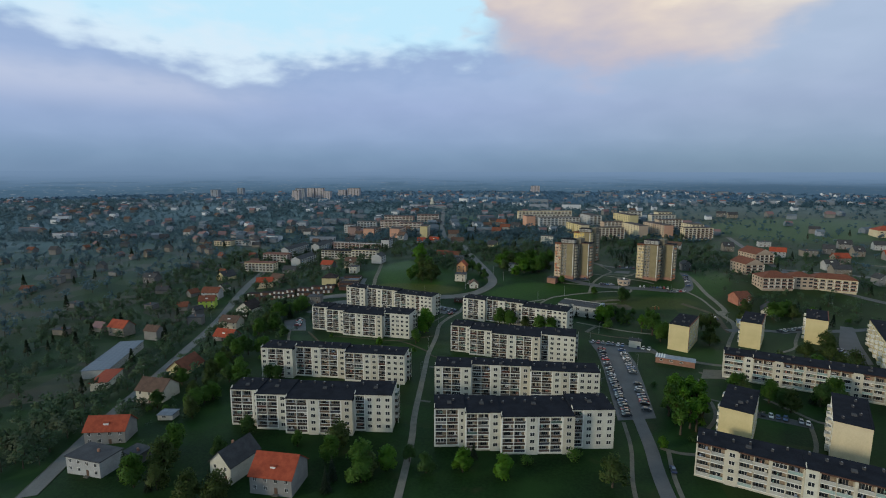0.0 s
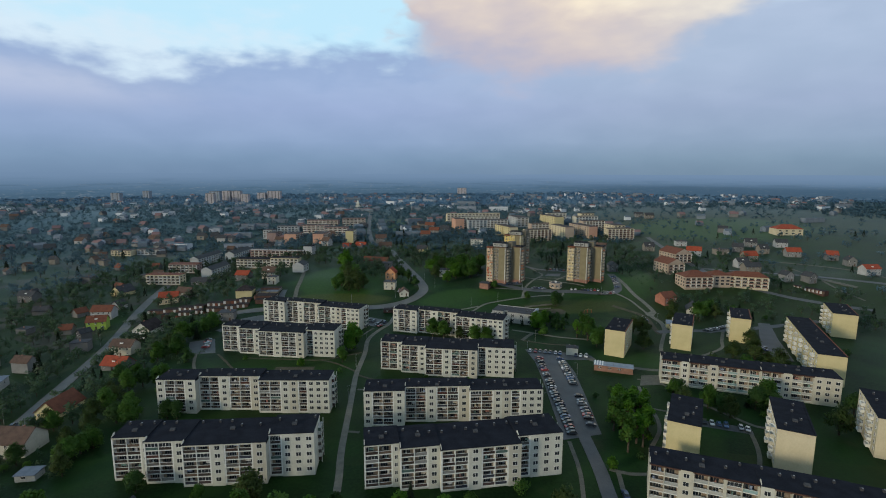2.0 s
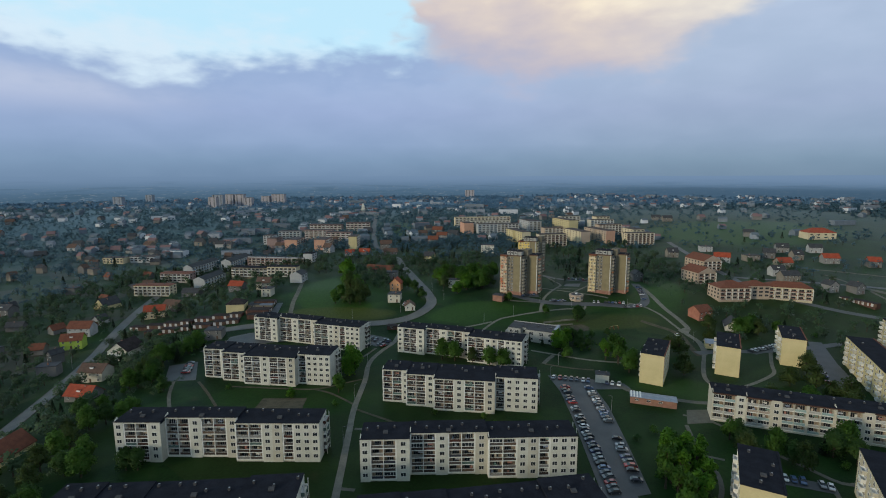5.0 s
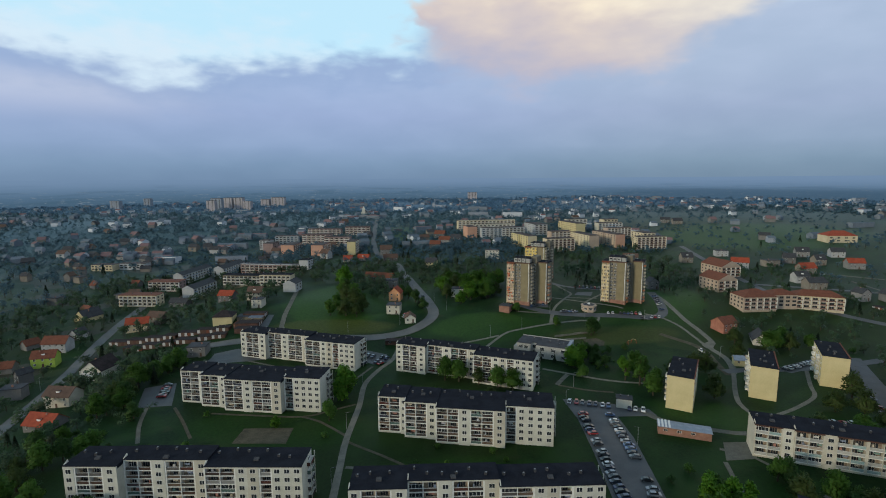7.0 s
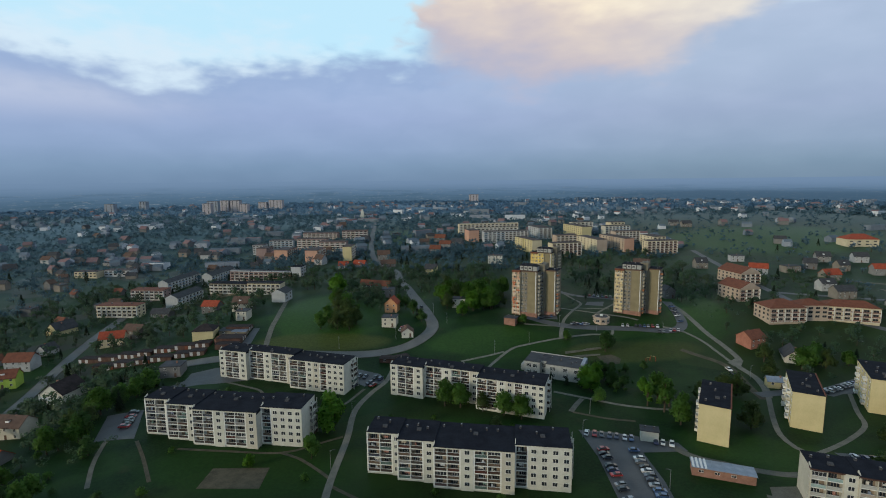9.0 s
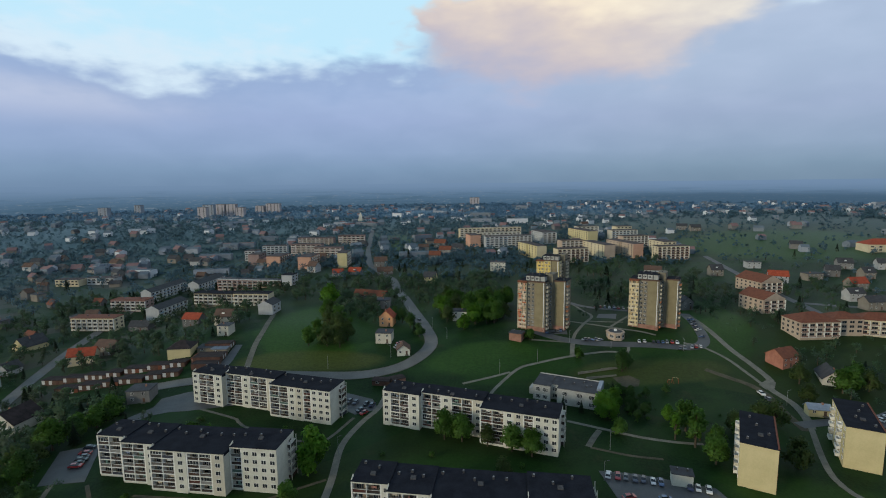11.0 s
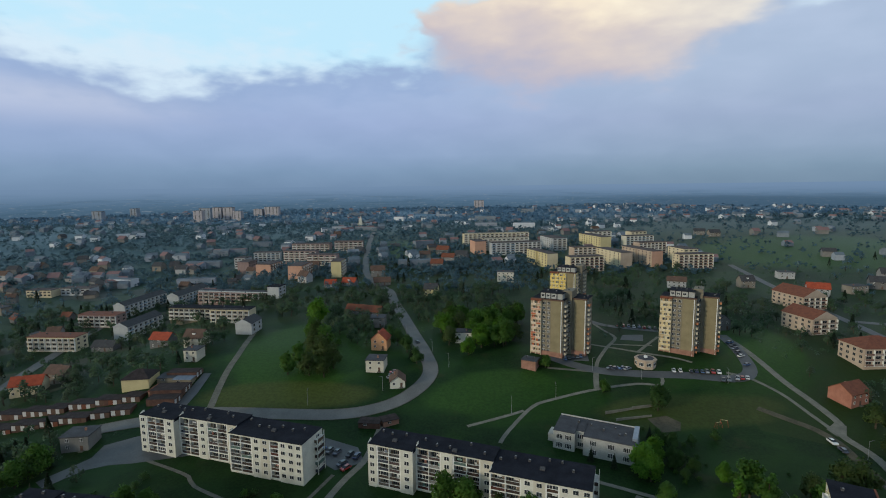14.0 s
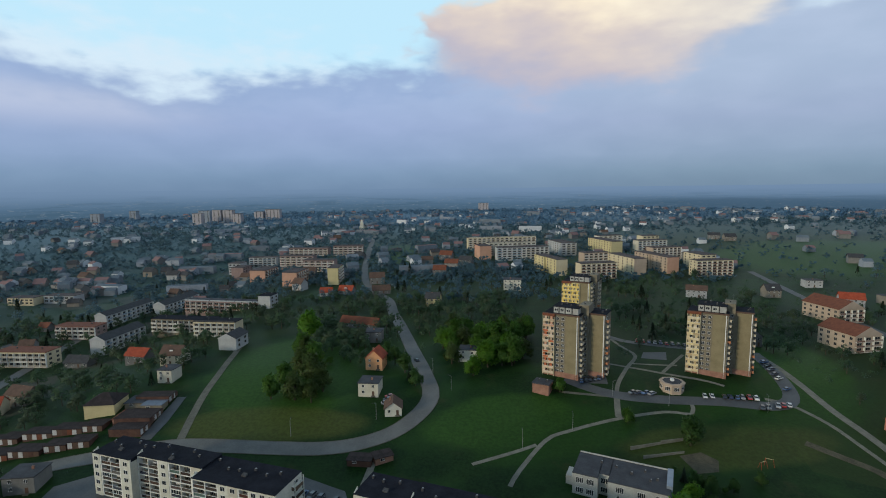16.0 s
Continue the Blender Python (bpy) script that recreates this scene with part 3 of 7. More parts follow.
def strip(name, pts, width, mat, label, dz=0.10, kerb=True, category="road", kind_name="structure", free=True):
    line = resample(pts, 3.5)
    b = Build()
    rows = []
    for i, p in enumerate(line):
        d = (line[min(i + 1, len(line) - 1)] - line[max(i - 1, 0)]).normalized()
        s = Vector((d.y, -d.x, 0))
        h = width / 2
        l, r = p - s * h, p + s * h
        bow = max(0.0, gz(p.x, p.y) - (gz(l.x, l.y) + gz(r.x, r.y)) / 2) + dz
        zl, zr = gz(l.x, l.y) + bow, gz(r.x, r.y) + bow
        rows.append(((l.x, l.y, zl - 1.0), (l.x, l.y, zl), (r.x, r.y, zr), (r.x, r.y, zr - 1.0)))
        if free:
            keep(p.x, p.y, h + 1.0)
    for a, c in zip(rows, rows[1:]):
        for k in range(3):
            b.poly(a[k], a[k + 1], c[k + 1], c[k])
    ob = tagged(new(name, b.mesh(name, mat)), label, category, kind=kind_name)
    if kerb and width > 5:
        kb = Build()
        for side in (1, 2):
            for a, c in zip(rows, rows[1:]):
                o = [Vector(a[side]), Vector(c[side])]
                out = (Vector(a[side]) - Vector(a[3 - side])).normalized() * 0.18
                kb.poly(*(tuple(q) for q in (o[0] + Vector((0, 0, 0.1)), o[1] + Vector((0, 0, 0.1)), o[1] + out + Vector((0, 0, 0.1)), o[0] + out + Vector((0, 0, 0.1)))))
                kb.poly(*(tuple(q) for q in (o[0] - Vector((0, 0, 0.02)), o[1] - Vector((0, 0, 0.02)), o[1] + Vector((0, 0, 0.1)), o[0] + Vector((0, 0, 0.1)))))
                kb.poly(*(tuple(q) for q in (o[0] + out + Vector((0, 0, 0.1)), o[1] + out + Vector((0, 0, 0.1)), o[1] + out - Vector((0, 0, 0.5)), o[0] + out - Vector((0, 0, 0.5)))))
        tagged(new("kerb", kb.mesh("kerb", PAVING)), "pale concrete kerb along the road", "kerb", kind="structure")
    return ob


def yard(name, pts, mat, label, dz=0.08, category="pavement", free=True):
    """A paved area with straight sides, draped on the ground."""
    bm = bmesh.new()
    bm.faces.new([bm.verts.new((x, y, 0)) for x, y in pts])
    bm.normal_update()
    bmesh.ops.triangulate(bm, faces=bm.faces[:], ngon_method="EAR_CLIP")
    for _ in range(2):
        bmesh.ops.subdivide_edges(bm, edges=[e for e in bm.edges if e.calc_length() > 6], cuts=1, use_grid_fill=True)
        bmesh.ops.triangulate(bm, faces=bm.faces[:])
    edge = [e for e in bm.edges if e.is_boundary]
    low = bmesh.ops.extrude_edge_only(bm, edges=edge)["geom"]
    down = {g for g in low if isinstance(g, bmesh.types.BMVert)}
    for v in bm.verts:
        v.co.z = gz(v.co.x, v.co.y) + (-0.6 if v in down else dz)
        if free and v not in down:
            keep(v.co.x, v.co.y, 4)
    me = bpy.data.meshes.new(name)
    bm.to_mesh(me)
    bm.free()
    me.materials.append(mat)
    return tagged(new(name, me), label, category, kind="structure")


ROAD = "grey asphalt road with pale kerbs"
strip("road", [(-150, 122), (-128, 128), (-108, 133.5), (-95.3, 134.1), (-78.8, 133.1), (-62.5, 132), (-46.3, 131.6), (-33, 134), (-20, 140.6), (-10.8, 151), (-5.4, 162), (-4.6, 172.3), (-8.2, 189), (-16.4, 224), (-27.2, 271), (-35.6, 304), (-41.5, 335), (-46, 349)], 7.6, ROADWAY, ROAD, 0.13)
strip("road", [(-46, 349), (-61.8, 382), (-73.6, 416), (-84, 475), (-93, 549), (-104, 651), (-118, 800)], 6.5, ROADWAY, ROAD, 0.12)
strip("road", [(-150, -130), (-168, -70), (-175, -41), (-181, -19), (-188, 7), (-196, 37), (-207, 76), (-226, 135), (-240, 192), (-254, 253), (-268, 330)], 6.5, ROADWAY, "grey asphalt street between gardens", 0.12)
strip("road", [(55, -140), (57, -98), (59.5, -77), (61.5, -49), (64.5, -17), (67, 12), (68, 34)], 5.0, ASPHALT, "grey asphalt access road beside parked cars", 0.10)
strip("road", [(-29, -140), (-31.4, -87), (-34, -63), (-36, -32), (-37.5, -8.5), (-38.6, 11), (-38, 41), (-38.8, 66), (-34, 85), (-28.5, 98), (-26, 112), (-24, 130)], 2.6, GRAVEL, "narrow pale lane between the apartment blocks", 0.09, False, "path")
strip("road", [(170, 212), (169, 181), (168, 155), (169.5, 137), (169, 121), (163.5, 113.5), (164, 105), (164, 97), (160, 84), (155, 74)], 3.4, GRAVEL, "pale gravel street past the red house", 0.10, False)
strip("road", [(142, 133), (149, 125), (156, 116.5), (158, 107), (156, 97), (153, 83), (151.5, 72)], 3.6, SOIL, "narrow earth lane beside the gravel street", 0.075, False)
yard("pavement", [(160.5, 117), (168, 122), (170.5, 119), (165, 112), (161, 112)], GRAVEL, "pale gravel junction of the lanes", 0.085)
strip("road", [(152, 77), (171, 80), (189, 79), (223, 84), (280, 99)], 5.5, ASPHALT, "narrow asphalt street", 0.11, False)
strip("footpath", [(155, 74), (151, 67), (142.4, 51.6), (137, 39.5), (136.3, 30.2), (139, 24.5)], 2.2, GRAVEL, "pale paved walkway", 0.08, False, "path")
strip("road", [(88, 35), (93.6, 25.1), (102.7, 19.8), (111.6, 15.3), (122.3, 12.2), (131, 14.5), (139, 24.5)], 3.2, PAVING, "pale paved walkway past the brick shed", 0.085, False, "path")
yard("pavement", [(57, 46), (58.6, 26), (57.2, 0), (54.6, -28), (52, -57), (68.6, -53), (73, -20), (76.5, 10), (76.5, 28), (94, 28.5), (93, 34.5), (70, 43.5)], ASPHALT, "asphalt car park beside the apartment blocks")
strip("road", [(60, 182), (70, 173), (82, 166.5), (100, 163), (124, 161), (146, 157.5), (158, 165), (165, 188), (170, 214)], 6.5, ASPHALT, "asphalt forecourt lane of the tower blocks", 0.10, False)
strip("road", [(62, 180), (72, 181), (80, 180)], 7, ASPHALT, "asphalt parking strip at the tower block", 0.09, False)
strip("road", [(90, 266), (98, 252), (104, 241), (111, 234.5), (122, 229), (138, 222.5), (152, 216)], 5, ASPHALT, "asphalt lane behind the tower blocks", 0.10, False)
yard("pavement", [(-60, 112), (-55, 119), (-32, 108), (-28, 98), (-38, 93)], ASPHALT, "asphalt car park behind the blocks")
yard("pavement", [(-108, 122), (-92, 118), (-96, 104), (-116, 99), (-124, 98), (-130.5, 95), (-138, 84), (-143.5, 88), (-134, 103), (-134.7, 111.4), (-124.6, 117.4)], ASPHALT, "asphalt yard beside the block")
yard("pavement", [(-120.8, 137), (-121, 168), (-117, 168), (-115.5, 150), (-116, 138)], ASPHALT, "asphalt yard in front of the garages")
yard("pavement", [(-150, 66), (-136, 70), (-125, 44), (-140, 42)], ASPHALT, "small asphalt car park")
yard("pavement", [(106, -38), (132, -50), (130, -55), (104, -44)], ASPHALT, "small asphalt car park between gables")
yard("pavement", [(180, 80), (216, 96), (220, 88), (186, 74)], ASPHALT, "asphalt car park behind the yellow blocks")
yard("pavement", [(148, 26), (178, 20), (176, 12), (150, 16)], ASPHALT, "asphalt car park at the end of the long block")
FOOT = "narrow pale footpath across the grass"
strip("footpath", [(12, 122), (29, 129), (37.7, 133)], 1.6, GRAVEL, FOOT, 0.07, False, "path")
strip("footpath", [(24.5, 110), (28.7, 118), (41.8, 135.6), (52.6, 141.5), (75.2, 149.4), (96.7, 153.8), (107.4, 152.4), (111, 160.7)], 1.7, GRAVEL, FOOT, 0.07, False, "path")
strip("footpath", [(80, 166), (77.5, 158), (75.5, 150.3)], 2.6, GRAVEL, "wide pale concrete steps up the slope", 0.09, False, "path")
strip("footpath", [(56, 170), (66, 168), (77, 166)], 1.6, PAVING, FOOT, 0.07, False, "path")
strip("footpath", [(-104, 138), (-107.3, 155.2), (-109.9, 171.8), (-111.6, 189.4), (-115.1, 212.2), (-121, 250)], 3.2, PAVING, "pale track along the meadow", 0.08, False, "path")
strip("footpath", [(144.8, 163), (153, 158), (159.7, 144.5), (161.7, 129.8), (162.5, 118)], 1.9, GRAVEL, FOOT, 0.07, False, "path")
strip("footpath", [(55.5, 84), (70.5, 75.5), (82.4, 68.8), (95, 64.6), (104, 63)], 1.8, GRAVEL, FOOT, 0.07, False, "path")
strip("footpath", [(197.5, 79), (184, 58), (177, 46), (162, 35.5), (147.3, 28), (138.5, 24.4)], 1.9, GRAVEL, FOOT, 0.07, False, "path")
strip("footpath", [(106, 1), (115.8, -5.9), (120.4, -20)], 1.5, PAVING, FOOT, 0.07, False, "path")
strip("footpath", [(-35.5, -8), (-22, -10), (-5, -14), (40, -10), (52, -8)], 1.5, PAVING, FOOT, 0.07, False, "path")
strip("footpath", [(67, 75.5), (63, 70), (58.3, 62.5)], 2.4, PAVING, FOOT, 0.065, False, "path")
strip("footpath", [(59, 62), (72, 55.7), (83.5, 52.8)], 1.4, SOIL, "trodden earth path on the lawn", 0.06, False, "path")
yard("pavement", [(90, 126), (99, 128), (103, 123), (100, 117), (92, 116)], SOIL, "bare earth play area beside shrubs", 0.05)
strip("footpath", [(-35, -48), (-29, -49)], 1.5, PAVING, FOOT, 0.07, False, "path")
strip("footpath", [(-40, 43), (-49.5, 37.5), (-61.5, 31.5), (-85, 33.5), (-103, 35.5)], 1.3, SOIL, "trodden earth path on the lawn", 0.06, False, "path")
strip("footpath", [(-61.5, 31.5), (-53, 27), (-43, 18), (-39, 14)], 1.3, SOIL, "trodden earth path on the lawn", 0.055, False, "path")
strip("footpath", [(-122.7, 42), (-112.6, 29), (-101.7, 13.7)], 1.3, SOIL, "trodden earth path on the lawn", 0.06, False, "path")
strip("footpath", [(-38, 10), (-32.5, 5.9), (-22.7, -0.8), (-14.6, -7)], 1.3, SOIL, "trodden earth path on the lawn", 0.06, False, "path")
strip("footpath", [(-112.6, 101.5), (-100, 95.5), (-90, 90), (-85, 84), (-66, 73.7), (-50, 68.7), (-45, 72.6), (-38, 90)], 1.4, PAVING, "trodden earth path on the lawn", 0.06, False, "path")
strip("footpath", [(-137.4, 48), (-129.7, 27), (-121, 10.5)], 1.6, PAVING, "trodden earth path on the lawn", 0.06, False, "path")
strip("footpath", [(80, 166), (84, 176.5), (94, 193), (104.9, 210.5), (103, 226), (101, 243)], 1.9, GRAVEL, FOOT, 0.07, False, "path")
strip("footpath", [(82, 202), (92, 196), (100, 192), (109.4, 187), (118, 183), (123.2, 180.8), (128, 178), (133, 174)], 1.7, GRAVEL, FOOT, 0.075, False, "path")
strip("footpath", [(99, 199), (110, 197), (120.8, 196)], 1.3, GRAVEL, FOOT, 0.065, False, "path")
strip("footpath", [(109.8, 187.5), (121, 200), (131, 211.5)], 1.7, GRAVEL, FOOT, 0.07, False, "path")
strip("footpath", [(103, -8), (98.6, -25.2), (97.7, -37.2), (93.6, -50.2), (83, -65)], 1.6, PAVING, FOOT, 0.07, False, "path")
strip("footpath", [(96, -30), (104, -34)], 1.4, PAVING, FOOT, 0.065, False, "path")
strip("footpath", [(124, -28), (130, -38.8), (133.7, -46.5), (138, -49.7), (146, -48)], 1.8, PAVING, FOOT, 0.07, False, "path")
strip("footpath", [(131, -49), (127.5, -58.9), (122.5, -69.3), (115.7, -79.6)], 1.6, PAVING, FOOT, 0.065, False, "path")
strip("footpath", [(63, -77), (69.4, -80), (78, -80.3)], 1.8, PAVING, FOOT, 0.07, False, "path")
strip("footpath", [(65.5, -78.6), (62, -96.4), (60, -120)], 1.6, PAVING, FOOT, 0.065, False, "path")
strip("footpath", [(54, -58), (52, -78.5), (47, -101), (45, -120)], 1.5, PAVING, FOOT, 0.065, False, "path")
yard("pavement", [(110, 5.6), (121.6, 5.7), (116, -6), (104, -7)], PAVING, "small pale paved court at the end of the long block", 0.06)
yard("pavement", [(-83.5, 9.5), (-83, 21.5), (-62.5, 21.5), (-62, 9)], SOIL, "bare earth playing field", 0.05)
yard("pavement", [(106.6, 206.8), (111.3, 216), (123.8, 216), (118.8, 203.5)], ASPHALT, "small grey sports court", 0.06)
strip("road", [(305, 440), (290, 360), (279, 304), (268, 240), (262, 190), (290, 150), (340, 120)], 6, ASPHALT, "grey street through the housing", 0.12, False)
strip("road", [(268, 240), (330, 212), (420, 168), (560, 120)], 6, ASPHALT, "grey street through the housing", 0.12, False)

strip("road", [(360, 245), (354.7, 205.5), (347.4, 166.4), (350, 140)], 2.5, PAVING, "pale track across the field", 0.10, False)
strip("road", [(346, 206), (355.5, 185), (366.7, 167.4)], 6, PAVING, "long pale concrete slab in the field", 0.35, False)
strip("road", [(355, 276), (382, 258), (412, 229), (417, 194)], 4, PAVING, "pale street past the far houses", 0.12, False)
yard("pavement", [(189, 23), (205, 23), (221, 58), (240, 94), (233, 96), (210, 60)], ASPHALT, "asphalt court beside the long yellow block")

# ---------------------------------------------------------------- windows shared by the buildings
KIT = {}


def window_mesh(w, h, bars=1, mats=(FRAME, GLASS)):
    key = ("win", round(w, 2), round(h, 2), bars, mats[0].name)
    if key not in KIT:
        b, t = Build(), 0.055
        xs = [0.0, t]
        for i in range(bars):
            c = w * (i + 1) / (bars + 1)
            xs += [c - 0.04, c + 0.04]
        xs += [w - t, w]
        zs, ids = (0.0, t, h - t, h), {}

        def vid(x, y, z):
            k = (round(x, 3), y, round(z, 3))
            if k not in ids:
                ids[k] = len(b.v)
                b.v.append((x, y, z))
            return ids[k]

        for i in range(len(xs) - 1):
            for j in range(3):
                x0, x1, z0, z1 = xs[i], xs[i + 1], zs[j], zs[j + 1]
                if i % 2 and j == 1:
                    q = [vid(x, -0.015, z) for x, z in ((x0, z0), (x1, z0), (x1, z1), (x0, z1))]
                    o = [vid(x, -0.05, z) for x, z in ((x0, z0), (x1, z0), (x1, z1), (x0, z1))]
                    b.f.append(tuple(q))
                    b.m.append(1)
                    for k in range(4):
                        b.f.append((o[k], o[(k + 1) % 4], q[(k + 1) % 4], q[k]))
                        b.m.append(0)
                else:
                    b.f.append(tuple(vid(x, -0.05, z) for x, z in ((x0, z0), (x1, z0), (x1, z1), (x0, z1))))
                    b.m.append(0)
        o = [(0, 0), (w, 0), (w, h), (0, h)]
        for k in range(4):
            (x0, z0), (x1, z1) = o[k], o[(k + 1) % 4]
            b.f.append((vid(x0, -0.05, z0), vid(x0, 0.03, z0), vid(x1, 0.03, z1), vid(x1, -0.05, z1)))
            b.m.append(0)
        KIT[key] = b.mesh("window", *mats)
    return KIT[key]


def rail_mesh(w, h, mat):
    key = ("rail", round(w, 2), round(h, 2), mat.name)
    if key not in KIT:
        b = Build().bar([(-0.04, 0.05), (0.04, 0.05), (0.04, h), (0.07, h), (0.07, h + 0.07), (-0.07, h + 0.07), (-0.07, h), (-0.04, h)], 0, w, 0, h)
        KIT[key] = b.mesh("balcony_railing", mat, FRAME)
    return KIT[key]


def vent_mesh():
    if "vent" not in KIT:
        b = Build().loft([(0.36, 0.28, -0.1), (0.36, 0.28, 0.62), (0.46, 0.38, 0.62), (0.46, 0.38, 0.74), (0.1, 0.1, 0.8)])
        b.box(-0.05, 0.34, -0.2, 0.2, 0.77, 0.88, 1)
        KIT["vent"] = b.mesh("roof_vent", VENT, STEEL)
    return KIT["vent"]


def hatch_mesh():
    if "hatch" not in KIT:
        b = Build().bar([(-0.6, -0.1), (0.6, -0.1), (0.6, 0.75), (-0.6, 0.42)], -0.8, 0.8)
        KIT["hatch"] = b.mesh("roof_hatch", VENT)
    return KIT["hatch"]


def clutter_mesh(kind):
    """Cupboards, boxes and a rack of laundry kept on a balcony."""
    key = ("clutter", kind)
    if key not in KIT:
        r = random.Random(kind)
        b = Build()
        if kind < 2:
            b.box(0, 0.7, 0.3, 0.75, 0, r.uniform(1.3, 1.9)).box(0.8, 1.2, 0.4, 0.75, 0, 0.7)
        elif kind == 2:
            b.box(0, 0.5, 0.2, 0.7, 0, 0.9).box(0.1, 0.4, 0.3, 0.6, 0.9, 1.5)
        else:
            for j in range(4):
                b.box(j * 0.42, j * 0.42 + 0.34, 0.1, 0.13, 1.95 - r.uniform(0.5, 0.9), 1.95)
            b.box(-0.1, 1.8, 0.1, 0.12, 1.95, 1.98)
        KIT[key] = b.mesh("balcony_clutter", CLUTTER)
    return KIT[key]


def slab_block(x, y, rot, sections, floors, label, wall=WHITE_WALL, accent=CREAM_PANEL, rails=RAILS, depth=11.5, storey=2.8, plinth=0.9, gable=True, roofing=BITUMEN, seed=1, group="apartment blocks", band=0.6):
    """A slab of flats: sections of (step back, height step, columns); W3.4 a strip with windows, B9.3 two loggias side by side, b4.2 one."""
    rnd = random.Random(seed)
    total = sum(float(c[1:]) for s in sections for c in s[2].split())
    m0 = on(x, y, rot)
    base = min(gz(*(m0 @ Vector((u, v, 0))).to_2d()) for u in (0, total / 2, total) for v in (-4, depth))
    m0.translation.z = base + 0.6 if max(gz(*(m0 @ Vector((u, 0, 0))).to_2d()) for u in (0, total)) - base > 1 else base
    ob = thing("apartment_block", m0, label, "apartment block", group)
    keep_box(m0 @ Matrix.Translation((0, -4, 0)), total, depth + 4)
    top = plinth + floors * storey
    u = 0.0
    for number, (back, step, cols) in enumerate(sections):
        start, plan, mats = u, [], []
        H = top + step
        for c in cols.split():
            w = float(c[1:])
            if c[0] in "Ww":
                plan += [(u, back), (u + w, back)]
                mats += [1 if c[0] == "w" else 0, 0]
                n = max(1, int(w / 3.0))
                ww = 1.7 if w > 2.6 else 1.0
                for f in range(floors):
                    for k in range(n):
                        xx = u + w * (k + 0.5) / n - ww / 2
                        part("window", window_mesh(ww, 1.45), ob, Matrix.Translation((xx, back - 0.02, plinth + f * storey + 0.85)))
            else:
                n = 2 if c[0] == "B" else 1
                plan += [(u, back + 1.9), (u + w, back + 1.9)]
                mats += [2, 0]
                part("fascia", Build().box(u, u + w, back + 0.16, back + 1.9, H - 0.1, H + band).mesh("fascia", wall if wall == WHITE_WALL else DARK_BRICK), ob)
                part("plinth", Build().box(u, u + w, back + 0.35, back + 1.9, -3, plinth - 0.2).mesh("plinth", wall), ob)
                key = ("floor", w, wall.name)
                if key not in KIT:
                    KIT[key] = Build().box(0, w, 0.12, 1.9, -0.25, 0).mesh("balcony_floor", FIN)
                for f in range(floors):
                    part("balcony_floor", KIT[key], ob, Matrix.Translation((u, back, plinth + f * storey)))
                cw = w / n
                for k in range(n + 1):
                    xx = min(max(u + k * cw, u + 0.24), u + w - 0.24)
                    part("divider", Build().box(xx - (0.24 if k % n == 0 else 0.13), xx + (0.24 if k % n == 0 else 0.13), back + 0.1, back + 1.9, plinth - 0.1, H).mesh("divider", FIN if wall == WHITE_WALL else wall), ob)
                for f in range(floors):
                    for k in range(n):
                        xx = u + k * cw
                        z = plinth + f * storey
                        part("balcony_railing", rail_mesh(cw - 0.3, 1.0, rails), ob, Matrix.Translation((xx + 0.15, back + 0.32, z)))
                        wide = 2.3 if cw > 3.5 else 1.8
                        part("window", window_mesh(wide, 1.9, 2, (rnd.choice((FRAME_DIM, FRAME_DIM, FRAME)), GLASS)), ob, Matrix.Translation((xx + (cw - wide) * rnd.choice((0.3, 0.5, 0.7)), back + 1.88, z + 0.3)))
                        if rnd.random() < 0.45:
                            part("balcony_clutter", clutter_mesh(rnd.randrange(5)), ob, Matrix.Translation((xx + cw * rnd.uniform(0.2, 0.7), back + 0.9, z)), "stored things and drying laundry")
                        if rnd.random() < 0.10:
                            part("balcony_glazing", window_mesh(cw - 0.3, 1.35, 3), ob, Matrix.Translation((xx + 0.15, back + 0.34, z + 1.08)), "white-framed balcony glazing")
            u += w
        plan += [(u, depth), (start, depth)]
        mats += [0, 0]
        part("wall", Build().prism(plan, -3, H + band, mats).mesh("wall", wall, accent, LOGGIA), ob)
        part("roof", Build().box(start - 0.05, u + 0.05, back - 0.25, depth + 0.25, H + band, H + band + 0.16).mesh("roof", roofing), ob)
        for side, here in ((start - 0.04, number > 0), (u + 0.04, number < len(sections) - 1)):
            if here:
                part("flashing", Build().box(side - 0.03, side + 0.03, back + 0.4, depth + 0.1, H + band - 1.0, H + band + 0.1).mesh("flashing", roofing), ob)
        part("parapet", Build().bar([(back + 0.1, H + band + 0.1), (back + 2.4, H + band + 0.1), (back + 2.2, H + band + 1.0)], start, start + 0.25).mesh("parapet", wall), ob)
        v = start + 1.8
        while v < u - 1:
            part("roof_vent", vent_mesh(), ob, pose(v, depth * rnd.choice((0.5, 0.66, 0.8)) + rnd.uniform(-0.5, 0.5), H + band + 0.16, 0, 0, rnd.choice((0, 90))))
            v += rnd.uniform(3.6, 6.4)
        part("roof_hatch", hatch_mesh(), ob, pose((start + u) / 2, depth * 0.35, H + band + 0.16))
    if gable:
        for f in range(floors):
            b = Build().tray(-0.05, 1.25, 0, 4.4, -0.2, 1.05)
            if "gable" not in KIT:
                KIT["gable"] = b.mesh("balcony", FIN, RAILS)
            part("balcony", KIT["gable"], ob, Matrix.Translation((total, depth - 5.4, plinth + f * storey)))
            part("window", window_mesh(2.2, 1.9, 1), ob, pose(total + 0.02, depth - 4.4, plinth + f * storey + 0.2, 0, 0, 90))
    if gable:
        for yy in (depth - 5.45, depth - 0.95):
            part("balcony_post", Build().box(total + 1.12, total + 1.36, yy - 0.12, yy + 0.12, 0, top).mesh("balcony_post", wall), ob)
    return ob


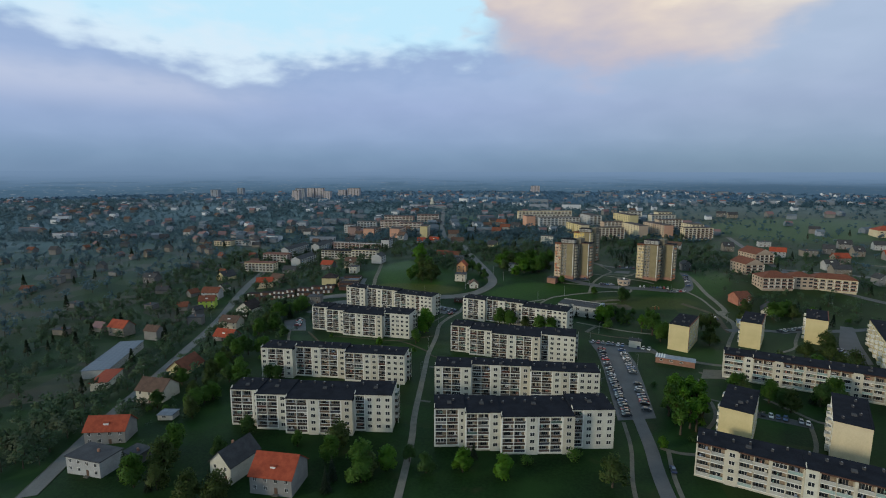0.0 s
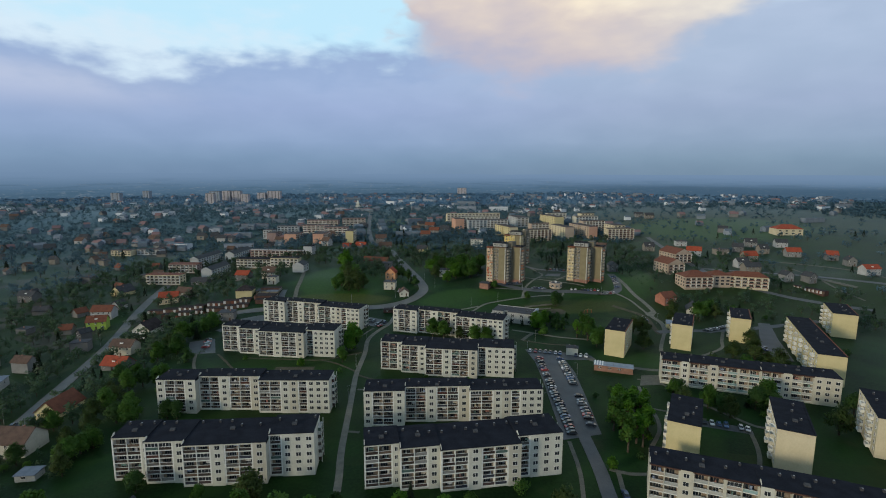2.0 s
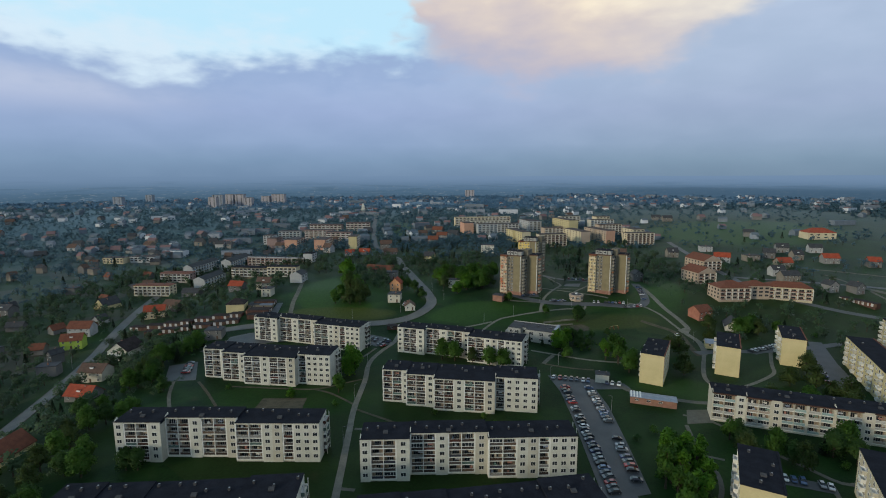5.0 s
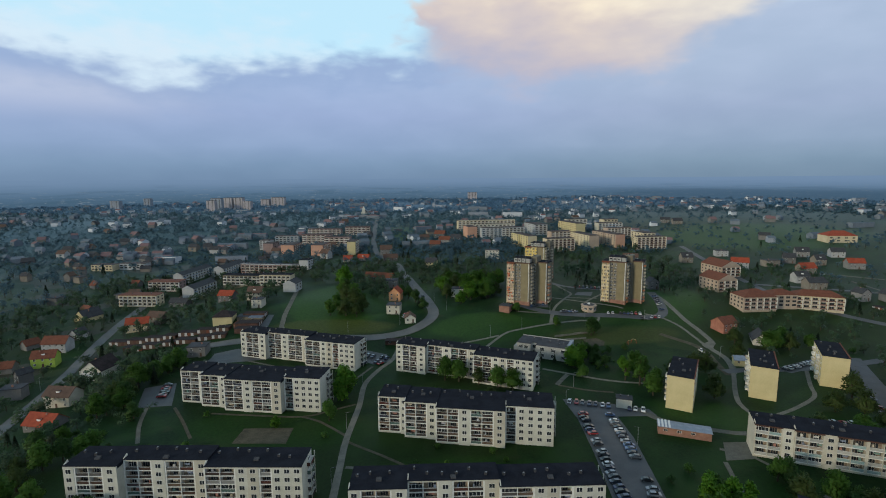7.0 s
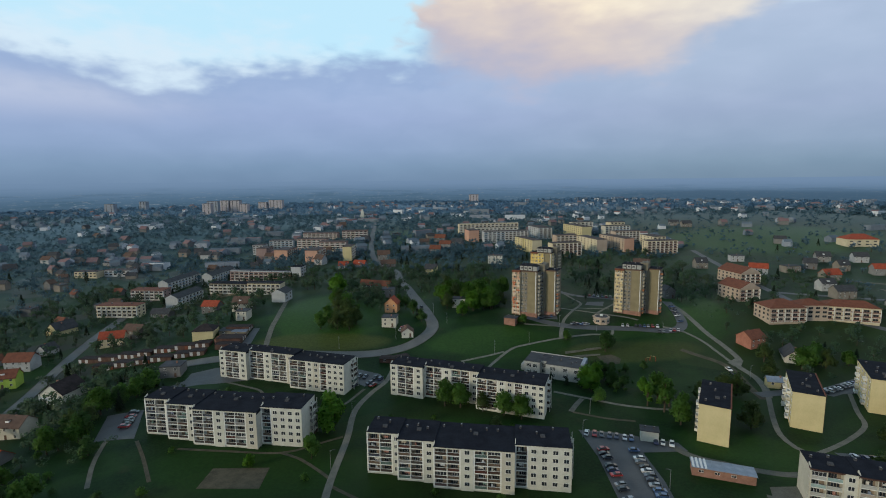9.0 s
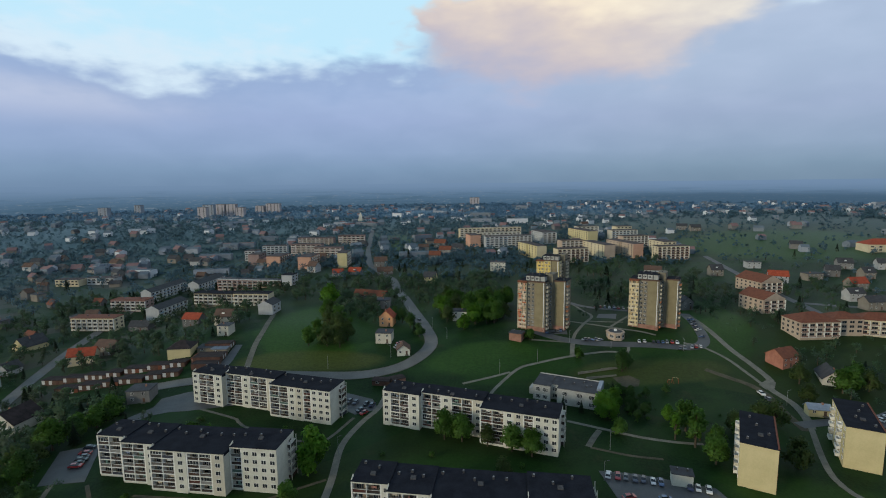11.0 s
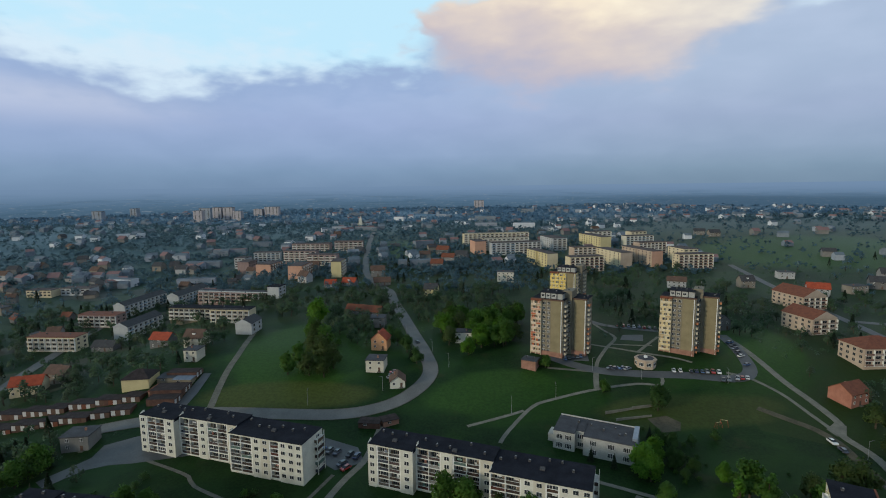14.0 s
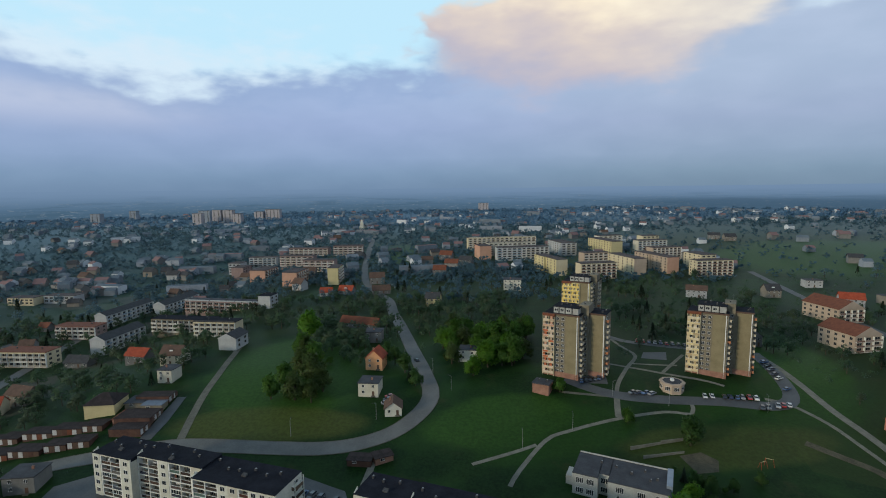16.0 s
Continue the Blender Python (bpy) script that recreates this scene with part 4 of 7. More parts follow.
def sections_a(b2, b3):
    return [(0, 0, "W3.3 B9.1 W4.4"), (b2, 0.3, "B9.1 W4.0 B9.6 w4.2"), (b3, -0.4, "B10 W3.6 w3.6 b4.2 W9.3")]


def sections_b(tail=10.8):
    return [(0, 0.2, "B9.4 W2.2"), (-2.8, -0.2, "B9.3 W3.8"), (-5.6, -0.5, "B9.3 W4.2 B9.3 w4.3"), (-2.0, 0.2, f"b4.4 W{tail}")]


WHITE = "long white five-storey panel block with brown loggias"
slab_block(-24.2, 83.5, -20.5, sections_a(2.6, -2.2), 5, WHITE + " behind green trees", seed=1)
slab_block(-26.4, 17.2, -9.0, sections_b(14.2), 5, WHITE + " beside the car park", seed=2)
slab_block(-27.7, -44.6, 0.8, sections_a(3.2, 0.4), 5, WHITE + " on a lawn", seed=3)
slab_block(-22.3, -86.5, 7.7, sections_b(11.6), 5, WHITE + " and stepped roof", seed=4)
slab_block(-117.1, 107.6, -17.8, sections_a(2.6, -1.6), 5, WHITE + " below the curved road", seed=5)
slab_block(-121.8, 47.6, -8.5, sections_b(12.4), 5, WHITE + " beside a playing field", seed=6)
slab_block(-118.6, -30.6, -1.5, sections_a(3.2, 0.4), 5, WHITE + " among shrubs", seed=7)
slab_block(-107.5, -79.5, 3.4, sections_b(), 5, WHITE + " beside garden houses", seed=8)

# long cream blocks of four storeys
CREAM = "long cream four-storey panel block with pale balconies"
slab_block(115.4, -4.2, -21.5, [(0, 0, "B9.0 w3.4"), (-0.8, 0.2, "B9.0 W3.4 B9.0 B9.0"), (-1.2, 0.4, "B9.0 W3.2 B9.0 W10.5")], 4, CREAM, CREAM_PANEL, WHITE_WALL, PALE_RAILS, 11, 2.8, 1.0, False, seed=11, group="cream blocks")
slab_block(69.0, -94.0, -23.5, [(0, 0, "B9.0 W3.4 B9.0 B9.0"), (-0.8, 0.2, "w3.4 B9.0 B9.0 W3.4"), (-1.6, 0.0, "B9.0 W3.4 B9.0 W8.0")], 4, CREAM, CREAM_PANEL, WHITE_WALL, PALE_RAILS, 11, 2.8, 1.0, False, seed=12, group="cream blocks")


def gable_block(x, y, rot, length, label, wall=YELLOW_WALL, width=11.0, floors=5, seed=1, stripe=True):
    """A block that turns its blank end wall to the estate: x along the end wall, y along its length."""
    rnd = random.Random(seed)
    m0 = on(x, y, rot)
    ob = thing("apartment_block", m0, label, "apartment block", "gable-end blocks")
    keep_box(m0, width, length)
    H = 1.0 + floors * 2.8 + 0.5
    part("wall", Build().box(0, width, 0, length, -3, H).mesh("wall", wall), ob)
    part("roof", Build().box(-0.2, width + 0.2, -0.15, length + 0.15, H, H + 0.2).mesh("roof", BITUMEN), ob)
    part("parapet", Build().box(width - 0.3, width + 0.22, 0.3, length, H + 0.19, H + 0.4).mesh("parapet", DARKRED_TILE if stripe else BITUMEN), ob)
    part("end_stripe", Build().box(width - 0.02, width + 0.04, 0.05, 0.8, 0.3, H - 0.2).mesh("end_stripe", RED_TILE if stripe else LEAF_FRESH), ob, None, "narrow coloured stripe")
    n = int(length // 4)
    for f in range(floors):
        z = 1.0 + f * 2.8
        for k in range(n):
            yy = (k + 0.5) * length / n
            part("window", window_mesh(1.6, 1.45), ob, pose(-0.02, yy + 0.8, z + 0.85, 0, 0, -90))
            if x < 160:
                part("window", window_mesh(1.6, 1.45), ob, pose(width + 0.02, yy - 0.8, z + 0.85, 0, 0, 90))
            if k % 3 == 1:
                key = "gable_balcony" + rnd.choice("ab")
                if key not in KIT:
                    b = Build().tray(-1.3, 0.05, 0, 3.2, -0.2, 1.0)
                    KIT[key] = b.mesh("balcony", FRAME, FIN if key[-1] == "a" else CREAM_PANEL)
                part("balcony", KIT[key], ob, Matrix.Translation((0, yy - 0.4, z)))
    for k in range(4):
        part("roof_vent", vent_mesh(), ob, pose(rnd.uniform(2, width - 2), length * (k + 0.6) / 4.4, H + 0.2))
    part("roof_hatch", hatch_mesh(), ob, pose(width * 0.55, length * 0.3, H + 0.2))
    return ob


YEL = "pale yellow five-storey block with blank end wall"
gable_block(101.2, 36.2, -31, 27, YEL, seed=21)
gable_block(145.3, 46.0, -30, 27, YEL + " and side balconies", seed=22)
gable_block(188.6, 58.0, -30, 27, YEL + " and side balconies", seed=23)
gable_block(85.4, -71.6, -30, 25, YEL + " with a green edge", seed=24, stripe=False)
gable_block(121.3, -78.6, -30, 29, YEL + " and side balconies", wall=CREAM_WALL, seed=25, stripe=False)
gable_block(193.2, -6.6, -26, 74, "long yellow five-storey block with lit end wall", seed=26, width=12)
gable_block(261.0, 66.0, -30, 32, YEL, seed=27, width=13)
gable_block(164.0, -72.0, -31, 30, YEL + " and many windows", wall=CREAM_WALL, seed=28, stripe=False)


def tower(x, y, rot, label, front, floors=11, wall=GREY_WALL, wing=10.2, bays=2):
    """Two slabs of eleven storeys set against one another, with a stair core between them and a machine room on top."""
    m0 = on(x, y, rot)
    m0.translation.z -= 0.3
    ob = thing("tower_block", m0, label, "tower block", "tower blocks")
    keep_box(m0, 28, 21)
    st, pl = 2.62, 1.2
    H = pl + floors * st
    A, B, back = 17.4, 17.4 + wing, 8.5
    part("wall", Build().box(0, A, 0, 13, -3, H + 0.7).mesh("wall", wall), ob)
    part("wall", Build().box(A, B, back, 21, -3, H + 0.7).mesh("wall", GREY_WALL), ob)
    part("stair_core", Build().box(A - 2.2, A + 2.6, back - 1.2, 17, -3, H + 5.0).mesh("stair_core", GREY_WALL), ob)
    part("end_wall", Build().box(10.9, 16.4, -0.35, 0.02, -2, H + 0.9).mesh("end_wall", TAN_WALL), ob, None, "tan blank end wall")
    if wing > 6:
        part("end_wall", Build().box(21.2, 26.9, back - 0.35, back + 0.02, -2, H + 0.9).mesh("end_wall", TAN_WALL), ob, None, "tan blank end wall")
    for ex, ey in ((16.5, 0), (B - 0.6, back)):
        part("edge_strip", Build().box(ex - 0.17, ex + 0.17, ey - 0.45, ey + 0.2, -2, H + 0.9).mesh("edge_strip", FRAME), ob, None, "white edge strip")
    part("ground_floor", Build().box(-0.12, A + 0.12, -0.45, 13.1, -3, 2.4).mesh("ground_floor", BRICK_WALL), ob, None, "rust-brown ground floor")
    part("ground_floor", Build().box(A + 0.12, B + 0.12, back - 0.45, 21.1, -3, 2.4).mesh("ground_floor", BRICK_WALL), ob, None, "rust-brown ground floor")
    for x0, x1, y0, y1 in ((0, A, 0, 13), (A, B, back, 21)):
        part("roof", Build().box(x0 - 0.2, x1 + 0.2, y0 - 0.4, y1 + 0.2, H + 0.7, H + 1.0).mesh("roof", BITUMEN), ob)
        part("parapet", Build().box(x0 - 0.25, x1 + 0.25, y0 - 0.5, y0 - 0.3, H + 0.5, H + 1.3).mesh("parapet", BROWN_TILE), ob, None, "dark brown roof edge")
    part("roof_band", Build().box(-0.3, 5.8, -1.3, 0.1, H - 0.1, H + 1.1).mesh("roof_band", DARKRED_TILE), ob, None, "rust-red parapet band")
    room = part("machine_room", Build().box(4.2, 16.2, 2.4, 12, H + 1.0, H + 4.0).mesh("machine_room", DULL_WALL), ob, None, "pale machine room on the roof")
    part("roof", Build().box(3.8, 16.6, 2.0, 12.4, H + 4.0, H + 4.4).mesh("roof", BITUMEN), room)
    for px in (6.6, 9.6, 13.0):
        part("pilaster", Build().box(px, px + 0.5, 2.2, 2.42, H + 1.0, H + 4.0).mesh("pilaster", VENT), room)
    for px in (4.7, 7.5, 10.6):
        part("window", window_mesh(1.6, 1.3), room, Matrix.Translation((px, 2.38, H + 1.9)))
    for vx, vy, vz in ((7, 6, 4.4), (9, 9, 4.4), (12, 5, 4.4), (14.5, 8, 4.4), (B - 2.4, 13, 1.0), (B - 1.6, 17, 1.0), (17.5, 10, 5.0)):
        part("roof_vent", vent_mesh(), ob, Matrix.Translation((vx, vy, H + vz)))
    part("aerial", Build().tube((18.5, 14, H + 5.0), (18.5, 14, H + 8.6), 0.06, 0.03, 5).tube((17.8, 14, H + 7.8), (19.2, 14, H + 7.8), 0.03, 0.03, 4).mesh("aerial", STEEL), ob)
    for f in range(floors):
        z = pl + f * st
        if ("tower_slab", bays, front.name) not in KIT:
            KIT["tower_slab", bays, front.name] = Build().box(0, 2.8 * bays, -1.2, 0, -0.16, 0).mesh("balcony_slab", CREAM_WALL)
        slab = part("balcony", KIT["tower_slab", bays, front.name], ob, Matrix.Translation((0, 0, z)))
        for k in range(bays):
            part("balcony_railing", rail_mesh(2.7, 1.05, front), slab, Matrix.Translation((0.05 + 2.8 * k, -1.15, 0)))
            part("screen", Build().box(0, 1.15, 0, 0.06, 1.05, st - 0.16).mesh("screen", front), slab, Matrix.Translation((0.05 + 2.8 * k + (0.75 if (f + k) % 3 else 0.1), -1.13, 0)))
            part("window", window_mesh(1.5, 1.5), ob, Matrix.Translation((0.6 + 2.8 * k, -0.02, z + 0.6)))
        if bays == 2:
            part("window", window_mesh(1.6, 1.4), ob, Matrix.Translation((6.2, -0.02, z + 0.8)))
            part("window", window_mesh(1.4, 1.4), ob, Matrix.Translation((8.8, -0.02, z + 0.8)))
        part("window", window_mesh(1.2, 1.4), ob, Matrix.Translation((A + 0.5, back - 1.24, z + 0.8)))
        for sx, y0 in ((A, 1.0), (B, 9.6)):
            if ("tower_side", WARM_RAILS.name) not in KIT:
                KIT["tower_side", WARM_RAILS.name] = Build().tray(-0.05, 1.35, 0, 3.8, -0.2, 1.05).mesh("balcony", FRAME_DIM, WARM_RAILS)
            part("balcony", KIT["tower_side", WARM_RAILS.name], ob, Matrix.Translation((sx, y0, z)))
            part("window", window_mesh(2.2, 1.7, 1), ob, pose(sx + 0.02, y0 + 0.8, z + 0.4, 0, 0, 90))
    for k in range(bays + 1):
        part("divider", Build().box(2.8 * k - 0.12, 2.8 * k + 0.08, -1.25, 0.05, 0, H).mesh("divider", CREAM_WALL), ob)
    return ob


tower(50.9, 188.6, -30, "grey-tan eleven-storey tower block with sunlit balconies", MIXED_RAILS)
tower(122.0, 189.6, -31, "grey-tan eleven-storey tower block above a car park", CREAM_RAILS)
tower(78.0, 266.0, -29, "yellow eleven-storey tower block behind another tower", GOLD_RAILS, 11, YELLOW_WALL, 2.8, 4)


def window_row(w, n, ww, h=1.5):
    """One storey's windows on a far facade, set in one strip of wall."""
    key = ("row", round(w, 1), n, round(ww, 2), h)
    if key not in KIT:
        src, b = window_mesh(ww, h), Build()
        v = [tuple(p.co) for p in src.vertices]
        for k in range(n):
            i, dx = len(b.v), w * (k + 0.5) / n - ww / 2
            b.v += [(x + dx, y, z) for x, y, z in v]
            b.f += [tuple(i + q for q in p.vertices) for p in src.polygons]
            b.m += [p.material_index for p in src.polygons]
        KIT[key] = b.mesh("window_strip", FRAME_DIM, GLASS)
    return KIT[key]


def balcony_row(w, n, mat, deep=1.0):
    """One storey's balconies on a far facade: slabs, parapets and the fins between them."""
    key = ("balconies", round(w, 1), n, mat.name)
    if key not in KIT:
        b = Build()
        for k in range(n):
            x0, x1 = w * k / n + 0.35, w * (k + 1) / n - 0.35
            b.box(x0, x1, -deep, -deep + 0.1, 0.05, 1.0).box(x0, x1, -deep, 0.0, -0.14, 0.04, 1)
            b.box(x1 + 0.22, x1 + 0.46, -deep, 0.0, -0.14, 2.6, 1)
        KIT[key] = b.mesh("balcony_band", mat, FIN)
    return KIT[key]


def row(name, data, ob, m):
    """A storey's small windows or balconies, too far off to tell apart singly."""
    return tagged(part(name, data, ob, m), kind="stuff")


def plain_slab(x, y, rot, w, d, floors, wall, label, roofing=BITUMEN, rows=0, cat="apartment block", pitched=None, storey=2.8, left=0, right=0, bands=None, right_bands=None, rim=None, jog=0.0, end=None):
    """A block farther off. rows, left, right: metres between the windows of the front, left and right side; bands: balconies on the front."""
    m0 = on(x, y, rot)
    corners = [gz(*(m0 @ Vector((u, v, 0))).to_2d()) for u in (0, w) for v in (0, d)]
    m0.translation.z = (min(corners) + max(corners)) / 2
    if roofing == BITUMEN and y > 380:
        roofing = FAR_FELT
    ob = thing("apartment_block", m0, label, cat, "distant blocks")
    keep_box(m0, w, d)
    H = 0.8 + floors * storey + 0.5
    cut = d * 0.5 if jog else d
    part("wall", Build().box(0, w, 0, cut, -5, H).mesh("wall", wall), ob)
    if jog:
        part("wall", Build().box(-jog, w - jog, cut, d, -5, H + 0.3).mesh("wall", wall), ob)
    if end:
        part("end_wall", Build().box(-0.06, w + 0.06, -0.12, 0.02, -5, H + 0.2).mesh("end_wall", end), ob, None, "painted end wall")
    if pitched:
        rb = Build()
        ov, rise = 0.6, min(w, d) * 0.28
        if w >= d:
            a, c = (d * 0.5, 0) if w > d * 1.6 else (w * 0.4, 0)
            pts = [(-ov, -ov, H), (w + ov, -ov, H), (w + ov, d + ov, H), (-ov, d + ov, H), (a, d / 2, H + rise), (w - a, d / 2, H + rise)]
            rb.poly(pts[0], pts[1], pts[5], pts[4]).poly(pts[1], pts[2], pts[5]).poly(pts[2], pts[3], pts[4], pts[5]).poly(pts[3], pts[0], pts[4])
        else:
            pts = [(-ov, -ov, H), (w + ov, -ov, H), (w + ov, d + ov, H), (-ov, d + ov, H), (w / 2, -ov, H + rise), (w / 2, d + ov, H + rise)]
            rb.poly(pts[0], pts[4], pts[5], pts[3]).poly(pts[1], pts[2], pts[5], pts[4]).poly(pts[0], pts[1], pts[4], m=1).poly(pts[2], pts[3], pts[5], m=1)
        rb.poly(pts[3], pts[2], pts[1], pts[0])
        part("roof", rb.mesh("roof", pitched, wall), ob)
    else:
        rb = Build().box(-0.3, w + 0.3, -0.3, cut + 0.3, H, H + 0.35)
        if jog:
            rb.box(-0.3 - jog, w + 0.3 - jog, cut + 0.31, d + 0.3, H + 0.3, H + 0.65)
        part("roof", rb.mesh("roof", roofing), ob)
        if rim:
            n = max(1, round(w / 20))
            for k in range(n):
                part("parapet", Build().box(w * k / n + 0.5, w * (k + 1) / n - 0.5, -0.36, 0.3, H + 0.05, H + 0.95).mesh("parapet", rim), ob)
        for k in range(max(2, int(w // 12))):
            part("roof_vent", vent_mesh(), ob, Matrix.Translation((w * (k + 0.5) / max(2, int(w // 12)), cut * 0.6, H + 0.35)))
    for f in range(floors):
        z = 0.8 + f * storey
        if rows:
            n = max(1, int(w // rows))
            row("window_strip", window_row(w, n, min(3.0, w / n * 0.6)), ob, Matrix.Translation((0, -0.02, z + 0.75)))
            if bands:
                row("balcony_band", balcony_row(w, n, bands), ob, Matrix.Translation((0, 0, z)))
        if left:
            n = max(1, int(cut // left))
            row("window_strip", window_row(cut, n, 1.7), ob, pose(-0.02, cut, z + 0.75, 0, 0, -90))
            if jog:
                row("window_strip", window_row(cut, n, 1.7), ob, pose(-0.02 - jog, d, z + 1.05, 0, 0, -90))
        if right:
            n = max(1, int(d // right))
            row("window_strip", window_row(d, n, 2.0), ob, pose(w + 0.02, 0, z + 0.75, 0, 0, 90))
            if right_bands:
                row("balcony_band", balcony_row(d, n, right_bands), ob, pose(w, 0, z, 0, 0, 90))
    return ob


FARB = "far five-storey panel block"
plain_slab(32.3, 603, 8, 92, 12, 5, CREAM_WALL, "long cream " + FARB, rows=6, bands=BANDS, rim=CREAM_PANEL)
plain_slab(55, 551, 11, 60, 12, 5, CREAM_PANEL, "cream " + FARB + " with balconies", rows=6, bands=BANDS, rim=CREAM_PANEL)
plain_slab(61.4, 515, 7, 29, 12, 5, FAR_WHITE, "bluish white " + FARB, rows=5, bands=BLUE_BANDS)
plain_slab(90, 518.5, 11, 33, 12, 5, FAR_WHITE, "white " + FARB + " with balconies", rows=5, bands=BANDS)
plain_slab(42.5, 527, 12, 14, 24, 5, FAR_ORANGE, "orange-ended " + FARB)
plain_slab(141.5, 545, 12, 19, 40, 5, FAR_WHITE, "white " + FARB + " with balconies", rows=5, bands=BANDS, left=6)
plain_slab(110.5, 431, 15, 12, 45, 5, YELLOW_WALL, "yellow stepped " + FARB, left=6, jog=2.2, end=CREAM_WALL)
plain_slab(149, 473, 13, 28, 12, 5, PINK_WALL, "pale pink " + FARB + " with balconies", rows=5, bands=BANDS)
plain_slab(186.8, 432, 13, 13.5, 48, 5, CREAM_WALL, "pale pink " + FARB + " with small windows", left=7, end=PINK_WALL)
plain_slab(129.5, 411.5, 11, 36, 12, 5, CREAM_WALL, "cream " + FARB + " with brown balconies", rows=5, bands=BRICK_BANDS)
plain_slab(203.5, 551, 13, 15, 56, 5, YELLOW_WALL, "yellow " + FARB, left=6)
plain_slab(207, 612, 13, 34, 12, 5, CREAM_PANEL, "cream " + FARB, rows=6, bands=BANDS)
plain_slab(240, 561, 12, 39, 12, 5, CREAM_PANEL, "cream " + FARB + " with bluish balconies", rows=5, bands=BLUE_BANDS)
plain_slab(263, 606, 12, 24, 14, 5, CREAM_WALL, "cream " + FARB, rows=6)
plain_slab(221.5, 437.5, 13, 13, 52, 5, PINK_WALL, "pink stepped " + FARB + " with an orange end wall", left=6, jog=2.0, end=FAR_ORANGE)
plain_slab(234, 503, 13, 36, 12, 5, PINK_WALL, "pink " + FARB + " with balconies", rows=5, bands=BANDS)
plain_slab(262, 452, 10, 17, 28, 5, CREAM_WALL, "cream " + FARB, rows=5, left=6)
plain_slab(242, 421, 6, 37, 12, 5, CREAM_WALL, "cream " + FARB + " with brown balconies", rows=5, bands=BRICK_BANDS, left=6)
BRICKB = "far red-brown four-storey block of flats"
plain_slab(-196, 575, -4, 50, 12, 4, FAR_BRICK, BRICKB, rows=6, bands=BANDS)
plain_slab(-137, 562, 2, 36, 12, 4, FAR_BRICK, BRICKB, rows=6, bands=BANDS, right=6)
plain_slab(-106.4, 401.5, 0, 9.8, 22, 5, YELLOW_WALL, "yellow-ended block with dark roof", right=5, right_bands=BRICK_BANDS)
plain_slab(-148, 400, -6, 14, 26, 4, FAR_ORANGE, "far four-storey block with an orange end wall", right=5, right_bands=BRICK_BANDS)
plain_slab(-201, 458, -8, 17, 28, 4, FAR_ORANGE, "far four-storey block with an orange end wall", right=5, right_bands=BRICK_BANDS)
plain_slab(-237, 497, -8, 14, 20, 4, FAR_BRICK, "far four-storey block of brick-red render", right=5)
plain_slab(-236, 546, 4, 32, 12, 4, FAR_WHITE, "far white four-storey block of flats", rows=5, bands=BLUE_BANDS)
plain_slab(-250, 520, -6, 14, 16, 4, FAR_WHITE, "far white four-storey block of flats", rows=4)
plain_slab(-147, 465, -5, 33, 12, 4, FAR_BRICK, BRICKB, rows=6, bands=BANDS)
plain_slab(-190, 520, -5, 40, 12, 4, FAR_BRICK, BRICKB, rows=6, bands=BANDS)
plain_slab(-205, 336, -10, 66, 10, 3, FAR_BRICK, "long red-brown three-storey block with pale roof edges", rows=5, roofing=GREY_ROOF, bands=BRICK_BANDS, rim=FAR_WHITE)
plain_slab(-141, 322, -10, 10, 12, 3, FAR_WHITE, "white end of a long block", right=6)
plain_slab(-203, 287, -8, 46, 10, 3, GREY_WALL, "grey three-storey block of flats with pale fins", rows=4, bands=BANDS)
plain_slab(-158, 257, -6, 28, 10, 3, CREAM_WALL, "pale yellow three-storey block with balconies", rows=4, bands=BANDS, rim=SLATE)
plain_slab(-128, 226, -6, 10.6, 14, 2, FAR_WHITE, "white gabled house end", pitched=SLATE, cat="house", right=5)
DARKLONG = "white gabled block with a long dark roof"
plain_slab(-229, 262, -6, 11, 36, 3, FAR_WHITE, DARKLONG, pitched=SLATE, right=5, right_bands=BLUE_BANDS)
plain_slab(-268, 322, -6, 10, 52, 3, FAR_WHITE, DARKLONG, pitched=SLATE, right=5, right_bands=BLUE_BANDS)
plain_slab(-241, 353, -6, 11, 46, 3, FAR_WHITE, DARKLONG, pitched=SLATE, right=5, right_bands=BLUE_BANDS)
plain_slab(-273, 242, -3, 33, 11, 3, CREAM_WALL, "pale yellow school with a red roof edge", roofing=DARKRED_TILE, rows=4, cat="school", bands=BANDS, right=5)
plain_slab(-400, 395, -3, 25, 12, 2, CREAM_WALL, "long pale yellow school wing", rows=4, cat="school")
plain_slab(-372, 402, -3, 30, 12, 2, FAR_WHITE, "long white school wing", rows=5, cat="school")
plain_slab(-279, 297, -5, 31, 11, 3, FAR_BRICK, "red and white three-storey block", rows=4, bands=BANDS, roofing=DARKRED_TILE, right=5)
RES = "salmon three-storey residence with a red tiled roof"
plain_slab(215, 164.5, 2, 24, 16, 3, PINK_WALL, RES + " and brown balconies", rows=4.5, pitched=DARKRED_TILE, left=4, bands=BRICK_BANDS)
plain_slab(238.5, 170, -4, 18, 12, 3, PINK_WALL, RES, rows=4.5, pitched=DARKRED_TILE)
plain_slab(255.5, 170.5, -20, 30, 13, 3, CREAM_WALL, RES + " and brown balconies", rows=4.5, pitched=DARKRED_TILE, bands=BRICK_BANDS)
plain_slab(222.5, 210.5, 10, 17, 22, 3, PINK_WALL, RES, rows=4.5, pitched=DARKRED_TILE, left=4, bands=BRICK_BANDS)
plain_slab(257, 266, 10, 19, 27, 3, PINK_WALL, RES, rows=4.5, pitched=DARKRED_TILE, left=4, bands=BRICK_BANDS)
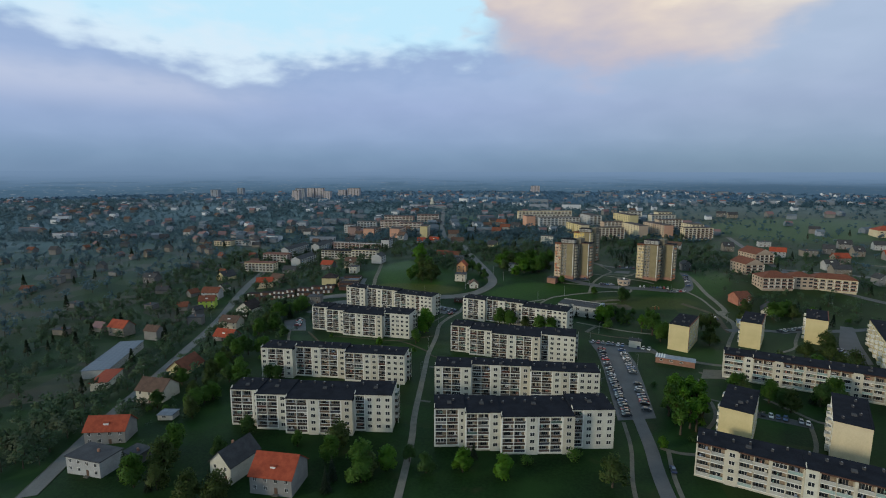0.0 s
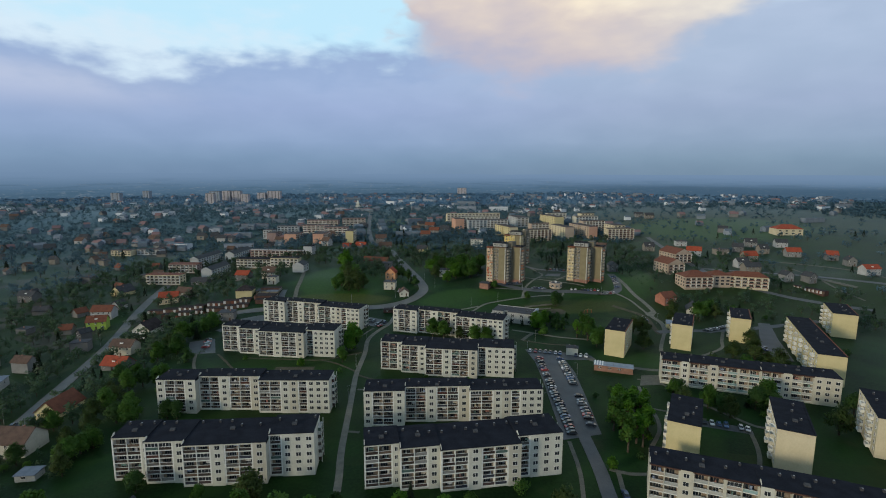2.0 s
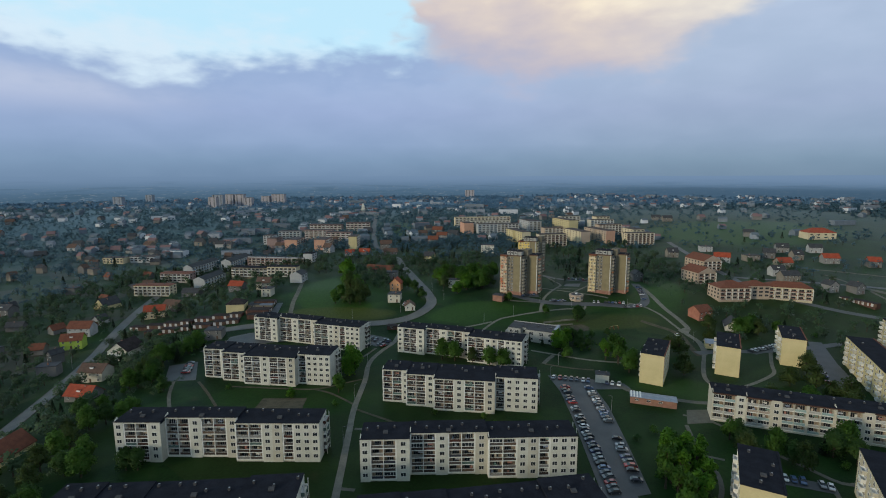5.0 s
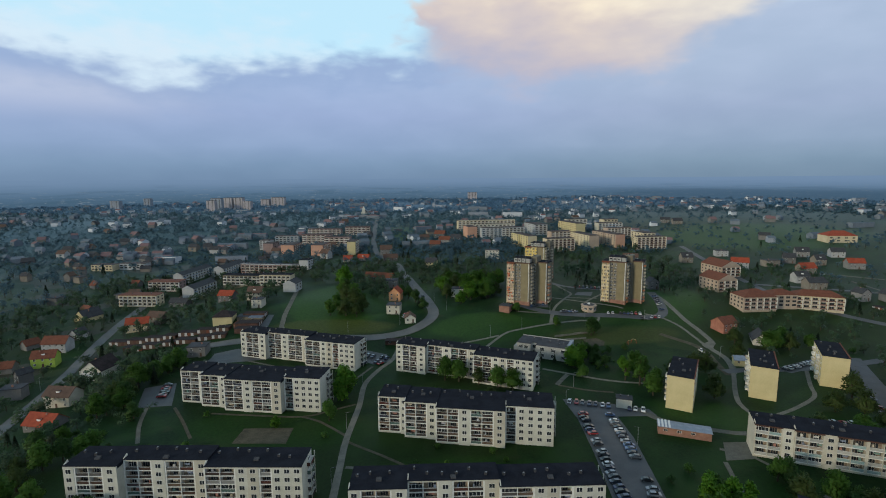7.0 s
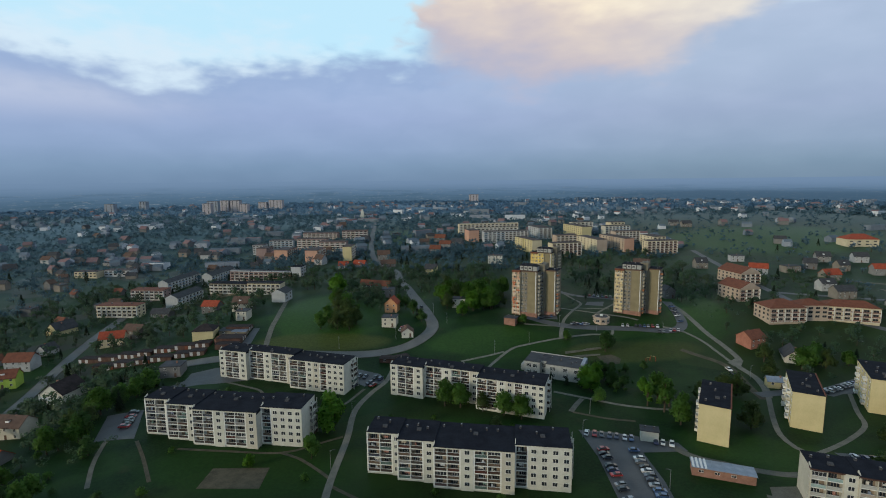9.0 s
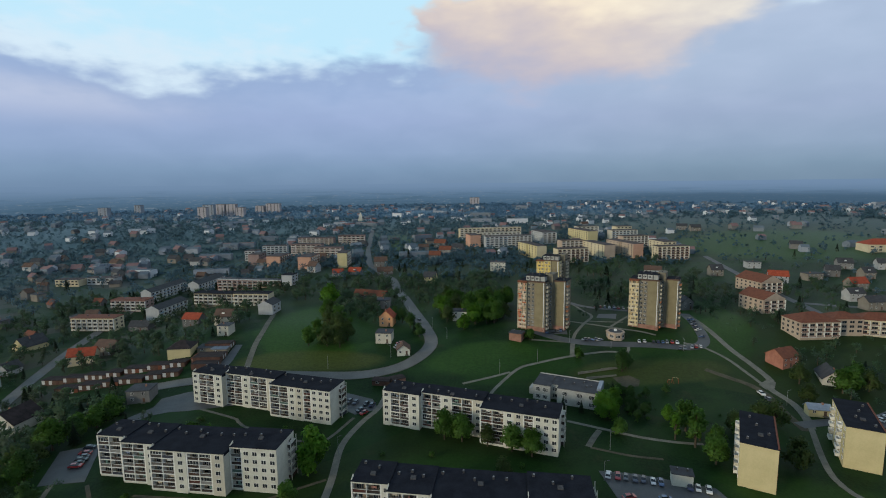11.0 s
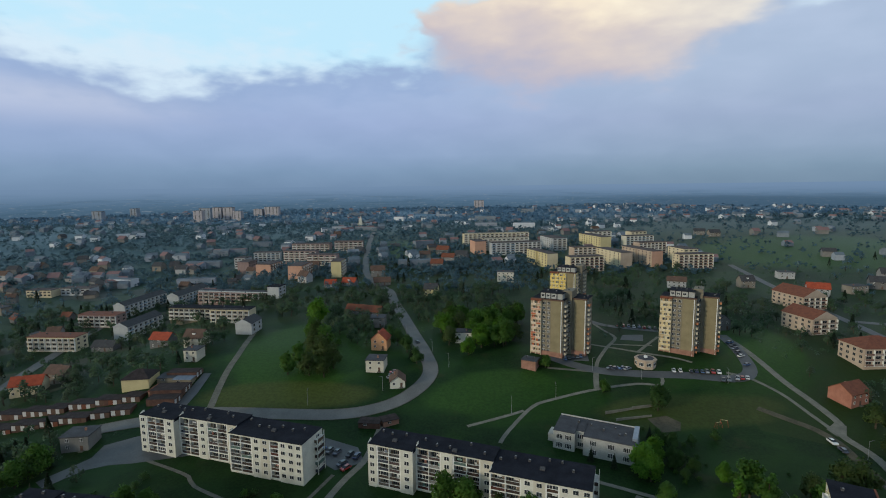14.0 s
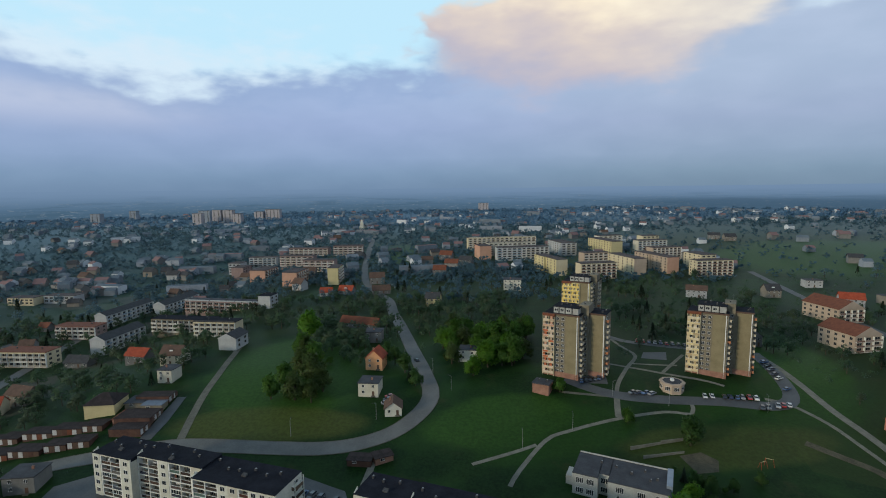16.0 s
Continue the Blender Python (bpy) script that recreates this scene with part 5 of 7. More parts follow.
plain_slab(468, 412, -8, 33, 20, 2, CREAM_WALL, "cream hall with a large red roof", rows=7, pitched=RED_TILE, cat="hall", storey=3.4)
# tall blocks far off, with haze painted into their wall colours
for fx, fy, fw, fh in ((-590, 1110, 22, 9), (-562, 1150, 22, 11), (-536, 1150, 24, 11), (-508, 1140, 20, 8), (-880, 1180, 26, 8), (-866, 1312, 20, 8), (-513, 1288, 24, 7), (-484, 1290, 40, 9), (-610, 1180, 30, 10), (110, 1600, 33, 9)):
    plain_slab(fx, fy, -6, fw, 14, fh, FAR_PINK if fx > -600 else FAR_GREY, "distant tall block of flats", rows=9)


def kindergarten():
    m0 = on(45, 106.8, -25.5)
    m0.translation.z = 0.2
    ob = thing("kindergarten", m0, "white two-storey kindergarten with a flat grey roof", "school")
    keep_box(m0, 32, 16)
    H = 7.4
    for x0, x1, y0, y1 in ((0, 8.2, 0, 14.5), (8.2, 11.5, 3.2, 14.5), (11.5, 30, -0.6, 14.5)):
        part("wall", Build().box(x0, x1, y0, y1, -3, H).mesh("wall", DULL_WALL), ob)
        part("roof", Build().box(x0 - 0.1, x1 + 0.1, y0 - 0.15, y1 + 0.15, H, H + 0.18).mesh("roof", GREY_ROOF), ob)
        part("parapet", Build().box(x0, x1, y1 - 0.2, y1 + 0.1, H + 0.17, H + 0.6).mesh("parapet", DULL_WALL), ob)
    part("stair_wall", Build().box(28.8, 30.6, 3, 14, -3, H + 1.2).mesh("stair_wall", BLUE_SHEET), ob, None, "pale blue raised end wall")
    part("wall", Build().box(-3, 0, 4, 10, -3, 3.6).mesh("wall", DULL_WALL), ob)
    for xx in (1.2, 4.6, 14.0, 20.5, 26.0):
        for z in (0.9, 4.4):
            part("window", window_mesh(2.4, 1.9, 3), ob, Matrix.Translation((xx, (0 if xx < 8 else -0.6) - 0.02, z)))
    for z in (1.0, 4.2):
        part("window", window_mesh(2.2, 1.9, 2), ob, Matrix.Translation((8.8, 3.18, z)))
    for xx, yy in ((8, 10), (13, 9), (18, 7), (22, 10), (24, 5), (26, 6.5)):
        part("roof_vent", vent_mesh(), ob, Matrix.Translation((xx, yy, H + 0.18)))
    return ob


kindergarten()


def low_wall(points, h, label):
    """A low concrete wall in straight lengths."""
    ob = thing("retaining_wall", on(*points[0]), label, "wall", "retaining walls")
    for (ax, ay), (bx, by) in zip(points, points[1:]):
        n = math.hypot(bx - ax, by - ay)
        m = pose(ax - points[0][0], ay - points[0][1], gz(ax, ay) - gz(*points[0]), 0, 0, math.degrees(math.atan2(by - ay, bx - ax)))
        part("wall_length", Build().box(0, n - 0.02, -0.15, 0.15, -0.8, h).box(-0.03, n - 0.02, -0.2, 0.2, h, h + 0.08).mesh("wall_length", GRAVEL), ob, m)
    keep(*points[0], 2)


low_wall([(73, 129.6), (86, 133), (95.7, 135)], 1.3, "low pale concrete wall behind shrubs")
low_wall([(76, 124.6), (92.5, 127.6)], 1.1, "low pale concrete wall beside bare earth")

# ---------------------------------------------------------------- houses
ROOFS = {"red": RED_TILE, "darkred": DARKRED_TILE, "brown": BROWN_TILE, "grey": SLATE, "orange": RED_TILE, "brick": DARKRED_TILE, "redbrick": DARKRED_TILE, "dull": FAR_RED, "cream": DARKRED_TILE, "kiosk": BLUE_SHEET, "redcream": RED_TILE, "whitebrown": BROWN_TILE, "greycream": SLATE, "lime": DARKRED_TILE, "balconied": FELT, "brickcream": BROWN_TILE, "whitegrey": SLATE}
SAID = {"red": "bright red tiled roof", "darkred": "dark red tiled roof", "redbrick": "dark red roof and red-brick walls", "dull": "red roof muted by painted haze", "cream": "dark red gabled roof and cream walls", "brown": "brown tiled roof", "grey": "grey gabled roof", "orange": "orange-red roof and orange walls", "flat": "flat grey roof", "brick": "low roof and brick walls", "kiosk": "pale metal roof and yellow walls", "redcream": "bright red roof and cream walls", "whitebrown": "brown roof and white walls", "flatcream": "flat grey roof and cream walls", "flatwhite": "flat grey roof and white walls", "greycream": "grey gabled roof and pale yellow gable", "lime": "dark red roof and lime-green walls", "balconied": "dark roof and white balconied gable", "brickcream": "dull brown roof and cream walls", "whitegrey": "dark grey roof and white gable"}
house_rnd = random.Random(77)


def house(x, y, rot, w, d, floors, roof, small=False):
    """A garden house; its ridge runs along the longer side."""
    r = house_rnd
    w = min(w, 15.0) if roof != "darkred" or floors == 2 else w
    if not rot:
        rot = r.uniform(-28, 12)
    m0 = on(x, y, rot) @ Matrix.Translation((-w / 2, 0, 0))
    lo = min(gz(*(m0 @ Vector((u, v, 0))).to_2d()) for u in (0, w) for v in (0, d))
    m0.translation.z = lo + 0.3
    c = m0 @ Vector((w / 2, d / 2, 0))
    keep(c.x, c.y, max(w, d) * 0.62 + 1)
    H = 0.6 + floors * 2.75
    wall = {"orange": ORANGE_WALL, "brick": BRICK_WALL, "redbrick": RED_BRICK, "cream": YELLOW_WALL, "kiosk": YELLOW_WALL, "redcream": CREAM_WALL, "whitebrown": WHITE_WALL, "flatcream": CREAM_PANEL, "flatwhite": WHITE_WALL, "greycream": YELLOW_WALL, "lime": LIME_WALL, "balconied": WHITE_WALL, "brickcream": CREAM_PANEL, "whitegrey": WHITE_WALL}.get(roof, HOUSE_WALL)
    size = "single-storey" if floors == 1 else "two-storey"
    ob = thing("house", m0, size + " rendered house with a " + SAID[roof], "house", "garden houses")
    if roof.startswith("flat"):
        part("wall", Build().box(0, w, 0, d, -2, H).mesh("wall", wall), ob)
        part("roof", Build().box(-0.35, w + 0.35, -0.35, d + 0.35, H, H + 0.3).mesh("roof", GREY_ROOF), ob)
        top = H + 0.3
    else:
        rise = (d if w >= d else w) * r.uniform(0.36, 0.48)
        wb, rb, ov, t = Build().box(0, w, 0, d, -2, H), Build(), 0.5, 0.22
        if w >= d:
            wb.poly((0, 0, H), (0, d / 2, H + rise), (0, d, H)).poly((w, 0, H), (w, d, H), (w, d / 2, H + rise))
            k = rise / (d / 2)
            for s in (0, 1):
                y0, y1 = ((-ov, d / 2) if s == 0 else (d + ov, d / 2))
                e0, e1 = H - ov * k, H + rise
                q = [(-ov, y0, e0), (w + ov, y0, e0), (w + ov, y1, e1), (-ov, y1, e1)]
                up = [(a, b, z + t) for a, b, z in q]
                rb.poly(*q).poly(*up).poly(q[0], q[1], up[1], up[0]).poly(q[1], q[2], up[2], up[1]).poly(q[3], q[0], up[0], up[3])
        else:
            wb.poly((0, 0, H), (w, 0, H), (w / 2, 0, H + rise)).poly((0, d, H), (w / 2, d, H + rise), (w, d, H))
            k = rise / (w / 2)
            for s in (0, 1):
                x0, x1 = ((-ov, w / 2) if s == 0 else (w + ov, w / 2))
                e0, e1 = H - ov * k, H + rise
                q = [(x0, -ov, e0), (x1, -ov, e1), (x1, d + ov, e1), (x0, d + ov, e0)]
                up = [(a, b, z + t) for a, b, z in q]
                rb.poly(*q).poly(*up).poly(q[0], q[1], up[1], up[0]).poly(q[3], q[0], up[0], up[3]).poly(q[2], q[3], up[3], up[2])
        part("wall", wb.mesh("wall", wall), ob)
        part("roof", rb.mesh("roof", ROOFS[roof]), ob)
        top = H + rise * 0.75
    cx, cy = w * r.uniform(0.3, 0.7), d * r.uniform(0.4, 0.6)
    part("chimney", Build().box(cx - 0.35, cx + 0.35, cy - 0.3, cy + 0.3, H - 0.5, top + 1.1).mesh("chimney", BRICK_WALL), ob)
    if small:
        return ob
    for f in range(floors):
        n = max(2, int(w // 3.6))
        for k in range(n):
            if f == 0 and k == n // 2:
                continue
            part("window", window_mesh(1.2, 1.35), ob, Matrix.Translation((w * (k + 0.5) / n - 0.6, -0.02, 0.6 + f * 2.75 + 0.85)))
    part("door", Build().box(0, 1.1, -0.06, 0.02, 0, 2.1).box(-0.4, 1.5, -1.1, 0, -0.3, 0, 1).mesh("door", BROWN_TILE, PAVING), ob, Matrix.Translation((w * (n // 2 + 0.5) / n - 0.55, 0, 0.45)))
    if roof == "balconied":
        for f in range(floors):
            bal = part("balcony", Build().tray(-w * 0.46, w * 0.46, -1.4, 0.05, -0.15, 0.95).mesh("balcony", FRAME, FRAME), ob, Matrix.Translation((w / 2, 0, 0.7 + f * 2.75)))
            for px in (-w * 0.44, 0, w * 0.44):
                part("post", Build().box(px - 0.12, px + 0.12, -1.35, -1.1, -0.15, 2.75).mesh("post", FRAME), bal)
    if not roof.startswith("flat") and w >= d and r.random() < 0.4:
        k = rise / (d / 2)
        db = Build().box(-0.9, 0.9, 0, 2.4, 0, 1.5).box(-1.1, 1.1, -0.2, 2.4, 1.5, 1.65, 1)
        part("dormer", db.mesh("dormer", FRAME, ROOFS[roof]), ob, Matrix.Translation((w * 0.5, d * 0.16, H + rise * 0.22)))
    return ob


house(-259, 40, -12, 14, 9, 2, "red")
house(-222, 239, -4, 15, 9, 1, "grey")
house(-211, 184, -14, 13, 9, 2, "brown")
house(-233, 88, 0, 4.9, 7, 2, "grey")
house(-174, 27, -10, 13.5, 9, 1, "red")
house(-185, 53, -6, 13.5, 9, 2, "brickcream")
house(-192, 88, -8, 12.5, 14, 2, "balconied")
house(-166.5, -30, -4, 11, 15, 1, "cream")
house(-157.5, -62, -5, 14, 11, 2, "brickcream")
house(-274, 196, -18, 11.5, 15, 1, "greycream")
house(-337, 177, 0, 14.0, 9, 2, "grey")
house(-71, -121, -3, 14.5, 12, 2, "red")
house(-91, -116, -18, 9.5, 13, 2, "whitegrey")
house(-149, -98, 0, 18.2, 9, 2, "red")
house(-140, -118, 0, 15.6, 9, 2, "flat")
house(-129, -110, 0, 7.1, 6, 1, "flat")
house(-216, 171, 16, 14.5, 9, 2, "redcream")
house(-174, 221, -10, 12.5, 9, 2, "red")
house(-134, 181, -6, 7.4, 8, 2, "flatcream")
house(-144, 204, -6, 11.5, 9, 2, "brickcream")
house(-144, 108, 0, 10.4, 9, 2, "flat")
house(-249, 136, 0, 18.4, 9, 2, "darkred")
house(-238, 113, 14, 12.5, 8, 2, "lime")
house(-252, 158, -10, 7.5, 9, 1, "grey")
house(-34, 193, 0, 8.8, 9, 2, "orange")
house(-33, 167, -6, 9.3, 9, 2, "flatcream")
house(-20, 152, 5, 7.2, 8, 1, "whitebrown")
house(-55, 267, 0, 26.7, 8, 1, "darkred")
house(-41, 237, 0, 9.9, 9, 2, "flat")
house(14, 203, -10, 9.5, 8, 2, "flatwhite")
house(-8, 322, -12, 10.9, 9, 2, "greycream")
house(60, 374, -10, 15.1, 10, 3, "flatwhite")
house(203, 342, 0, 21.0, 9, 2, "brown")
house(-4, 438, 0, 12.7, 9, 2, "darkred")
house(8, 474, 0, 14.2, 9, 2, "darkred")
house(2, 528, 0, 20.3, 9, 2, "darkred")
house(-61, 403, 0, 13.5, 9, 2, "brown")
house(-52, 364, 0, 14.8, 8, 1, "brown")
house(-98, 358, 0, 9.8, 8, 1, "red")
house(-83, 364, 0, 12.4, 8, 1, "red")
house(23, 491, 0, 14.6, 9, 2, "grey")
house(-129, 380, 0, 10.4, 9, 2, "brown")
house(188, 133.5, 20, 12, 10, 2, "redbrick")
house(196, 114, -24, 9.5, 14, 1, "whitegrey")
house(166, 84, -14, 8.5, 4.5, 1, "kiosk")
house(263, 339, 0, 11.3, 9, 2, "grey")
house(316, 368, 0, 12.9, 9, 2, "flat")
house(299, 307, 0, 15.5, 9, 2, "red")
house(335, 311, 0, 16.3, 9, 2, "flat")
house(359, 322, 0, 10.7, 9, 2, "grey")
house(344, 274, 0, 14.4, 9, 2, "red")
house(314, 241, 0, 11.4, 9, 2, "grey")
house(307, 215, 0, 15.1, 9, 2, "grey")
house(423, 339, 0, 13.0, 9, 2, "grey")
house(402, 290, 0, 14.6, 9, 2, "red")
house(430, 271, 0, 10.6, 9, 2, "red")
house(428, 244, 0, 8.6, 9, 2, "grey")
house(413, 203, 0, 16.0, 9, 2, "red")
house(382, 309, 0, 10.3, 9, 2, "grey")
house(391, 347, 0, 12.6, 9, 2, "grey")
house(382, 653, 0, 19.1, 9, 2, "grey")
house(392, 629, 0, 18.5, 9, 2, "grey")
house(318, 182, 0, 7.6, 9, 2, "grey")
house(336, 178, 0, 7.6, 9, 2, "grey")
house(177, 223, 0, 8.1, 9, 2, "grey")

plain_slab(42.4, 170.0, -28, 7.6, 6.6, 1, BRICK_WALL, "small flat-roofed brick substation beside a tower block", cat="substation", storey=3.0, roofing=GREY_ROOF)
plain_slab(79.0, 36.6, -18.5, 6.6, 4.4, 1, WHITE_WALL, "small white substation box beside the car park", cat="substation", storey=3.0, roofing=GREY_ROOF)


def garage_row(x, y, rot, n, label, unit=4.0, depth=6.5):
    """Low garages in a row: each with a white door leaf and a dark one."""
    m0 = on(x, y, rot)
    w = n * unit
    zs = [gz(*(m0 @ Vector((u, 0, 0))).to_2d()) for u in (0, w)]
    m0.translation.z = sum(zs) / 2 + 0.2
    ob = thing("garage_row", m0, label, "garages", "garages")
    keep_box(m0, w, depth)
    part("wall", Build().box(0, w, 0, depth, -3, 2.5).mesh("wall", DARK_BRICK), ob)
    part("roof", Build().poly((-0.2, -0.3, 2.75), (w + 0.2, -0.3, 2.75), (w + 0.2, depth + 0.2, 2.5), (-0.2, depth + 0.2, 2.5)).box(-0.2, w + 0.2, -0.3, 0.0, 2.55, 2.72).mesh("roof", FELT), ob)
    r = random.Random(int(x * 3 + y))
    for name, mat, wide in (("gdoor", DOOR_WHITE, 1.7), ("gdoor2", BROWN_TILE, 2.0), ("gdoor3", DARKRED_TILE, 2.0)):
        if name not in KIT:
            KIT[name] = Build().box(0, wide, -0.05, 0.03, 0, 2.2).box(wide / 2 - 0.03, wide / 2 + 0.03, -0.07, 0, 0, 2.2).mesh("garage_door", mat)
    for k in range(n):
        if r.random() < 0.88:
            part("garage_door", KIT["gdoor"], ob, Matrix.Translation((k * unit + 0.1, 0, 0.05)), "white garage door")
        part("garage_door", KIT["gdoor3" if r.random() < 0.15 else "gdoor2"], ob, Matrix.Translation((k * unit + 1.95, 0, 0.05)))


GAR = "row of low brick garages with white doors"
for gx, gy, gr, gn in ((-219, 144.5, -2, 3), (-206.7, 144, -2, 3), (-194.4, 143.4, -3, 3), (-182, 142.4, -1, 2), (-172, 142.6, 2, 3), (-159.7, 143, 2, 3), (-147.5, 143.6, 2, 2), (-200.6, 129.6, 1, 3), (-188.2, 130, 1, 3), (-175.8, 130.2, 1, 2), (-167.4, 130.4, 1, 3), (-154.2, 131.6, 7, 2), (-145.8, 132.8, 7, 2)):
    garage_row(gx, gy, gr, gn, GAR)
for gx, gy, gn, gd in ((-121, 139.6, 2, 13), (-121.3, 146.6, 3, 15), (-122, 163, 2, 15)):
    garage_row(gx, gy, 90, gn, "low brick garages under a dark roof in a yard", 3.1, gd)
garage_row(313.5, 171.6, -71, 8, "row of low pale garages beside a field", 3.1)


def long_shed(x, y, rot, w, d, h, roof, wall, label, striped=0):
    m0 = on(x, y, rot)
    ob = thing("shed", m0, label, "shed")
    keep_box(m0, w, d)
    part("wall", Build().box(0, w, 0, d, -3, h).mesh("wall", wall), ob)
    n = int(w / 3.0)
    step = (w + 0.6) / n
    sheet = Build().bar([(-0.5, h + 0.04), (d + 0.5, h + 0.04), (d + 0.5, h + 0.2), (d / 2, h + 0.34), (-0.5, h + 0.2)], 0.02, step - 0.02).mesh("roof_sheet", roof)
    for k in range(n):
        part("roof_sheet", sheet, ob, Matrix.Translation((-0.3 + k * step, 0, 0.02 * (k % 2))))
    for k in range(striped):
        part("roof_stripe", Build().box(k * 1.3, k * 1.3 + 0.7, -0.6, d + 0.6, h + 0.36, h + 0.42).mesh("roof_stripe", FRAME), ob, None, "white roof stripe")
    for k in range(int(w // 5)):
        part("window", window_mesh(1.6, 0.9), ob, Matrix.Translation((2 + k * 5, -0.02, h * 0.5)))


long_shed(-137.6, 147.5, 2, 7.5, 9, 2.6, DARKRED_TILE, BRICK_WALL, "low brick workshop under a rust-red roof beside the garages")
long_shed(-131, 157, 0, 9, 5, 2.8, DULL_SHEET, GREY_WALL, "low workshop under a pale metal roof")
long_shed(-140, 159.5, 2, 8, 8, 2.6, GREY_ROOF, GREY_WALL, "low dark workshop in a yard")
plain_slab(-154.2, 154, 6, 12.5, 12, 1, YELLOW_WALL, "yellow workshop under a wide brown roof", pitched=FELT, cat="workshop", storey=3.4)
long_shed(87.6, 13.2, -21, 19.5, 5.5, 3.2, BLUE_SHEET, BRICK_WALL, "long brick shed under a pale metal roof", 4)
long_shed(-141, -79, 4, 6.5, 5, 2.4, DULL_SHEET, DULL_WALL, "small garden shed under a pale metal roof")
long_shed(-210, -25, 107, 48, 13, 4, DULL_SHEET, DULL_WALL, "long workshop under a blue-grey metal roof")
long_shed(-196, -42, 107, 18, 8, 3.5, RED_TILE, WHITE_WALL, "white workshop with a red roof edge")
long_shed(-34, 121.5, -6, 9, 5, 2.4, FELT, DARK_BRICK, "small brick hut beside the road")
long_shed(-23.5, 121.5, 25, 7, 5, 2.6, FELT, BRICK_WALL, "small brick hut beside the road")


def pavilion():
    m0 = on(107.2, 171.5, 0)
    ob = thing("pavilion", m0, "small octagonal pinkish pavilion with a broad pale roof edge", "pavilion")
    keep(107.2, 171.5, 8)
    n = 8
    ring = [(5.2 * math.cos(2 * math.pi * (k + 0.5) / n), 5.2 * math.sin(2 * math.pi * (k + 0.5) / n)) for k in range(n)]
    wb, rb = Build(), Build()
    for (a, b), (c, d) in zip(ring, ring[1:] + ring[:1]):
        wb.poly((a, b, -2), (c, d, -2), (c, d, 3.4), (a, b, 3.4))
        rb.poly((a * 1.08, b * 1.08, 3.4), (c * 1.08, d * 1.08, 3.4), (c * 1.08, d * 1.08, 4.0), (a * 1.08, b * 1.08, 4.0))
        rb.poly((a * 1.08, b * 1.08, 4.0), (c * 1.08, d * 1.08, 4.0), (c * 0.82, d * 0.82, 4.1), (a * 0.82, b * 0.82, 4.1))
        rb.poly((a * 0.82, b * 0.82, 4.1), (c * 0.82, d * 0.82, 4.1), (0, 0, 4.2), m=1)
    part("wall", wb.mesh("wall", PINK_WALL), ob)
    part("roof", rb.mesh("roof", PINK_WALL, GREY_ROOF), ob)
    part("roof_light", Build().box(-0.7, 0.7, -0.7, 0.7, 4.0, 5.2).mesh("roof_light", FRAME), ob, None, "white box on the roof")
    for k in range(n):
        t = 2 * math.pi * (k + 1) / n
        part("window", window_mesh(2.4, 1.7, 2), ob, pose(4.84 * math.cos(t) - 1.2 * -math.sin(t) * 1, 4.84 * math.sin(t) - 1.2 * math.cos(t), 0.9, 0, 0, math.degrees(t) + 90))


pavilion()


def church():
    ob = thing("church", on(-160, 915, 0), "small white church with a pointed tower", "church")
    part("nave", Build().box(-6, 6, 0, 20, -3, 7).mesh("nave", WHITE_WALL), ob)
    part("roof", Build().poly((-6.5, -0.5, 7), (0, -0.5, 12), (0, 20.5, 12), (-6.5, 20.5, 7)).poly((6.5, -0.5, 7), (6.5, 20.5, 7), (0, 20.5, 12), (0, -0.5, 12)).poly((-6.5, -0.5, 7), (6.5, -0.5, 7), (0, -0.5, 12), m=1).mesh("roof", SLATE, WHITE_WALL), ob)
    tw = part("bell_tower", Build().box(-3, 3, -5, 1, -3, 14).mesh("bell_tower", WHITE_WALL), ob)
    part("spire", Build().poly((-3.3, -5.3, 14), (3.3, -5.3, 14), (0, -2, 22)).poly((3.3, -5.3, 14), (3.3, 1.3, 14), (0, -2, 22)).poly((3.3, 1.3, 14), (-3.3, 1.3, 14), (0, -2, 22)).poly((-3.3, 1.3, 14), (-3.3, -5.3, 14), (0, -2, 22)).mesh("spire", WHITE_WALL), tw)


church()

# ---------------------------------------------------------------- cars
def car_meshes():
    b = Build()
    prof = [(-2.1, 0.35), (-2.15, 0.75), (-1.95, 0.92), (-1.2, 0.98), (1.25, 0.98), (2.05, 0.86), (2.15, 0.6), (2.1, 0.35)]
    for s in (-0.86, 0.86):
        pts = [(x, s, z) for x, z in prof]
        b.poly(*(pts if s < 0 else pts[::-1]))
    for (x0, z0), (x1, z1) in zip(prof, prof[1:] + prof[:1]):
        b.poly((x0, -0.86, z0), (x0, 0.86, z0), (x1, 0.86, z1), (x1, -0.86, z1))
    roof = [(-1.35, 1.42), (0.35, 1.45)]
    b.poly((-1.3, -0.62, 1.43), (0.35, -0.62, 1.46), (0.35, 0.62, 1.46), (-1.3, 0.62, 1.43))
    body = b.mesh("body", CAR_PAINT)
    g = Build()
    lo = [(-1.9, -0.8, 0.95), (1.2, -0.8, 0.98), (1.2, 0.8, 0.98), (-1.9, 0.8, 0.95)]
    hi = [(-1.3, -0.62, 1.42), (0.35, -0.62, 1.45), (0.35, 0.62, 1.45), (-1.3, 0.62, 1.42)]
    for k in range(4):
        g.poly(lo[k], lo[(k + 1) % 4], hi[(k + 1) % 4], hi[k])
    glass = g.mesh("cabin_glass", GLASS)
    wheel = Build().tube((0, -0.1, 0), (0, 0.1, 0), 0.33, 0.33, 10).tube((0, -0.11, 0), (0, -0.105, 0), 0.2, 0.2, 8, 1).mesh("wheel", TYRE, STEEL)
    return body, glass, wheel


CAR = car_meshes()
car_rnd = random.Random(5)


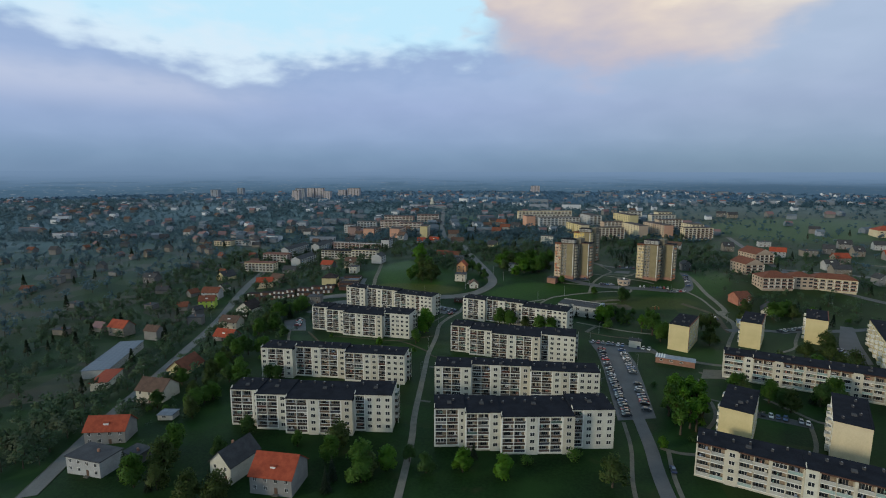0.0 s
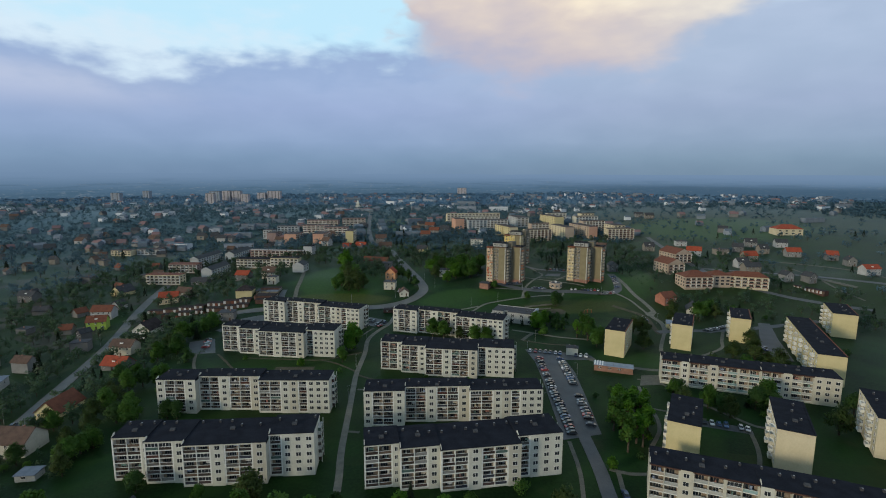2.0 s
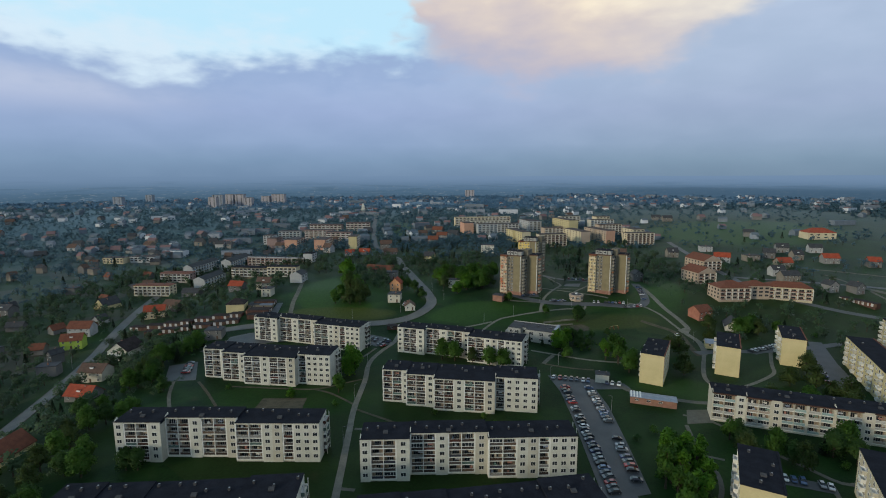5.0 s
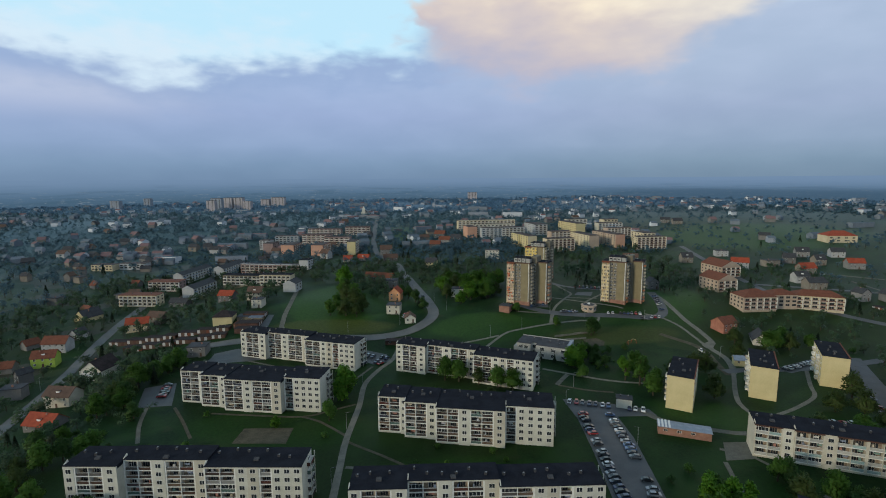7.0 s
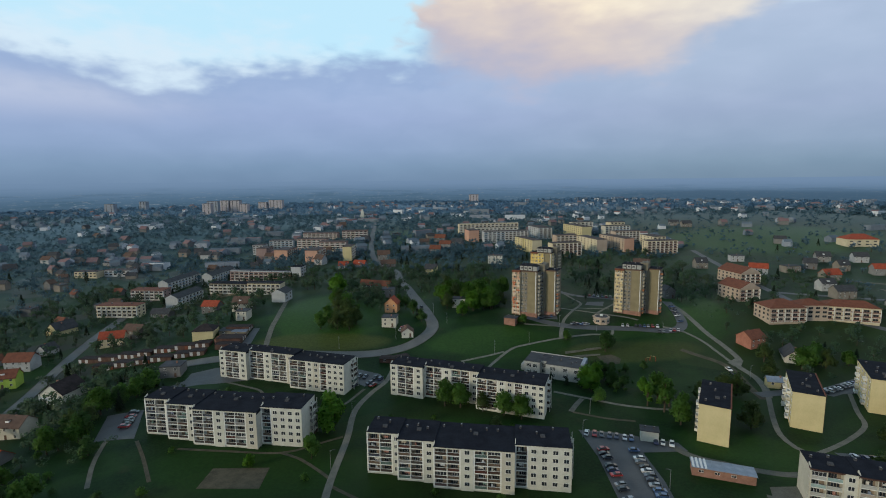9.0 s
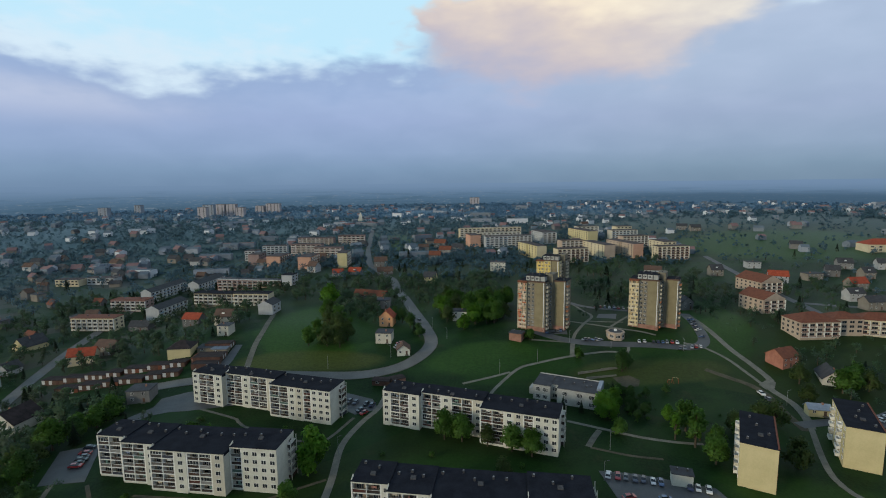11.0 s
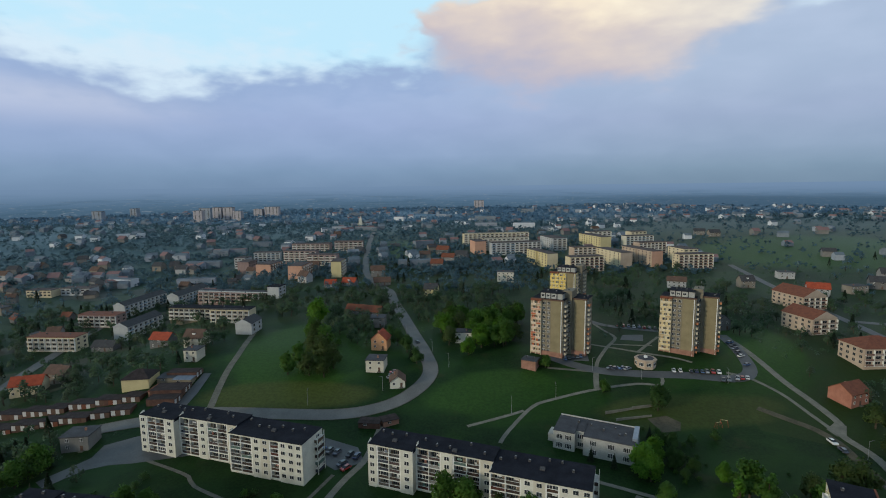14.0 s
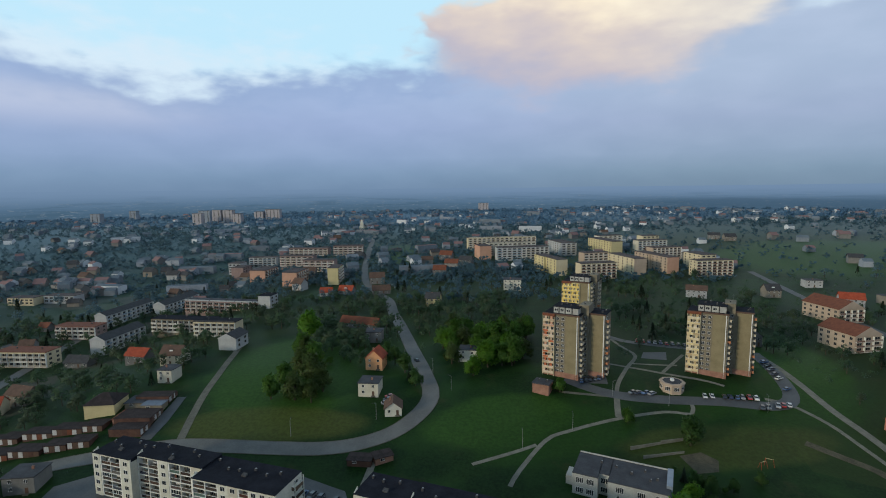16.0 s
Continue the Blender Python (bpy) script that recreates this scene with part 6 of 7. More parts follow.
def car(x, y, rot, label="parked car", dz=0.1):
    ob = thing("car", on(x, y, rot, dz), label, "car", "parked cars")
    s = car_rnd.uniform(0.93, 1.08)
    ob.scale = (s, s, s * car_rnd.uniform(0.97, 1.12))
    part("body", CAR[0], ob)
    part("cabin_glass", CAR[1], ob)
    for wx in (-1.35, 1.35):
        for wy in (-0.8, 0.8):
            part("wheel", CAR[2], ob, pose(wx, wy, 0.33, 0, 0, 0 if wy < 0 else 180))


def car_row(x0, y0, x1, y1, n, rot, skip=0.12, label="parked car on grey asphalt"):
    for k in range(n):
        if car_rnd.random() < skip:
            continue
        t = (k + 0.5) / n
        car(x0 + (x1 - x0) * t + car_rnd.uniform(-0.3, 0.3), y0 + (y1 - y0) * t + car_rnd.uniform(-0.2, 0.2), rot + car_rnd.uniform(-4, 4) + car_rnd.choice((0, 180)), label)


car_row(61.8, 31, 56.6, -54, 31, 5, 0.14)
car_row(73.6, 30, 71.2, -6, 13, -10, 0.15)
car_row(70.6, -12, 66.2, -50, 14, -8, 0.3)
car_row(58, 43.2, 91, 32.6, 12, 70, 0.15)
car_row(-37, 98, -33, 92, 2, 50, 0)
car_row(66, 178.5, 80, 182.5, 6, 80, 0.15, "parked car at the tower block")
car_row(86, 168.5, 98, 167, 4, 30, 0.2, "parked car at the tower block")
car_row(118, 165, 142, 162.5, 9, 70, 0.15, "parked car at the tower block")
car_row(138, 155, 153, 157.5, 6, 65, 0.1, "parked car at the tower block")
car_row(159, 168, 168, 205, 8, 25, 0.15, "parked car at the tower block")
car_row(114, 235.5, 140, 225.5, 9, 75, 0.15, "parked car behind the tower blocks")
car_row(107, -41, 131, -52, 10, 65, 0.1)
car_row(184, 78, 217, 92, 11, 115, 0.1)
car_row(151, 22, 176, 17, 8, 80, 0.2)
car_row(-101, 112, -108, 104, 3, 30, 0.2)
car_row(-24, 160, -23, 168, 3, 20, 0.0, "parked car beside the road")
car(62.8, -92, 86, "parked car on the access road")
car(-178, -34, 105, "car on the garden street")
car(-13, 205, 112, "car on the curved road")

car_row(202, 45, 192, 25, 7, -60, 0.1)
car_row(155.6, 110, 154.6, 99, 2, 85, 0, "dark parked car beside the gravel street")
car_row(-55, 109, -30, 101, 9, 72, 0.15)
car_row(-134, 52, -139, 68, 7, 10, 0.1)


# ---------------------------------------------------------------- street lamps
def lamp_mesh():
    b = Build().tube((0, 0, -0.5), (0, 0, 7.2), 0.10, 0.06, 6).tube((0, 0, 7.15), (1.2, 0, 7.5), 0.05, 0.05, 5)
    return b.mesh("pole", STEEL), Build().box(1.0, 1.7, -0.14, 0.14, 7.42, 7.58).mesh("lamp_head", VENT)


LAMP = lamp_mesh()
for lx, ly, lr in ((5, 172, 180), (54, 142, 90), (32, 131, 90), (78, 166, 0), (-27, 150, 200), (-60, 139, 90), (-20, 215, 200), (100, 158, 90), (140, 153, 90), (57, 40, 0), (76, 5, 180), (50, -30, 0), (-40, 20, 0), (-38, -20, 0), (-39, 60, 0), (160, 96, 0), (108, 64, 90), (-4, 190, 180), (66, 60, 0), (-185, -30, 0), (-214, 80, 0)):
    lo = thing("street_lamp", on(lx, ly, lr), "slim grey steel street lamp", "street lamp", "street lamps")
    part("pole", LAMP[0], lo)
    part("lamp_head", LAMP[1], lo)

# playground frame and smoke-free odds and ends on the lawn
def play_frame(x, y, rot):
    ob = thing("playground_frame", on(x, y, rot), "red and yellow steel playground climbing frame", "playground")
    for px in (-1.6, 1.6):
        for py in (-0.8, 0.8):
            part("post", Build().tube((px, py, -0.3), (px * 0.75, py * 0.3, 2.4), 0.06, 0.06, 5).mesh("post", RED_TILE), ob)
    part("top_bar", Build().tube((-1.3, 0, 2.4), (1.3, 0, 2.4), 0.06, 0.06, 5).mesh("top_bar", YELLOW_WALL), ob)


play_frame(116.8, 119, 20)
play_frame(120, 120.5, -30)

# ---------------------------------------------------------------- trees
def facing(v, f, turn):
    """Winds each leaf so that its front looks out of the crown."""
    p, q, n = np.array(v), np.array(f), np.array([tuple(t) for t in turn])
    out = np.cross(p[q[:, 2]] - p[q[:, 0]], p[q[:, 3]] - p[q[:, 1]])
    back = (out * n[q[:, 0]]).sum(1) < 0
    q[back] = q[back][:, ::-1]
    return [tuple(k) for k in q.tolist()]


def rounded(me, normals):
    """Leaf faces shaded as parts of one soft crown."""
    me.shade_smooth()
    me.normals_split_custom_set_from_vertices([tuple(n.normalized()) for n in normals])
    me.update()
    return me


def tree_meshes(seed, height, spread, leaf, leaves=420, slim=1.0):
    """Tapered trunk with limbs, and a crown of many small leaf clumps in uneven lobes."""
    r = random.Random(seed)
    tb, cb = Build(), Build()
    fork = height * r.uniform(0.12, 0.22)
    tb.tube((0, 0, -0.5), (0.1, 0, fork), 0.032 * height, 0.022 * height, 7)
    tb.tube((0.1, 0, fork), (0.0, 0.1, height * 0.8), 0.022 * height, 0.006 * height, 6)
    lobes = [Vector((0, 0, height * 0.84)), Vector((0, 0, height * 0.6))]
    n = 15
    for k in range(n):
        a = 2 * math.pi * (k + r.uniform(-0.3, 0.3)) / n
        z = height * r.uniform(0.24, 0.80)
        reach = spread * r.uniform(0.35, 0.85) * (1.0 - 1.5 * max(0.0, z / height - 0.45))
        tip = Vector((math.cos(a) * reach, math.sin(a) * reach, z))
        tb.tube((0.05, 0, fork + (z - fork) * 0.25), tuple(tip), 0.013 * height, 0.004 * height, 5)
        lobes.append(tip)
    for k in range(leaves):
        c = r.choice(lobes)
        d = Vector((r.gauss(0, 1), r.gauss(0, 1), r.gauss(0, 0.8) * slim)).normalized()
        p = c + d * spread * 0.46 * r.uniform(0.1, 1.2) ** 0.6
        if p.z < height * 0.08:
            continue
        s = r.uniform(0.22, 0.46) * (height / 9) ** 0.5
        u = Vector((r.gauss(0, 1), r.gauss(0, 1), r.gauss(0, 0.6))).normalized()
        w = u.orthogonal().normalized()
        w = (w + u.cross(w) * r.uniform(-1, 1)).normalized()
        cb.poly(tuple(p + u * s), tuple(p + w * s * 0.8), tuple(p - u * s * 0.9), tuple(p - w * s * 0.7))
        if r.random() < 0.6:
            q = u.cross(w)
            cb.poly(tuple(p + q * s * 0.9), tuple(p + u * s * 0.5), tuple(p - q * s * 0.8), tuple(p - u * s * 0.6))
    mid = Vector((0, 0, height * 0.42))
    turn = [(Vector(v) - mid).normalized() + Vector((0, 0, 0.35)) for v in cb.v]
    turn = [n + Vector((r.gauss(0, 0.3), r.gauss(0, 0.3), r.gauss(0, 0.3))) for n in turn]
    cb.f = facing(cb.v, cb.f, turn)
    return tb.mesh("trunk", BARK), rounded(cb.mesh("crown", leaf), turn)


def spruce_meshes(seed, height):
    r = random.Random(seed)
    tb = Build().tube((0, 0, -0.5), (0, 0, height * 0.95), 0.02 * height, 0.004 * height, 6)
    cb = Build()
    layers = 13
    for k in range(layers):
        z = height * (0.1 + 0.88 * k / layers)
        reach = height * 0.24 * (1 - k / layers) + 0.15
        for j in range(11):
            a = 2 * math.pi * (j + r.random()) / 11
            d = Vector((math.cos(a), math.sin(a), 0))
            s = Vector((-d.y, d.x, 0)) * reach * 0.24
            tip = d * reach * r.uniform(0.75, 1.1) + Vector((0, 0, z - reach * 0.35))
            mid = d * reach * 0.5 + Vector((0, 0, z))
            cb.poly((0, 0, z + 0.25), tuple(mid + s), tuple(tip), tuple(mid - s))
    return tb.mesh("trunk", BARK), cb.mesh("crown", LEAF_PINE)


TREES = {
    "fresh": [tree_meshes(1, 11.5, 4.0, LEAF_FRESH, 2700), tree_meshes(2, 10.5, 3.9, LEAF_FRESH, 2600)],
    "green": [tree_meshes(3, 11.5, 3.9, LEAF_GREEN, 2000), tree_meshes(4, 13, 4.3, LEAF_GREEN, 2300), tree_meshes(5, 10, 4.1, LEAF_GREEN, 1900)],
    "dark": [tree_meshes(6, 11, 4.0, LEAF_DARK, 1900), tree_meshes(7, 9, 3.6, LEAF_DARK, 1800)],
    "budding": [tree_meshes(8, 11, 3.9, LEAF_BROWN, 1300), tree_meshes(9, 13, 4.1, LEAF_BROWN, 1350)],
    "birch": [tree_meshes(10, 15, 2.6, LEAF_GREEN, 850, slim=1.5), tree_meshes(15, 14, 2.4, LEAF_FRESH, 750, slim=1.5)],
    "spruce": [spruce_meshes(11, 10), spruce_meshes(12, 13)],
    "bush": [tree_meshes(13, 3.4, 2.1, LEAF_GREEN, 420), tree_meshes(14, 2.8, 1.9, LEAF_DARK, 380)],
}
TREE_SAID = {"fresh": "broad tree in bright fresh spring leaf", "green": "green leafy tree on the grass", "dark": "dark leafy tree among the gardens", "budding": "brownish tree still coming into leaf", "birch": "tall slender birch with green leaves", "spruce": "dark narrow spruce among other trees", "bush": "low leafy bush on the grass", "far": "broad tree painted grey-green for haze"}
tree_rnd = random.Random(42)


def tree(kind, x, y, size=1.0):
    r = tree_rnd
    t, c = r.choice(TREES[kind])
    ob = thing("bush" if kind == "bush" else "tree", on(x, y, r.uniform(0, 360), -0.05), TREE_SAID[kind], "bush" if kind == "bush" else "tree", "trees")
    k = size * r.uniform(0.85, 1.18)
    ob.scale = (k * r.uniform(0.92, 1.1), k * r.uniform(0.92, 1.1), k)
    part("trunk", t, ob)
    part("crown", c, ob)


def free(x, y, pad=0.0):
    return all((x - a) ** 2 + (y - b) ** 2 > (c + pad) ** 2 for a, b, c in TAKEN)


for kind, tx, ty, ts in (
    ("fresh", -46, 49, 1.6), ("fresh", 80, 96, 1.1), ("green", 74, 72, 0.8), ("fresh", -81, 249, 1.7), ("fresh", -86, 256, 1.3), ("green", 38, 200, 1.3), ("green", 31, 216, 1.4), ("green", 28, 60, 0.95),
    ("green", 2, 70, 0.95), ("green", 9, 68, 0.85), ("budding", 19, 64, 0.8), ("green", 35, 56, 0.85), ("fresh", 73, 88, 1.1), ("dark", 97, 132, 1.0), ("dark", 100, 135, 0.9),
    ("green", 55, 170, 0.75), ("green", 78, 147, 0.7), ("spruce", 85, 112, 0.5), ("spruce", 86.5, 106, 0.55), ("spruce", 88, 100, 0.6), ("dark", 88, 93, 0.6), ("dark", 91, 88, 0.55), ("fresh", 99, 83, 0.75), ("dark", 110.5, 110, 0.5), ("fresh", 16, 186, 1.0), ("fresh", 24, 196, 1.2), ("fresh", 36, 210, 1.5), ("fresh", 20, 212, 1.2),
    ("fresh", 74, 84, 0.9), ("birch", 94.5, 67, 1.0), ("birch", 99.5, 61, 1.0), ("green", 101, 49, 0.9), ("green", 107, 60, 1.0), ("birch", 104, 66, 0.9), ("dark", 99, 106, 0.55), ("dark", 90, 103, 0.5)):
    tree(kind, tx, ty, ts)
    keep(tx, ty, 2.0)
for kind, tx, ty, ts in (
    ("birch", 74, -66, 1.0), ("birch", 80, -50, 1.1), ("green", 86, -30, 1.1), ("green", 114, -20, 0.9), ("green", 124, -32, 0.8), ("spruce", 143, -31, 0.7), ("dark", 150, -38, 0.9),
    ("dark", -97, -86, 0.9), ("budding", -58, -92, 0.9), ("fresh", -37, -102, 0.9), ("fresh", -10.4, -101, 0.95), ("fresh", 3.8, -103, 0.8), ("spruce", -7, -92.5, 0.8), ("green", -74, -92, 0.7), ("budding", 39.6, -104, 1.1), ("dark", -23, -103, 0.8), ("bush", 29.4, -89, 1.3), ("dark", -30, -97, 0.7), ("bush", 12, -94, 1.2), ("dark", -112, -36, 0.8), ("dark", -108, -36, 0.7),
    ("fresh", 64, -77, 0.45), ("green", 190, 33, 0.5), ("fresh", -70, 22, 0.6), ("green", 129, 0, 0.8)):
    tree(kind, tx, ty, ts)
    keep(tx, ty, 2.0)
for kind, tx, ty, ts in (
    ("budding", -66, 165, 1.1), ("budding", -58, 163, 1.0), ("green", -74, 176, 1.2), ("budding", -61, 178, 1.2), ("budding", -69, 189, 1.2), ("budding", -55, 172, 1.0), ("green", -66, 199, 1.1), ("dark", -12, 176, 0.9), ("dark", -18, 190, 0.9), ("dark", -24, 200, 1.0),
    ("dark", -30, 215, 1.0), ("spruce", -15, 182, 0.7), ("spruce", 64, 92, 0.5), ("spruce", 57, 97, 0.5), ("green", 210, 118, 1.0), ("green", 200, 108, 1.0)):
    tree(kind, tx, ty, ts)
    keep(tx, ty, 2.0)


LOOSE = {}  # trees past the nearest three hundred, by kind


def grove(x0, x1, y0, y1, n, kinds, size=1.0, pad=0.5, single=True, far=False):
    r = tree_rnd
    for k in range(n * 4):
        x, y = r.uniform(x0, x1), r.uniform(y0, y1)
        if free(x, y, pad):
            kind = r.choice(kinds)
            if single:
                tree(kind, x, y, size * (1.0 if kind != "spruce" else 0.8))
            else:
                # far groves take the leaf colour with haze painted in
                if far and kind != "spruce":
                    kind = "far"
                LOOSE.setdefault(kind, []).append((x, y, size * r.uniform(0.7, 1.25)))
            keep(x, y, 1.6)
            n -= 1
            if n == 0:
                return


def garden_homes():
    r = random.Random(31)
    n = 0
    while n < 62:
        x, y = r.uniform(-620, -205), r.uniform(20, 430)
        if free(x, y, 4):
            house(x, y, r.uniform(-35, 20), r.uniform(7, 11), r.uniform(6, 9), r.choice((1, 1, 2)), r.choice(("grey", "brown", "dull", "flat", "grey", "darkred")), True)
            n += 1


for lx, ly, lr in ((112, -62, 15), (106, -50, 9), (133, 16, 12), (122, 24, 12), (150, 44, 12), (165, 52, 10), (118, 116, 9), (128, 104, 13), (142, 118, 11), (108, 96, 8), (148, 98, 12)):
    keep(lx, ly, lr)
MIX = ["green", "dark", "dark", "budding", "bush", "green", "bush", "budding", "green", "spruce"]
# the nearest, each one a tree of its own
grove(71, 92, -68, -30, 16, ["birch"], 1.0)
grove(70, 92, -90, -10, 9, ["bush", "birch", "bush"], 0.9)
grove(96, 200, -70, 20, 22, ["green", "bush", "dark", "budding"])
grove(100, 250, 20, 120, 20, ["bush", "green", "budding"])
grove(84, 98, 80, 120, 20, ["bush", "dark", "bush"], 0.5)
grove(110, 160, 84, 126, 4, ["bush"], 0.5)
grove(-125, -40, -130, -95, 18, MIX)
grove(-160, -125, -110, 40, 46, ["dark", "bush", "green", "bush", "budding"], 0.8)
grove(-82, -56, 158, 215, 9, ["budding", "green", "bush"], 1.1)
grove(0, 52, 195, 250, 32, ["green", "budding", "fresh", "green"], 1.1)
grove(-160, -128, 40, 110, 16, MIX)
grove(-125, -45, -60, 110, 20, ["bush", "bush", "green"], 0.8)
grove(-28, 55, -70, 75, 18, ["bush", "bush", "budding"], 0.7)
# gardens and slopes behind them
garden_homes()
grove(-210, -150, -130, 40, 120, MIX, 0.9, 2.0, single=False)
grove(-330, -205, -80, 170, 170, MIX, 0.9, 2.0, single=False)
grove(-215, -128, 40, 130, 90, MIX, 0.85, 2.0, single=False)
grove(-340, -128, 150, 350, 330, MIX, 0.85, single=False)
grove(-540, -330, -120, 420, 300, MIX, single=False, far=True)
grove(-760, -540, 60, 460, 220, MIX, 1.1, single=False, far=True)
grove(-76, -42, 200, 262, 34, ["dark", "budding", "green"], single=False)
grove(-130, -42, 265, 340, 50, ["dark", "budding", "green"], single=False)
grove(-45, 50, 245, 340, 90, ["dark", "budding", "green"], single=False)
grove(180, 340, 70, 300, 150, MIX, 0.9, single=False)
grove(330, 600, 80, 430, 120, MIX, 0.9, single=False, far=True)
grove(95, 240, 205, 420, 190, MIX, 0.95, single=False)
grove(-300, 100, 330, 480, 300, MIX, 0.95, single=False, far=True)
grove(95, 240, 205, 420, 230, ["bush"], 1.5, 1.0, single=False)
grove(-45, 50, 215, 345, 150, ["bush"], 1.4, 0.5, single=False)
grove(-340, -128, -120, 350, 520, ["bush"], 1.3, 0.5, single=False)
grove(180, 420, 70, 420, 260, ["bush"], 1.4, 0.5, single=False)
grove(-620, -340, 60, 430, 260, ["bush"], 1.6, 0.5, single=False)


def join_loose():
    r = random.Random(21)
    for kind, spots in LOOSE.items():
        v, f, turn, trunks = [], [], [], Build()
        tall = {"birch": 12, "spruce": 10, "bush": 3.2}.get(kind, 9.5)
        for x, y, k in spots:
            h = tall * k
            z = gz(x, y)
            if kind != "bush":
                trunks.tube((x, y, z - 0.5), (x, y, z + h * 0.55), 0.03 * h, 0.012 * h, 5)
            lobes = [(r.gauss(0, 0.18) * h, r.gauss(0, 0.18) * h, h * r.uniform(0.28, 0.82)) for _ in range(7)]
            for j in range({"bush": 70, "far": 140}.get(kind, 200)):
                if kind == "spruce":
                    t = r.random() ** 0.7
                    a = r.uniform(0, 6.283)
                    p = Vector((math.cos(a) * h * 0.2 * (1 - t), math.sin(a) * h * 0.2 * (1 - t), h * (0.08 + 0.92 * t)))
                else:
                    c = r.choice(lobes)
                    d = Vector((r.gauss(0, 1), r.gauss(0, 1), r.gauss(0, 0.8))).normalized() * h * 0.2 * r.uniform(0.4, 1)
                    p = Vector(c) + d
                p += Vector((x, y, z))
                s = h * r.uniform(0.038, 0.078)
                u = Vector((r.gauss(0, 1), r.gauss(0, 1), r.gauss(0, 0.6))).normalized()
                w = u.orthogonal().normalized()
                w = (w + u.cross(w) * r.uniform(-1, 1)).normalized()
                i = len(v)
                v += [tuple(p + u * s), tuple(p + w * s * 0.8), tuple(p - u * s * 0.9), tuple(p - w * s * 0.7)]
                f.append((i, i + 1, i + 2, i + 3))
                turn += [(p - Vector((x, y, z + h * 0.4))).normalized() * 0.6 + Vector((0, -0.5, 0.45))] * 4
        me = bpy.data.meshes.new("garden_trees")
        me.from_pydata(v, [], facing(v, f, turn))
        me.materials.append({"spruce": LEAF_PINE, "budding": LEAF_GARDEN_BROWN, "far": LEAF_FAR_HAZED}.get(kind, LEAF_GARDEN))
        rounded(me, turn)
        ob = tagged(new("garden_trees", me), "mass of " + TREE_SAID[kind] + " forms across the gardens", "trees", kind="stuff")
        if trunks.v:
            part("trunk", trunks.mesh("trunk", BARK), ob)


join_loose()


# ---------------------------------------------------------------- far town and woods
def backdrop():
    """A glowing wall painted with the hazy plain and woods on the horizon."""
    m = bpy.data.materials.new("hazy_distance")
    m.use_nodes = True
    nt = m.node_tree
    nt.nodes.clear()
    co = nt.nodes.new("ShaderNodeTexCoord").outputs["Object"]
    sep = nt.nodes.new("ShaderNodeSeparateXYZ")
    nt.links.new(co, sep.inputs[0])
    stretch = node(nt, "ShaderNodeMapping", Scale=(0.006, 0.006, 0.12))
    nt.links.new(co, stretch.inputs[0])
    n = node(nt, "ShaderNodeTexNoise", Scale=1.0, Detail=6.0, Roughness=0.6)
    nt.links.new(stretch.outputs[0], n.inputs["Vector"])
    dots = node(nt, "ShaderNodeMapping", Scale=(0.05, 0.05, 0.3))
    nt.links.new(co, dots.inputs[0])
    d = node(nt, "ShaderNodeTexNoise", Scale=1.0, Detail=3.0, Roughness=0.7)
    nt.links.new(dots.outputs[0], d.inputs["Vector"])
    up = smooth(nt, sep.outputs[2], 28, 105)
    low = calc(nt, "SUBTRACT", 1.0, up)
    # painted haze: a height ramp that ends in the colour of the low sky
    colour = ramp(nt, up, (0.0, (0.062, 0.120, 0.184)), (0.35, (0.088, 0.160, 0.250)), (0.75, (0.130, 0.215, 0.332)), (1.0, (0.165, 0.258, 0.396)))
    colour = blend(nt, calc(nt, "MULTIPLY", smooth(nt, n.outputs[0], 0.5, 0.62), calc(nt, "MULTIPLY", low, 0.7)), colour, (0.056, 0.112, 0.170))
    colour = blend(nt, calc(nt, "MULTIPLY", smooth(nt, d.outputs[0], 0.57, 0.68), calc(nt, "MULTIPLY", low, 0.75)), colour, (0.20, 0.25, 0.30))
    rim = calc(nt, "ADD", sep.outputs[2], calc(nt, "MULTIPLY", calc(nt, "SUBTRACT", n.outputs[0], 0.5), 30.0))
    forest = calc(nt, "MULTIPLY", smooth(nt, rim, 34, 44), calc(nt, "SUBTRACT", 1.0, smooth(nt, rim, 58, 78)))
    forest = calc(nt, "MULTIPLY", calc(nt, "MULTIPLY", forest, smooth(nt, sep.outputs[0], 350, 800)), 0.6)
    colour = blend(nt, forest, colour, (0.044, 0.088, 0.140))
    # the wall emits its colours, so no lamp or sky lights it
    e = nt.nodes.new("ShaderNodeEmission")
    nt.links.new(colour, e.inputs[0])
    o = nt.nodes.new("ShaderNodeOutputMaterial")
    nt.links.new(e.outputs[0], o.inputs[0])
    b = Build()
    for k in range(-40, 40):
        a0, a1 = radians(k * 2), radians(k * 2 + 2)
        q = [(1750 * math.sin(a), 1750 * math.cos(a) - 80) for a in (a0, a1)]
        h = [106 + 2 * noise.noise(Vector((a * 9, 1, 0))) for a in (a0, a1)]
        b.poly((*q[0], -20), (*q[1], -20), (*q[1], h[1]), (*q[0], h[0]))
    tagged(new("backdrop", b.mesh("backdrop", m)), "glowing backdrop painted as blue hazy plain and woods on the horizon", "backdrop", kind="structure")


backdrop()


